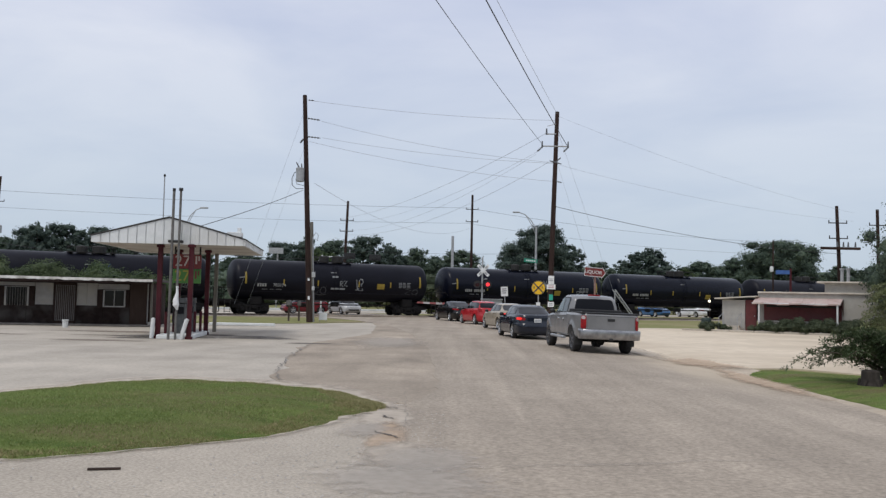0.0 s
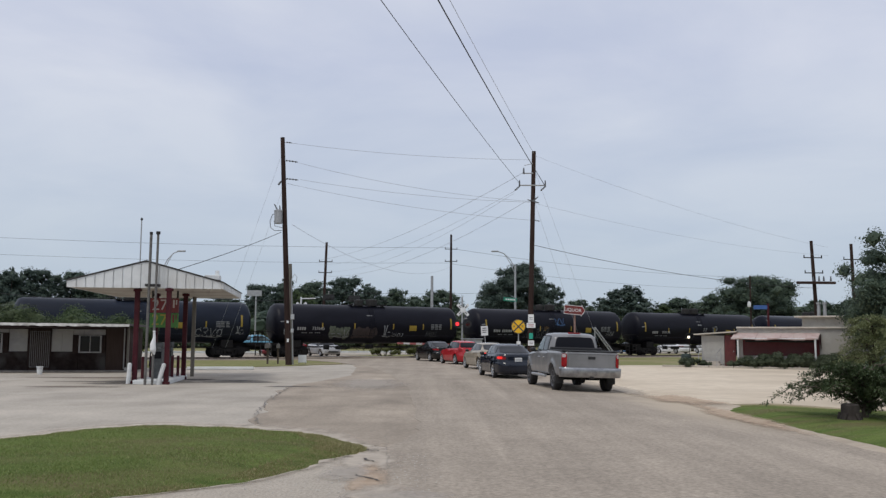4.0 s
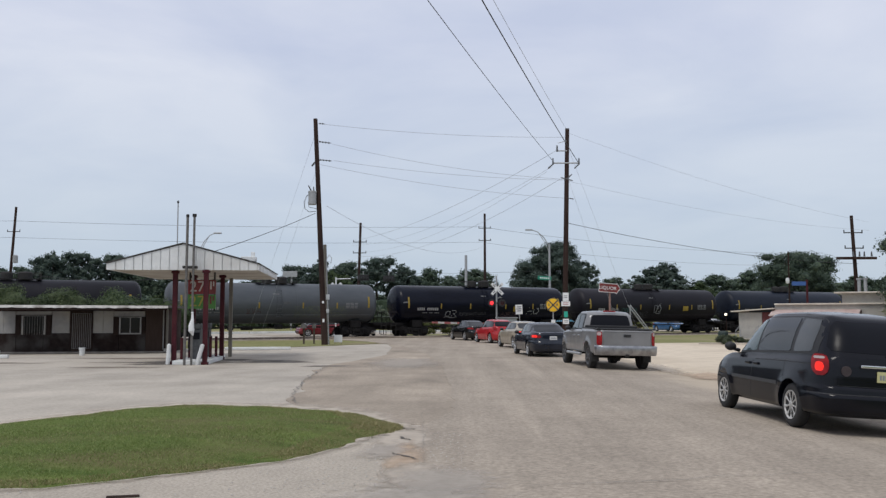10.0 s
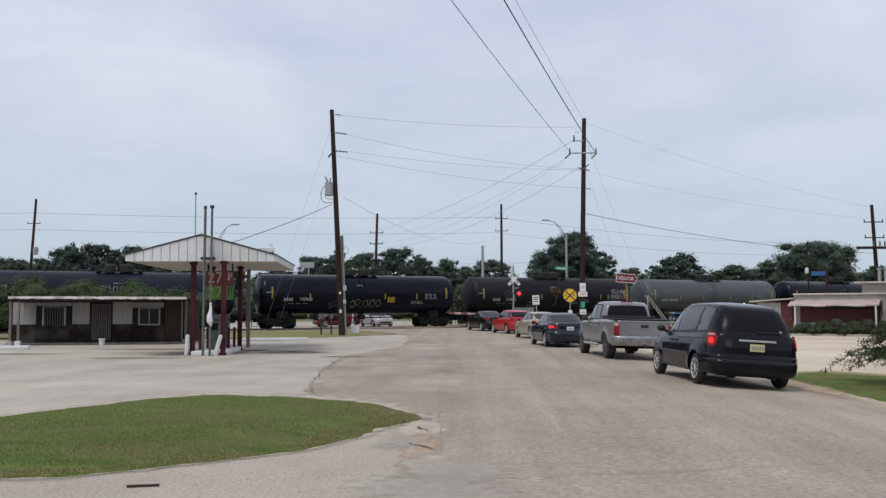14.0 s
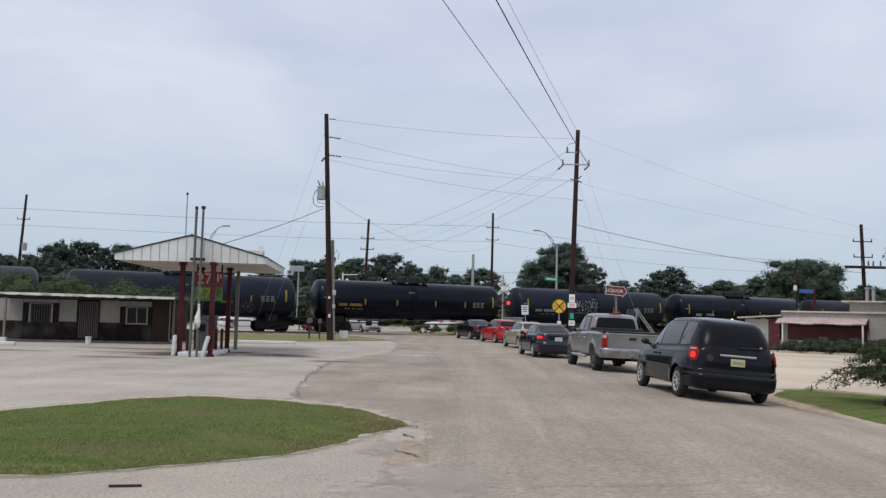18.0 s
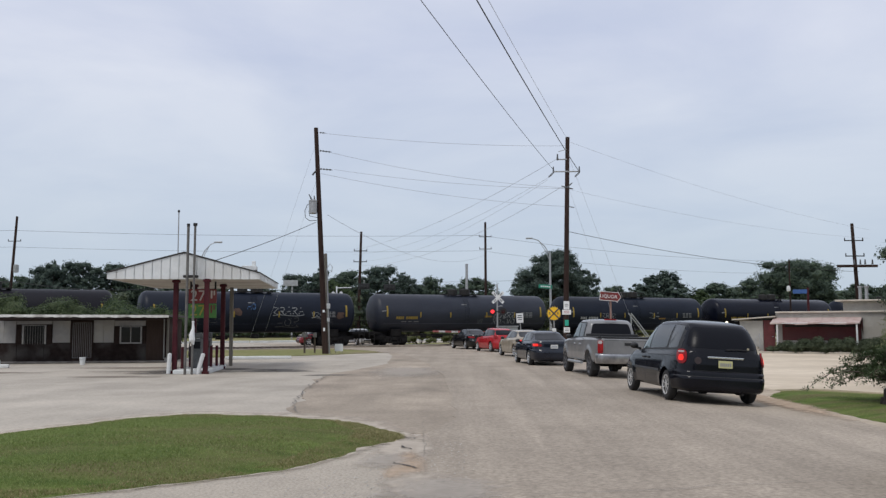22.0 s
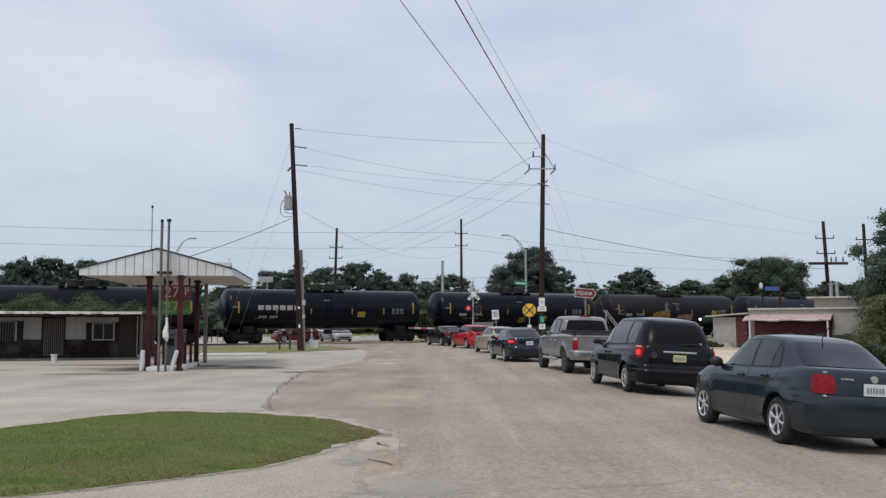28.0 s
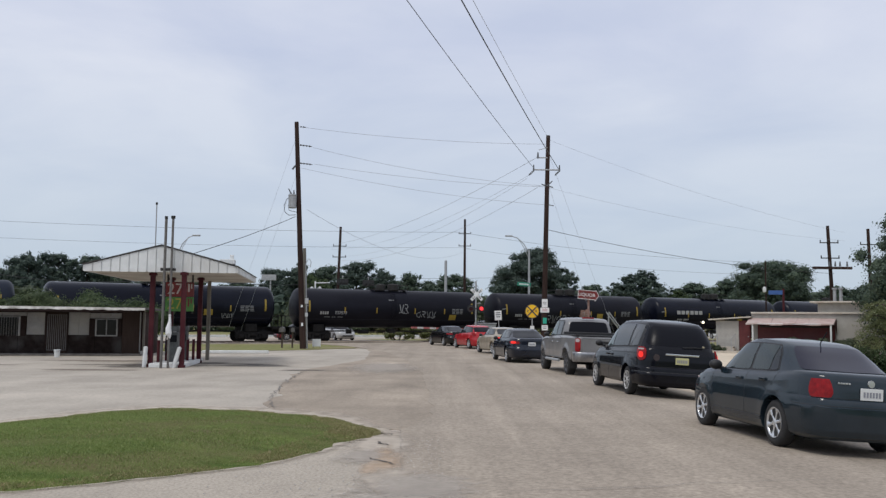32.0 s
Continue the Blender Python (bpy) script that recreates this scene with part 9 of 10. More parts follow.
    # blue collection bin by the cedar
    bb = thing("blue_bin", "blue steel collection bin with a white label", "bin", pose(15.0, 28.2, 0, 0, 0, -20))
    bm = bmesh.new()
    prof = [(-0.56, 0.78), (0.56, 0.78), (0.56, 1.12), (0.34, 1.40), (-0.34, 1.40), (-0.56, 1.12)]
    a = [bm.verts.new((x2, -0.5, z2)) for x2, z2 in prof]
    b = [bm.verts.new((x2, 0.5, z2)) for x2, z2 in prof]
    bm.faces.new(a)
    bm.faces.new(b[::-1])
    for j in range(6):
        bm.faces.new((a[j], b[j], b[(j + 1) % 6], a[(j + 1) % 6]))
    bmesh.ops.recalc_face_normals(bm, faces=bm.faces[:])
    bmesh.ops.bevel(bm, geom=bm.edges[:], offset=0.03, segments=2, affect="EDGES")
    part("hood", bm, BLUEBIN, bb)
    bm = bmesh.new()
    box(bm, (0, 0, 0.42), (1.08, 0.98, 0.76), bevel=0.02)
    part("body", bm, mat("grimy_blue_green_steel", (0.018, 0.040, 0.055), (0.030, 0.055, 0.070), 0.6, scale=3), bb)
    bm = bmesh.new()
    box(bm, (-0.30, -0.51, 0.80), (0.34, 0.02, 0.10), bevel=0.004)
    part("label", bm, SIGNWHITE, bb)
    bm = bmesh.new()
    for x in (-0.45, 0.45):
        for y in (-0.4, 0.4):
            box(bm, (x, y, 0.03), (0.1, 0.1, 0.06))
    part("feet", bm, DARKMETAL, bb)
    # cut stump under the cedar
    ty = thing("stump", "short dark cut tree stump in the grass", "stump", pose(8.84, 18.75, 0.08))
    bm = bmesh.new()
    lathe(bm, [(0.23, -0.05), (0.19, 0.06), (0.18, 0.27), (0.15, 0.30), (0.02, 0.27)], 14, "Z")
    part("wood", bm, STUMPWOOD, ty)
    for k in range(5):
        bm = bmesh.new()
        a = k * 1.256
        tube(bm, (0.18 * math.cos(a), 0.18 * math.sin(a), 0.1), (0.24 * math.cos(a), 0.24 * math.sin(a), -0.03), 0.06, 0.03, seg=7)
        part("root", bm, STUMPWOOD, ty)


# ---- overhead wires ----


def wire(a, b, sag, r=0.012, material=WIRE, label="thin dark overhead power line"):
    a, b = Vector(a), Vector(b)
    cu = bpy.data.curves.new("power_line", "CURVE")
    cu.dimensions, cu.bevel_depth, cu.bevel_resolution = "3D", r, 1
    sp = cu.splines.new("POLY")
    n = 24
    sp.points.add(n)
    for k in range(n + 1):
        f = k / n
        p = a.lerp(b, f) - Vector((0, 0, sag * 4 * f * (1 - f)))
        sp.points[k].co = (*p, 1)
    cu.materials.append(material)
    return tagged(new("power_line", cu), label, "power line", group="overhead wires")


def build_wires():
    # lines along the road, from the pole beside the queue back over the road
    wire((5.72, 55.9, 11.5), (-9.3, -12, 11.4), 0.5, 0.013)
    wire((7.25, 55.9, 11.5), (-7.65, -12, 11.4), 0.5, 0.022)
    wire((6.60, 55.9, 13.5), (-8.5, -12, 13.4), 0.45, 0.010, WIREFAR)
    # spans between the two near poles
    far = WIREFAR
    wire((-9.1, 54.7, 13.8), (6.55, 56, 13.1), 0.25, 0.010, far)
    wire((-8.2, 54.7, 12.5), (6.45, 56, 10.4), 0.35, 0.010, far)
    wire((-8.1, 54.7, 11.45), (6.45, 56, 10.35), 0.25, 0.010, far)
    wire((-8.9, 54.7, 11.2), (6.40, 56, 9.2), 0.3, 0.010, far)
    # service drops to the canopy and guys
    wire((-9.2, 54.7, 8.15), (-11.3, 38.2, 4.4), 0.10, 0.016)
    wire((-9.2, 54.7, 13.3), (-14.6, 60.5, 1.0), 0.05, 0.006, far, "steel guy wire with guards")
    wire((-9.1, 54.7, 11.1), (-13.6, 60.0, 1.0), 0.05, 0.006, far, "steel guy wire with guards")
    wire((6.6, 56, 12.6), (12.0, 61, 0.3), 0.05, 0.006, far, "steel guy wire with guards")
    wire((6.5, 56, 10.9), (10.6, 60, 0.3), 0.05, 0.006, far, "steel guy wire with guards")
    # lines that cross to the poles beyond the track
    wire((6.0, 56, 12.3), (-13.0, 105, 10.8), 0.9, 0.012, far)
    wire((5.6, 56, 11.2), (-13.3, 105, 10.2), 1.2, 0.008, far)
    wire((5.3, 56, 10.9), (-13.0, 105, 9.4), 1.4, 0.008, far)
    wire((6.1, 56, 10.4), (-12.6, 105, 8.9), 1.4, 0.011, far)
    wire((-8.5, 54.7, 8.6), (2.7, 115, 10.9), 1.8, 0.011, far)
    # trackside lines, pole to pole
    for z0, r in ((13.3, 0.016), (11.3, 0.014)):
        wire((-54.0, 105, z0), (2.75, 115, z0 + 0.1), 0.35, r, WIRE)
        wire((2.75, 115, z0), (60, 150, z0 - 1.0), 1.0, r, WIRE)
        wire((-54.0, 105, z0), (-120, 92, z0 + 0.3), 0.6, r, WIRE)
    wire((-54.0, 105, 7.2), (-27, 90, 6.0), 0.8, 0.03, WIRE, "thick sagging telephone cable")
    wire((-54.0, 105, 7.2), (-110, 95, 7.6), 0.8, 0.03, WIRE, "thick sagging telephone cable")
    wire((-27, 90, 6.0), (-12.4, 105, 6.3), 0.5, 0.03, WIRE, "thick sagging telephone cable")
    wire((-12.6, 105, 7.05), (9.65, 100, 6.9), 0.236, 0.014, WIRE, "span wire carrying the traffic signals")
    wire((6.6, 56, 7.6), (33.0, 75, 6.1), 0.5, 0.016, WIRE)
    wire((6.6, 56, 13.4), (34.0, 75, 9.6), 0.5, 0.006, far)
    wire((6.6, 56, 10.3), (34.0, 75, 8.9), 0.5, 0.006, far)


build_station()
build_office()
build_store()
build_poles()
build_signals()
build_wires()

# ---- trees, shrubs, grass ----


def ico(level=1):
    """Points and triangles of a unit ball."""
    bm = bmesh.new()
    bmesh.ops.create_icosphere(bm, subdivisions=level, radius=1.0)
    vs, fs = np.array([tuple(v.co) for v in bm.verts]), np.array([[v.index for v in f.verts] for f in bm.faces])
    bm.free()
    return vs, fs


def leaf_cloud(rng, centres, cover, size, flat=0.55, squash=0.78, core=0.74):
    """Foliage in clumps (x, y, z, radius): a dark lumpy heart in each, and many small leaves round it; cover: how thickly they lie."""
    gen = np.random.default_rng(rng.randrange(10 ** 6))
    ps, qs, hearts, tris = [], [], [], []
    unit, faces = ico(2)
    for cx, cy, cz, r in centres:
        m = max(6, int(cover * 9.0 * r * r / (size * size)))
        v = gen.normal(size=(m, 3))
        v /= np.linalg.norm(v, axis=1)[:, None]
        lump = lambda w: 1 + 0.20 * np.sin(w[:, :1] * 5 + cx * 3) * np.cos(w[:, 1:2] * 4 + cy * 3) + 0.14 * np.sin(w[:, 2:] * 7 + cz * 3)
        d = r * gen.uniform(0.55, 1.06, (m, 1)) ** 0.45 * lump(v)
        ps.append(np.array((cx, cy, cz)) + v * d * np.array((1, 1, squash)))
        qs.append(v + gen.uniform(-0.7, 0.7, (m, 3)) + np.array((0, 0, 0.35)))
        if core:
            tris.append(faces + sum(len(q) for q in hearts))
            hearts.append(np.array((cx, cy, cz)) + unit * r * core * lump(unit) * np.array((1, 1, squash)))
    p, q = np.concatenate(ps), np.concatenate(qs)
    q /= np.linalg.norm(q, axis=1)[:, None]
    u = np.cross(q, gen.normal(size=q.shape))
    u /= np.linalg.norm(u, axis=1)[:, None]
    w = np.cross(q, u)
    s = size * gen.uniform(0.6, 1.35, (len(p), 1))
    vs = np.stack([p - u * s, p - w * s * flat, p + u * s, p + w * s * flat], 1).reshape(-1, 3)
    polys = np.arange(len(vs)).reshape(-1, 4).tolist()
    if core:
        polys += (np.concatenate(tris) + len(vs)).tolist()
        vs = np.concatenate([vs] + hearts)
    me = bpy.data.meshes.new("crown")
    me.from_pydata(vs.tolist(), [], polys)
    return me


def lobe_cloud(rng, lobes, per, size, squash=0.85):
    """A crown of lobes (x, y, z, radius), each broken into uneven clumps with gaps between them: a small dark heart in a cloud of leaves."""
    gen = np.random.default_rng(rng.randrange(10 ** 6))
    unit, faces = ico(1)
    ps, qs, hearts, tris, done = [], [], [], [], 0
    for cx, cy, cz, r in lobes:
        for k in range(5):
            a, out = k * 1.257 + rng.uniform(-0.5, 0.5), r * rng.uniform(0.45, 0.85)
            at = np.array((cx + math.cos(a) * out, cy + math.sin(a) * out, cz + r * squash * rng.uniform(-0.60, 0.65)))
            rr = r * rng.uniform(0.40, 0.62)
            wave = gen.uniform(0, 6.28, 3)
            lump = lambda w: 1 + 0.22 * np.sin(w[:, :1] * 4 + wave[0]) + 0.16 * np.sin(w[:, 1:2] * 6 + wave[1]) + 0.14 * np.sin(w[:, 2:] * 5 + wave[2])
            m = int(per * 12.6 * rr * rr / (1.1 * size * size))
            v = gen.normal(size=(m, 3))
            v /= np.linalg.norm(v, axis=1)[:, None]
            d = rr * lump(v) * (0.55 + 0.60 * gen.uniform(0, 1, (m, 1)) ** 0.8)
            flat = np.array((1, 1, squash))
            ps.append(at + v * d * flat)
            qs.append(v + gen.uniform(-0.7, 0.7, (m, 3)) + np.array((0, 0, 0.4)))
            tris.append(faces + done)
            done += len(unit)
            hearts.append(at + unit * rr * 0.66 * lump(unit) * flat)
    p, q = np.concatenate(ps), np.concatenate(qs)
    q /= np.linalg.norm(q, axis=1)[:, None]
    u = np.cross(q, gen.normal(size=q.shape))
    u /= np.linalg.norm(u, axis=1)[:, None]
    w = np.cross(q, u)
    s = size * gen.uniform(0.6, 1.35, (len(p), 1))
    vs = np.stack([p - u * s, p - w * s * 0.55, p + u * s, p + w * s * 0.55], 1).reshape(-1, 3)
    polys = np.arange(len(vs)).reshape(-1, 4).tolist() + (np.concatenate(tris) + len(vs)).tolist()
    me = bpy.data.meshes.new("crown")
    me.from_pydata(np.concatenate([vs] + hearts).tolist(), [], polys)
    return me


# tiers of lobes: height in the crown, distance from the trunk and radius as shares of the width, and their number
CROWNS = {
    "pine": ((0.08, 0.36, 0.14, 6), (0.24, 0.30, 0.15, 6), (0.40, 0.31, 0.14, 6), (0.56, 0.23, 0.15, 6), (0.72, 0.17, 0.13, 5), (0.86, 0.09, 0.11, 3), (0.97, 0.02, 0.08, 1), (0.35, 0.10, 0.16, 3)),
    "umbrella": ((0.15, 0.22, 0.15, 4), (0.36, 0.32, 0.16, 6), (0.58, 0.29, 0.18, 6), (0.80, 0.17, 0.18, 4), (0.96, 0.05, 0.14, 2), (0.5, 0.08, 0.18, 2)),
    "round": ((0.10, 0.28, 0.17, 6), (0.32, 0.33, 0.17, 7), (0.54, 0.30, 0.18, 6), (0.76, 0.20, 0.18, 5), (0.94, 0.06, 0.16, 2), (0.45, 0.10, 0.20, 3)),
}


def build_tree(seed, h, w, kind, label, material, per=0.5, size=0.14, trunk=0.35, low=0.38, name="tree", squash=0.8):
    """A tapered trunk with limbs, and a crown of lobes at the limbs' ends."""
    rng = random.Random(seed)
    th = thing(name, label, "tree", group="trees behind the railway")
    bm = bmesh.new()
    pts = [Vector((0, 0, -0.1))]
    for k in range(1, 7):
        pts.append(Vector((rng.uniform(-0.015, 0.015) * h * k / 3, rng.uniform(-0.015, 0.015) * h * k / 3, h * 0.88 * k / 6)))
    path_tube(bm, pts, [trunk * (1 - k / 6.8) for k in range(7)], 8)
    lobes = []
    for t, (e, out, rad, n) in enumerate(CROWNS[kind]):
        for k in range(n):
            a = t * 1.1 + 2 * math.pi * k / n + rng.uniform(-0.4, 0.4)
            r = rad * w * rng.uniform(0.75, 1.2)
            reach = out * w * rng.uniform(0.72, 1.12)
            z = min(h - r * squash, h * (low + (1 - low) * (e + rng.uniform(-0.06, 0.06))))
            base = pts[0].lerp(pts[-1], min(0.97, z / h * 0.92))
            tip = Vector((base.x + math.cos(a) * reach, base.y + math.sin(a) * reach, z))
            base.z = z - 0.25 * reach
            tube(bm, base, tip, trunk * 0.26 * (1.15 - z / h), trunk * 0.07, seg=5, caps=False)
            lobes.append((tip.x, tip.y, tip.z, r))
            if kind == "pine" and e < 0.6 and rng.random() < 0.55:
                lobes.append((base.x + math.cos(a) * (reach + r * 1.15), base.y + math.sin(a) * (reach + r * 1.15), z + r * rng.uniform(-0.1, 0.35), r * 0.45))
    part("trunk", bm, BARK, th)
    me = lobe_cloud(rng, lobes, per, size, squash)
    me.materials.append(material)
    cr = new("crown", me)
    cr.parent = th
    return th


def build_shrub(seed, w, h, label, material, per, size, name="shrub", category="shrub"):
    rng = random.Random(seed)
    th = thing(name, label, category, group="shrubs")
    bm = bmesh.new()
    cents = []
    for k in range(int(7 + w * 2)):
        x = rng.uniform(-w / 2, w / 2)
        z = h * rng.uniform(0.35, 0.85) * (1 - 0.35 * abs(2 * x / w))
        y = rng.uniform(-0.3, 0.3) * min(w, 2.0)
        tube(bm, (x * 0.4, y * 0.4, -0.05), (x, y, z), 0.05, 0.015, seg=5, caps=False)
        cents.append((x, y, z, rng.uniform(0.22, 0.36) * h * 0.8 + 0.1))
    tagged(part("stem", bm, BARK, th), kind="stuff")
    me = leaf_cloud(rng, cents, per, size)
    me.materials.append(material)
    cr = new("foliage", me)
    cr.parent = th
    return th


def build_feathery(name, label, m, seed, height, reach, count, z_low, droop, material, side=1.0, twigs=14):
    """A shrub of long feathery sprays on thin branches."""
    rng = random.Random(seed)
    th = thing(name, label, "shrub", m)
    bm = bmesh.new()
    path_tube(bm, [(0, 0, -0.1), (0.05, 0, height * 0.3), (0.1, 0.03, height * 0.65), (0.06, 0, height)], [0.085, 0.07, 0.04, 0.012], 8)
    vs, fs = [], []
    for k in range(count):
        f0 = (k + 0.5) / count
        z0 = z_low + (height - z_low) * f0
        a = k * 2.399 + rng.uniform(-0.4, 0.4)
        ln = reach * (1.0 - 0.62 * f0) * rng.uniform(0.6, 1.05)
        ln *= 1.25 if math.cos(a) < -0.2 else side
        o, d = Vector((0.06, 0, z0)), Vector((math.cos(a), math.sin(a), 0))
        pts = [o]
        for s in range(1, 9):
            f = s / 8
            pts.append(o + d * ln * f + Vector((rng.uniform(-0.03, 0.03), rng.uniform(-0.03, 0.03), ln * (0.28 * math.sin(f * 2.4) - droop * f * f) + rng.uniform(-0.03, 0.03))))
        path_tube(bm, pts, [0.02 * (1.05 - j / 8) + 0.002 for j in range(9)], 5)
        for j in range(1, 9):
            p, q0 = pts[j - 1], pts[j]
            for q in range(twigs):
                g = p.lerp(q0, rng.random())
                sd = Vector((-d.y, d.x, 0)) * rng.choice((-1, 1))
                v = (d * rng.uniform(0.3, 1.0) + sd * rng.uniform(0.3, 1.0) + Vector((0, 0, rng.uniform(-0.4, 0.35)))).normalized()
                tw = rng.uniform(0.14, 0.34) * (1.2 - 0.5 * j / 8)
                for leaf in range(7):
                    h0 = g + v * tw * leaf / 7
                    lv = (v * 0.7 + Vector((rng.uniform(-1, 1), rng.uniform(-1, 1), rng.uniform(-0.8, 0.8)))).normalized() * rng.uniform(0.05, 0.10)
                    wv = lv.cross(Vector((0.3, 0.2, 1))).normalized() * 0.016
                    i = len(vs)
                    vs += [h0, h0 + lv * 0.5 - wv, h0 + lv, h0 + lv * 0.5 + wv]
                    fs.append((i, i + 1, i + 2, i + 3))
    tagged(part("branches", bm, BARK, th), kind="stuff")
    me = bpy.data.meshes.new("foliage")
    me.from_pydata([tuple(v) for v in vs], [], fs)
    me.materials.append(material)
    ob = new("foliage", me)
    ob.parent = th


def build_cedar():
    build_feathery("cedar", "low sprawling young cedar with feathery drooping sprays on the verge", pose(9.35, 19.2, 0.06), 77, 0.98, 1.85, 48, 0.06, 0.12, CEDAR, 1.15, 7)
    build_feathery("willow_shrub", "tall wispy pale green shrub behind the cedar", pose(11.75, 23.6, 0.0), 78, 2.3, 1.15, 46, 0.30, 0.30, WISPY, 1.0, 6)


def place(src, rows):
    """Copies of a tree: x, y, turn, scale."""
    for k, (x, y, a, s) in enumerate(rows):
        m = pose(x, y, 0, 0, 0, a)
        t = src if k == 0 else copy_thing(src, m)
        t.matrix_basis = m @ Matrix.Diagonal((s, s, s, 1))


def stand(src, h, w, rows):
    """Copies of a tree of height h and width w: x, y, height, width of each."""
    for k, (x, y, hh, ww) in enumerate(rows):
        m = pose(x, y, 0, 0, 0, (k * 97) % 360)
        t = src if k == 0 else copy_thing(src, m)
        t.matrix_basis = m @ Matrix.Diagonal((ww / w, ww / w, hh / h, 1))


def build_vegetation():
    t = build_tree(1, 12.6, 13.6, "pine", "large dark spreading pine behind the railway", PINE, 0.40, 0.125, 0.45, 0.36)
    stand(t, 12.6, 13.6, [(13.2, 130, 12.7, 14.2)])
    t = build_tree(2, 11, 9.5, "pine", "dark green pine behind the railway", PINE, 0.24, 0.16, 0.35, 0.38)
    stand(t, 11, 9.5, [(33.2, 150, 10.9, 12.4), (-22.9, 140, 10.8, 8.4), (-65.4, 140, 12.4, 8.6), (-9.9, 145, 10.5, 7.4)])
    t = build_tree(4, 12, 8, "umbrella", "tall pine with a rounded crown behind the railway", PINE, 0.24, 0.16, 0.35, 0.46)
    stand(t, 12, 8, [(-63.0, 145, 12.4, 8.8), (-13.7, 140, 11.1, 8.6), (-60.0, 150, 12.5, 8.6), (-28.4, 150, 10.5, 6.6), (-71.6, 150, 12.0, 7.6)])
    t = build_tree(3, 10.5, 8.0, "round", "rounded dark oak behind the railway", OAK, 0.24, 0.16, 0.35, 0.38)
    stand(t, 10.5, 8.0, [(1.6, 150, 9.8, 9.6), (-19.4, 145, 10.8, 8.4), (45.4, 160, 9.3, 9.8), (-75.4, 150, 10.5, 6.6), (-57.0, 150, 11.1, 7.6), (-53.3, 150, 10.5, 7.4), (-48.5, 150, 10.2, 8.0), (-81.3, 150, 10.6, 7.2), (71.7, 150, 8.9, 9.4), (79.1, 150, 9.9, 11)])
    t = build_tree(8, 10.5, 8.0, "umbrella", "dark green broadleaf tree behind the railway", OAK, 0.24, 0.16, 0.35, 0.38)
    stand(t, 10.5, 8.0, [(-5.9, 150, 10, 7.2), (-2.6, 155, 8.9, 6.4), (28.1, 165, 9.0, 7.4), (47.9, 150, 9.5, 7.4), (65.7, 150, 8.5, 8.2), (-84.5, 160, 10.8, 7), (-43.2, 150, 10, 8.4), (-90, 150, 10.8, 9), (89, 150, 9.6, 11), (-36.0, 155, 9.4, 8.0)])
    t = build_tree(5, 11.2, 10.5, "round", "broad grey-green oak beyond the store", OAK, 0.42, 0.12, 0.5, 0.30)
    stand(t, 11.2, 10.5, [(48.6, 130, 11.4, 13.4)])
    t = build_tree(6, 7.5, 6, "round", "light green young tree behind the railway", BRIGHTLEAF, 0.40, 0.12, 0.25, 0.3)
    stand(t, 7.5, 6, [(-18.1, 125, 8.2, 5.4), (39.2, 150, 7.4, 7.5)])
    # thicket behind the far street
    t = build_shrub(15, 8.0, 5.0, "dense dark green thicket behind the railway", SCRUBDARK, 0.17, 0.17)
    place(t, [tuple(on_track(-98 + 6.6 * k, 29 + 2 * (k % 2)).xy) + (28 + 180 * (k % 2), 0.92 + 0.09 * ((k * 5) % 4)) for k in range(27) if not 11 < k < 15])
    near = build_tree(7, 8.2, 9.2, "round", "dense dark tree beside the store", OAK, 0.38, 0.078, 0.24, 0.20)
    place(near, [(26.8, 48.2, 0, 0.93), (31.8, 46.2, 120, 1.10), (35.5, 52.5, 60, 1.0)])
    # hedge behind the office
    sh = build_shrub(11, 3.6, 4.1, "overgrown leafy shrub behind the office", HEDGE, 0.55, 0.06)
    place(sh, [(-25.5, 49.5, 0, 0.93), (-22.8, 50.5, 40, 0.88), (-28.8, 49.0, 200, 1.08), (-32.5, 50, 90, 1.1)])
    sh2 = build_shrub(12, 3.2, 3.7, "leafy green shrub behind the office", BRIGHTLEAF, 0.55, 0.06)
    place(sh2, [(-17.9, 51.5, 0, 0.95), (-20.0, 51.0, 100, 1.1), (-24.2, 51.5, 30, 1.0)])
    # shrubs along the store front
    s3 = build_shrub(13, 2.6, 1.0, "low unkempt dark shrub along the store front", SCRUBDARK, 0.75, 0.04)
    place(s3, [(19.2 + 0.72 * k, 53.6 - 0.42 * k, -30 + 180 * (k % 2), 0.74 + 0.06 * ((k * 7) % 5) + 0.02 * k) for k in range(8)] + [(16.0, 55.4, 60, 0.62), (16.6, 55.0, 160, 0.55)])
    # scrub between the track and the far street
    s4 = build_shrub(14, 4.0, 1.3, "pale scrub behind the railway", FIELDSCRUB, 0.5, 0.07)
    place(s4, [tuple(on_track(s, o).xy) + (a, sc) for s, o, a, sc in ((-1, 7, 0, 0.7), (3, 7.5, 60, 0.9), (7, 7, 120, 0.8), (40, 28, 0, 1.6), (-40, 30, 50, 1.6), (-20, 29, 90, 1.4), (10, 30, 130, 1.5), (60, 30, 20, 1.8), (25, 29, 10, 1.6))])
    build_cedar()


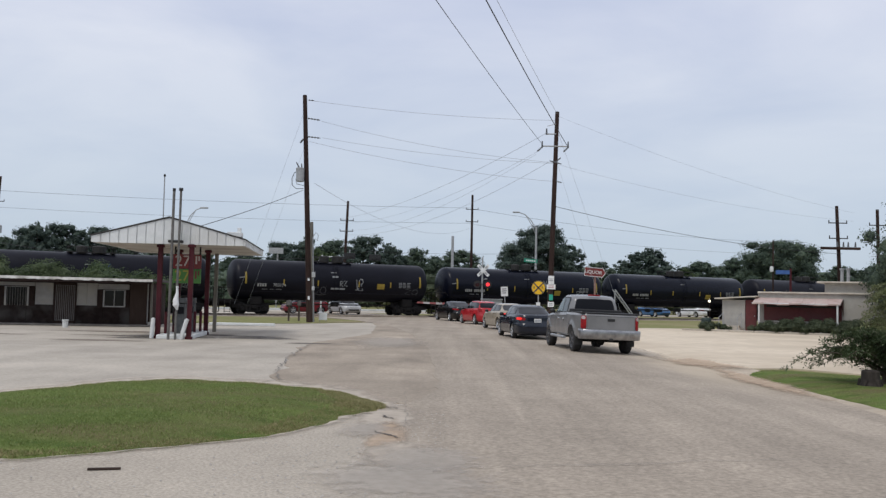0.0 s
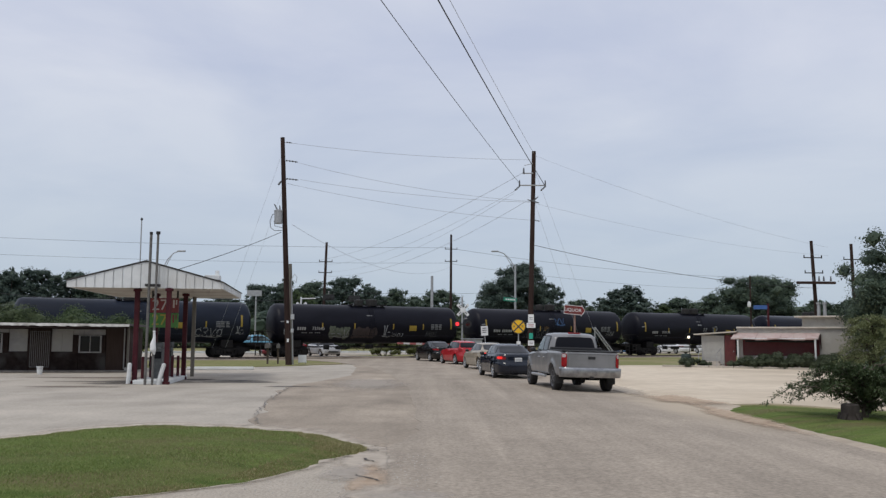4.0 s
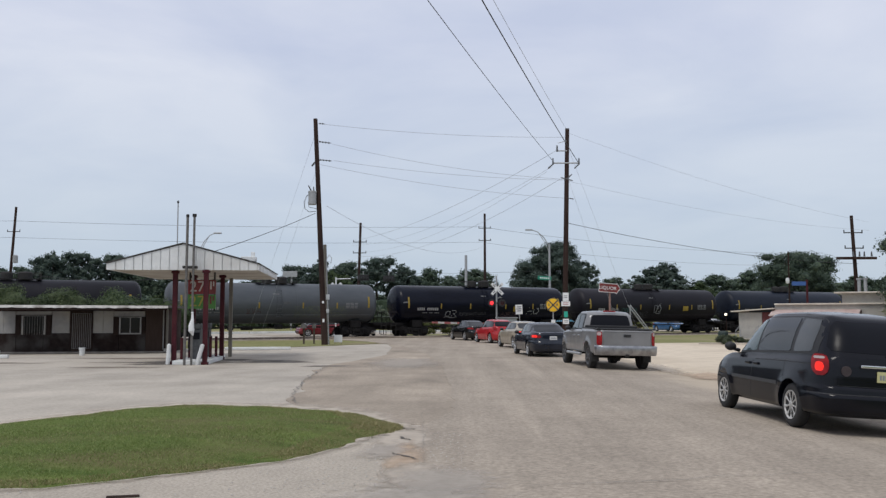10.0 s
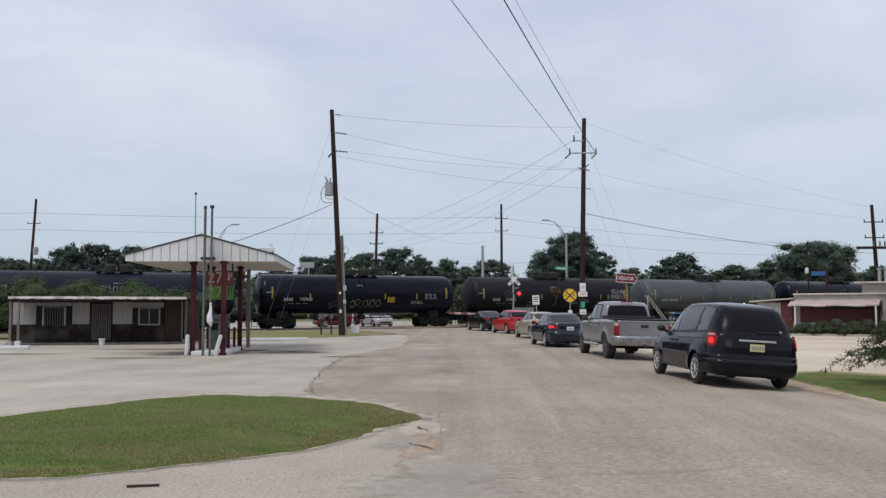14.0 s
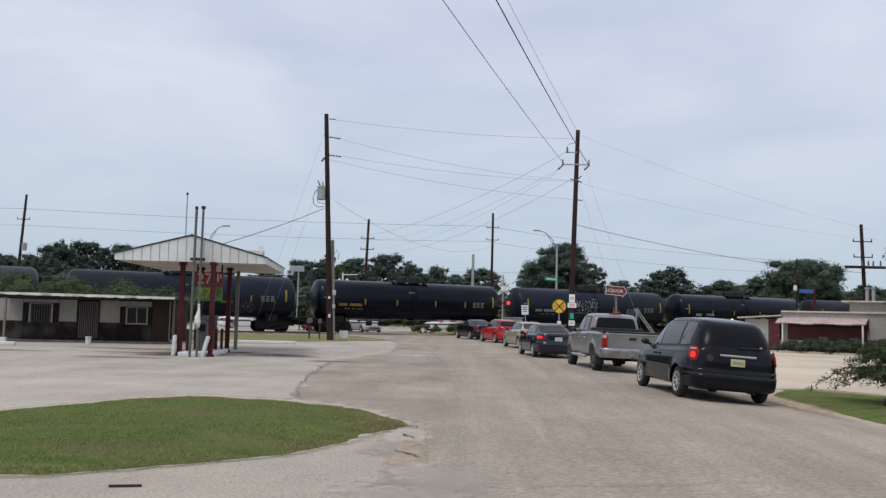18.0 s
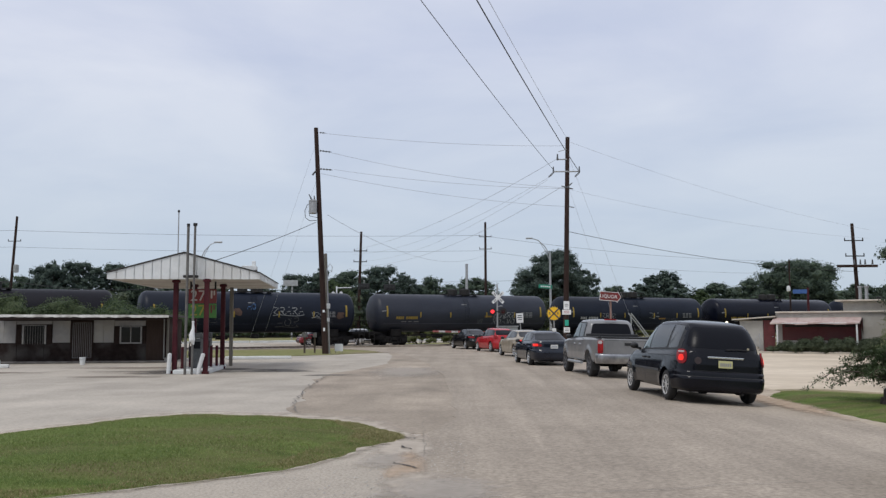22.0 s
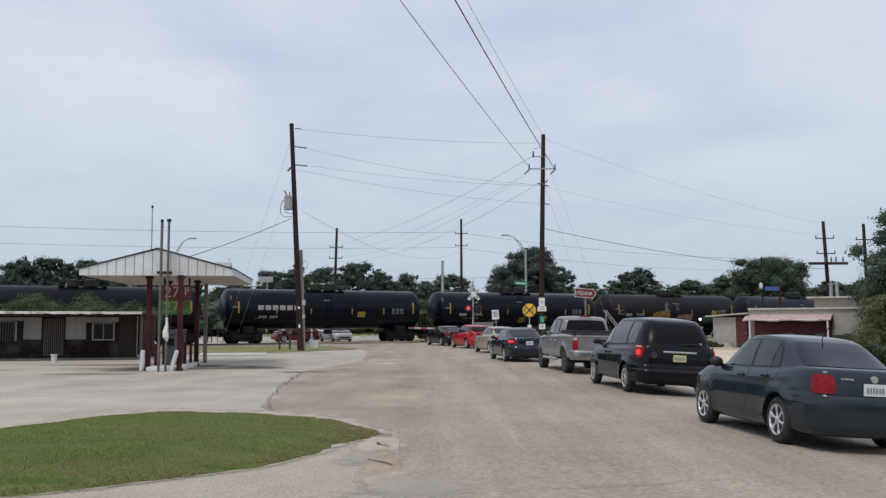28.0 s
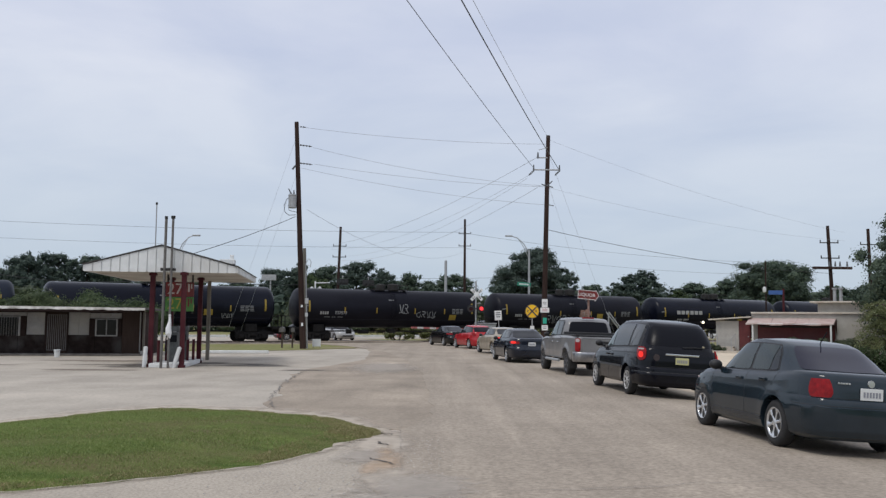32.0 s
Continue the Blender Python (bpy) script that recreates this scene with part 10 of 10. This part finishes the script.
def far_woods():
    """Low continuous woods on the skyline, too far to tell trees apart."""
    rng = random.Random(5)
    cents = []
    for k in range(260):
        a = radians(-50 + 100 * k / 260 + rng.uniform(-0.3, 0.3))
        d = rng.uniform(185, 235)
        cents.append((math.sin(a) * d, math.cos(a) * d, rng.uniform(2.0, 7.5), rng.uniform(2.4, 4.2)))
    for k in range(230):
        a = radians(-48 + 96 * k / 230 + rng.uniform(-0.3, 0.3))
        d = rng.uniform(152, 168)
        cents.append((math.sin(a) * d, math.cos(a) * d, rng.uniform(0.8, 4.2), rng.uniform(1.5, 2.4)))
    for k in range(300):
        a = radians(-44 + 50 * k / 300 + rng.uniform(-0.3, 0.3))
        d = rng.uniform(136, 150)
        cents.append((math.sin(a) * d, math.cos(a) * d, rng.uniform(0.6, 4.6), rng.uniform(1.3, 2.1)))
    me = leaf_cloud(rng, cents, 0.15, 0.30)
    me.materials.append(OAK)
    tagged(new("far_woods", me), "low dark line of distant woods", "woods", kind="stuff")


def grass(name, label, inside, box_, count, hgt, seed, zfun, material=None):
    """Blades of mown grass, standing on the turf."""
    rng = random.Random(seed)
    vs, fs = [], []
    x0, x1, y0, y1 = box_
    while len(fs) < count:
        x, y = rng.uniform(x0, x1), rng.uniform(y0, y1)
        if not inside(x, y):
            continue
        z = zfun(x, y)
        h = hgt * rng.uniform(0.5, 1.3) * (0.7 + 0.6 * noise.noise(Vector((x * 0.7, y * 0.7, 1))))
        a, w = rng.uniform(0, 6.28), rng.uniform(0.004, 0.008)
        lx, ly = rng.uniform(-1.6, 1.6) * h, rng.uniform(-1.6, 1.6) * h
        k = len(vs)
        vs += [(x - math.cos(a) * w, y - math.sin(a) * w, z - 0.01), (x + math.cos(a) * w, y + math.sin(a) * w, z - 0.01), (x + lx, y + ly, z + h)]
        fs.append((k, k + 1, k + 2))
    me = bpy.data.meshes.new(name)
    me.from_pydata(vs, [], fs)
    me.materials.append(material or BLADES)
    tagged(new(name, me), label, "grass", kind="stuff")


def surface(ob):
    """Height of a built surface under a place, and whether it lies there at all."""
    from mathutils.bvhtree import BVHTree
    me = ob.data
    tree = BVHTree.FromPolygons([v.co for v in me.vertices], [p.vertices for p in me.polygons])

    def find(x, y):
        hit = tree.ray_cast(Vector((x, y, 5)), Vector((0, 0, -1)))
        return hit[0].z if hit[0] else None
    return find


def build_grass():
    random.seed(19)
    f = surface(bpy.data.objects["grass_island"])
    grass("island_grass", "short mown green grass blades on the island", lambda x, y: f(x, y) is not None and noise.noise(Vector((x * 0.55, y * 1.4, 7))) + 0.5 * noise.noise(Vector((x * 2.2, y * 3.1, 3))) > random.uniform(-0.75, 0.15) + 0.30 * max(0, x + 3.0), (-9, -0.5, 8.2, 17.6), 90000, 0.026, 21, lambda x, y: f(x, y))
    grass("island_fringe", "straw-coloured dry grass fringe round the island", lambda x, y: f(x, y) is not None and f(x, y) < 0.046 + 0.05 * max(0, x + 2.6) and noise.noise(Vector((x * 1.3, y * 1.3, 4))) > -0.15 - 0.5 * max(0, x + 2.6), (-8.5, -0.5, 8.2, 17.8), 24000, 0.034, 23, lambda x, y: f(x, y), STRAW)
    grass("island_dry_grass", "brown dry blades among the island grass", lambda x, y: f(x, y) is not None and noise.noise(Vector((x * 0.55, y * 1.4, 7))) < random.uniform(-0.5, 0.1) + 0.45 * max(0, x + 3.2) / 2.2, (-9, -0.5, 8.2, 17.6), 26000, 0.024, 24, lambda x, y: f(x, y), DRYBLADES)
    g = surface(bpy.data.objects["verge"])
    grass("verge_grass", "short mown grass blades on the verge", lambda x, y: g(x, y) is not None, (7.2, 14, 12, 24), 20000, 0.022, 22, lambda x, y: g(x, y))


def build_stones():
    """Loose gravel on the crumbling edge of the driveway."""
    rng = random.Random(31)
    vs, fs = [], []
    for k in range(5200):
        x, y = rng.uniform(-4.5, 0.2), rng.uniform(6.8, 13.2)
        edge = -0.55 if y > 9 else -0.35
        if rng.random() > math.exp(-abs(x - edge) * 1.1) + 0.10 or (x < -1.2 and y > 10.2 + 0.2 * x + 1.0):
            continue
        s = 0.004 + 0.011 * rng.random() ** 3
        i = len(vs)
        h = s * rng.uniform(0.5, 0.9)
        for q in range(5):
            a = q * 1.257 + rng.uniform(-0.3, 0.3)
            vs.append((x + math.cos(a) * s, y + math.sin(a) * s, 0.014))
        vs.append((x + rng.uniform(-0.3, 0.3) * s, y, 0.016 + h))
        fs += [(i + q, i + (q + 1) % 5, i + 5) for q in range(5)]
    me = bpy.data.meshes.new("loose_gravel")
    me.from_pydata(vs, [], fs)
    me.materials.append(mat("loose_stone", (0.34, 0.315, 0.285), (0.52, 0.49, 0.45), 0.9, scale=9))
    tagged(new("loose_gravel", me), "loose grey gravel on the broken road edge", "gravel", kind="stuff")


HEDGE = leaf_mat("hedge_leaves", (0.034, 0.052, 0.022), (0.062, 0.088, 0.036), (0.10, 0.13, 0.058))
WISPY = leaf_mat("wispy_leaves", (0.149, 0.176, 0.088), (0.216, 0.243, 0.121), (0.311, 0.331, 0.176))
SCRUBDARK = leaf_mat("dark_scrub_leaves", (0.037, 0.052, 0.029), (0.061, 0.079, 0.044), (0.105, 0.123, 0.070))
FIELDSCRUB = leaf_mat("scrub_leaves", (0.06, 0.075, 0.025), (0.10, 0.115, 0.04), (0.17, 0.165, 0.075))
build_vegetation()
far_woods()
build_grass()
build_stones()

# ---- what moves ----


def drive(car, wheels, sp, rows):
    """Key a car along its lane, and turn its wheels by the way that it has gone."""
    fine = []
    ts = [r[0] for r in rows]
    for k in range(0, 321):
        t = k / 10
        fine.append((t, *(float(np.interp(t, ts, [r[j] for r in rows])) for j in (1, 2, 3))))
    def seat(x, y, a):
        left, right = fall(x - 0.76, y), fall(x + 0.76, y)
        return pose(x, y, 0.014 + (left + right) / 2, 0, math.degrees(math.atan2(left - right, 1.52)), a)
    walk(car, [(t, seat(x, y, a)) for t, x, y, a in rows])
    go, turns, last = 0.0, [], None
    for t, x, y, a in fine:
        if last:
            go += math.hypot(x - last[0], y - last[1])
        last = (x, y)
        turns.append((t, -math.degrees(go / sp["r"])))
    for w in wheels:
        base = w.matrix_local.copy()
        keys, prev = [], None
        for t, a in turns:
            if prev is None or abs(a - prev) > 1e-3 or t == 32.0:
                keys.append((t, a))
            prev = a
        side = 1 if base.to_3x3()[0][0] > 0 else -1
        walk(w, [(t, base @ pose(0, 0, 0, a * side)) for t, a in keys])


def motions():
    for k, car in TRAIN.items():
        walk(car, [(t, car_pose(k, t)) for t in (0.0, 4.0, 8.0, 16.0, 24.0, 32.0)])
    # seconds, x, y of the middle of the wheelbase, heading
    drive(van, van_wheels, VAN, VAN_ROWS)
    drive(jetta, jetta_wheels, JETTA, JETTA_ROWS)
    drive(passing, passing_wheels, SEDAN, [(t, *on_track(s, 16).xy, -62.0) for t, s in ((0.0, -75.0), (13.0, -48.5), (17.0, -19.4), (18.0, -15.9), (19.0, -12.4), (20.5, -9.8), (21.3, -7.6), (22.0, -7.0), (32.0, -7.0))])
    drive(oncoming, oncoming_wheels, SEDAN, [(t, *on_track(s, 18).xy, 118.0) for t, s in ((0.0, 70.0), (12.0, 36.0), (17.0, 11.6), (18.0, 6.4), (18.5, 3.2), (19.0, 0.0), (19.6, -3.4), (20.4, -6.0), (21.2, -7.0), (32.0, -7.0))])
    drive(suv, suv_wheels, TRUCK, [(t, *on_track(s - 1.8, 13).xy, -62.0) for t, s in ((0.0, -150.0), (20.0, -90.0), (26.0, -42.0), (28.4, -19.0), (29.2, -11.6), (30.4, 0.7), (30.7, 3.5), (32.0, 14.0))])
    drive(blue_pickup, blue_pickup_wheels, TRUCK, [(t, *on_track(s, 20).xy, -62.0) for t, s in ((0.0, -34.0), (3.0, -15.4), (6.0, 3.0), (16.0, 62.0), (19.0, 75.0), (32.0, 75.0))])
    flash()


# which flasher shows its lit face: R, L or neither, from each time on
FLASH = "0R .3L .8R 1.4L 2.4R 2.7L 3.3R 3.7L 4.4R 5.0L 5.6R 6.2L 6.7- 7.5R 8.15- 8.55L 9.15- 9.45R 9.8L 10.4R 10.8L 11.4- 12.4R 13.4L 13.8R 14.5L 15.2R 16L 16.6- 17.5R 18.3L 18.8R 19.3L 19.8R 20.5- 21.3R 21.75L 22.3R 22.75- 23.3R 24.25L 25R 25.6L 27.3R 27.7L 28.25R 28.75L 29.5R 30.3L 30.8R 31.25L 31.75R"


def flash():
    steps = [(float(q[:-1]), q[-1]) for q in FLASH.split()]
    for lens, side in FLASHERS:
        base = lens.matrix_local.copy()
        at = 0.0 if steps[0][1] == side else 180.0
        rows = [(0.0, at)]
        for t, who in steps[1:]:
            goal = 0.0 if who == side else 180.0
            if goal != at:
                rows.append((t - 0.067, at))
                rows += [(t - 0.067 + 0.0334 * k, at + (goal - at) * k / 4) for k in (1, 2, 3)]
                rows.append((t + 0.067, goal))
                at = goal
        rows.append((32.0, at))
        walk(lens, [(t, base @ pose(0, 0, 0, 0, 0, a)) for t, a in rows])


VAN_ROWS = [(0, 6.15, -16, 3.5), (4, 6.15, -2, 3.5), (6.5, 6.186, 6.2, 4.44), (7.5, 6.179, 9.4, 5.31), (8, 6.17, 10.75, 5.7), (8.5, 6.14, 11.963, 5.2), (9, 6.11, 13.127, 5), (9.5, 5.98, 14.29, 4.3),
            (10, 5.9, 15.453, 3.7), (10.5, 5.84, 16.567, 3.9), (11, 5.78, 17.58, 4.2), (11.5, 5.71, 18.58, 4.6), (12, 5.65, 19.48, 5), (12.5, 5.6, 20.18, 5), (13, 5.55, 20.68, 5), (13.5, 5.52, 21.03, 5),
            (14, 5.5, 21.28, 5), (15, 5.48, 21.5, 5), (16.5, 5.47, 21.63, 5), (20, 5.44, 21.53, 5), (21.3, 5.38, 21.5, 5), (22, 5.34, 21.76, 5), (22.5, 5.3, 21.98, 5), (23, 5.27, 22.23, 5), (23.5, 5.25, 22.58, 5), (24, 5.24, 22.8, 5), (24.6, 5.23, 22.88, 5), (32, 5.23, 22.88, 5)]
JETTA_ROWS = [(0, 6.2, -26, 3.5), (12, 6.2, -10, 3.5), (18, 6, 2, 3.5), (20.5, 5.77, 5.7, 4), (22, 5.64, 8.3, 5), (22.5, 5.6, 9.55, 5.2), (23, 5.56, 10.35, 5.5), (23.5, 5.52, 11.0, 5.8), (24, 5.49, 11.58, 6), (24.5, 5.45, 11.9, 6),
              (25.5, 5.4, 12.65, 6.2), (26.5, 5.36, 13.15, 6.2), (27.5, 5.32, 13.55, 6.2), (28.5, 5.3, 13.8, 6.2), (29.5, 5.3, 13.85, 6.2), (32, 5.3, 13.85, 6.2)]
motions()
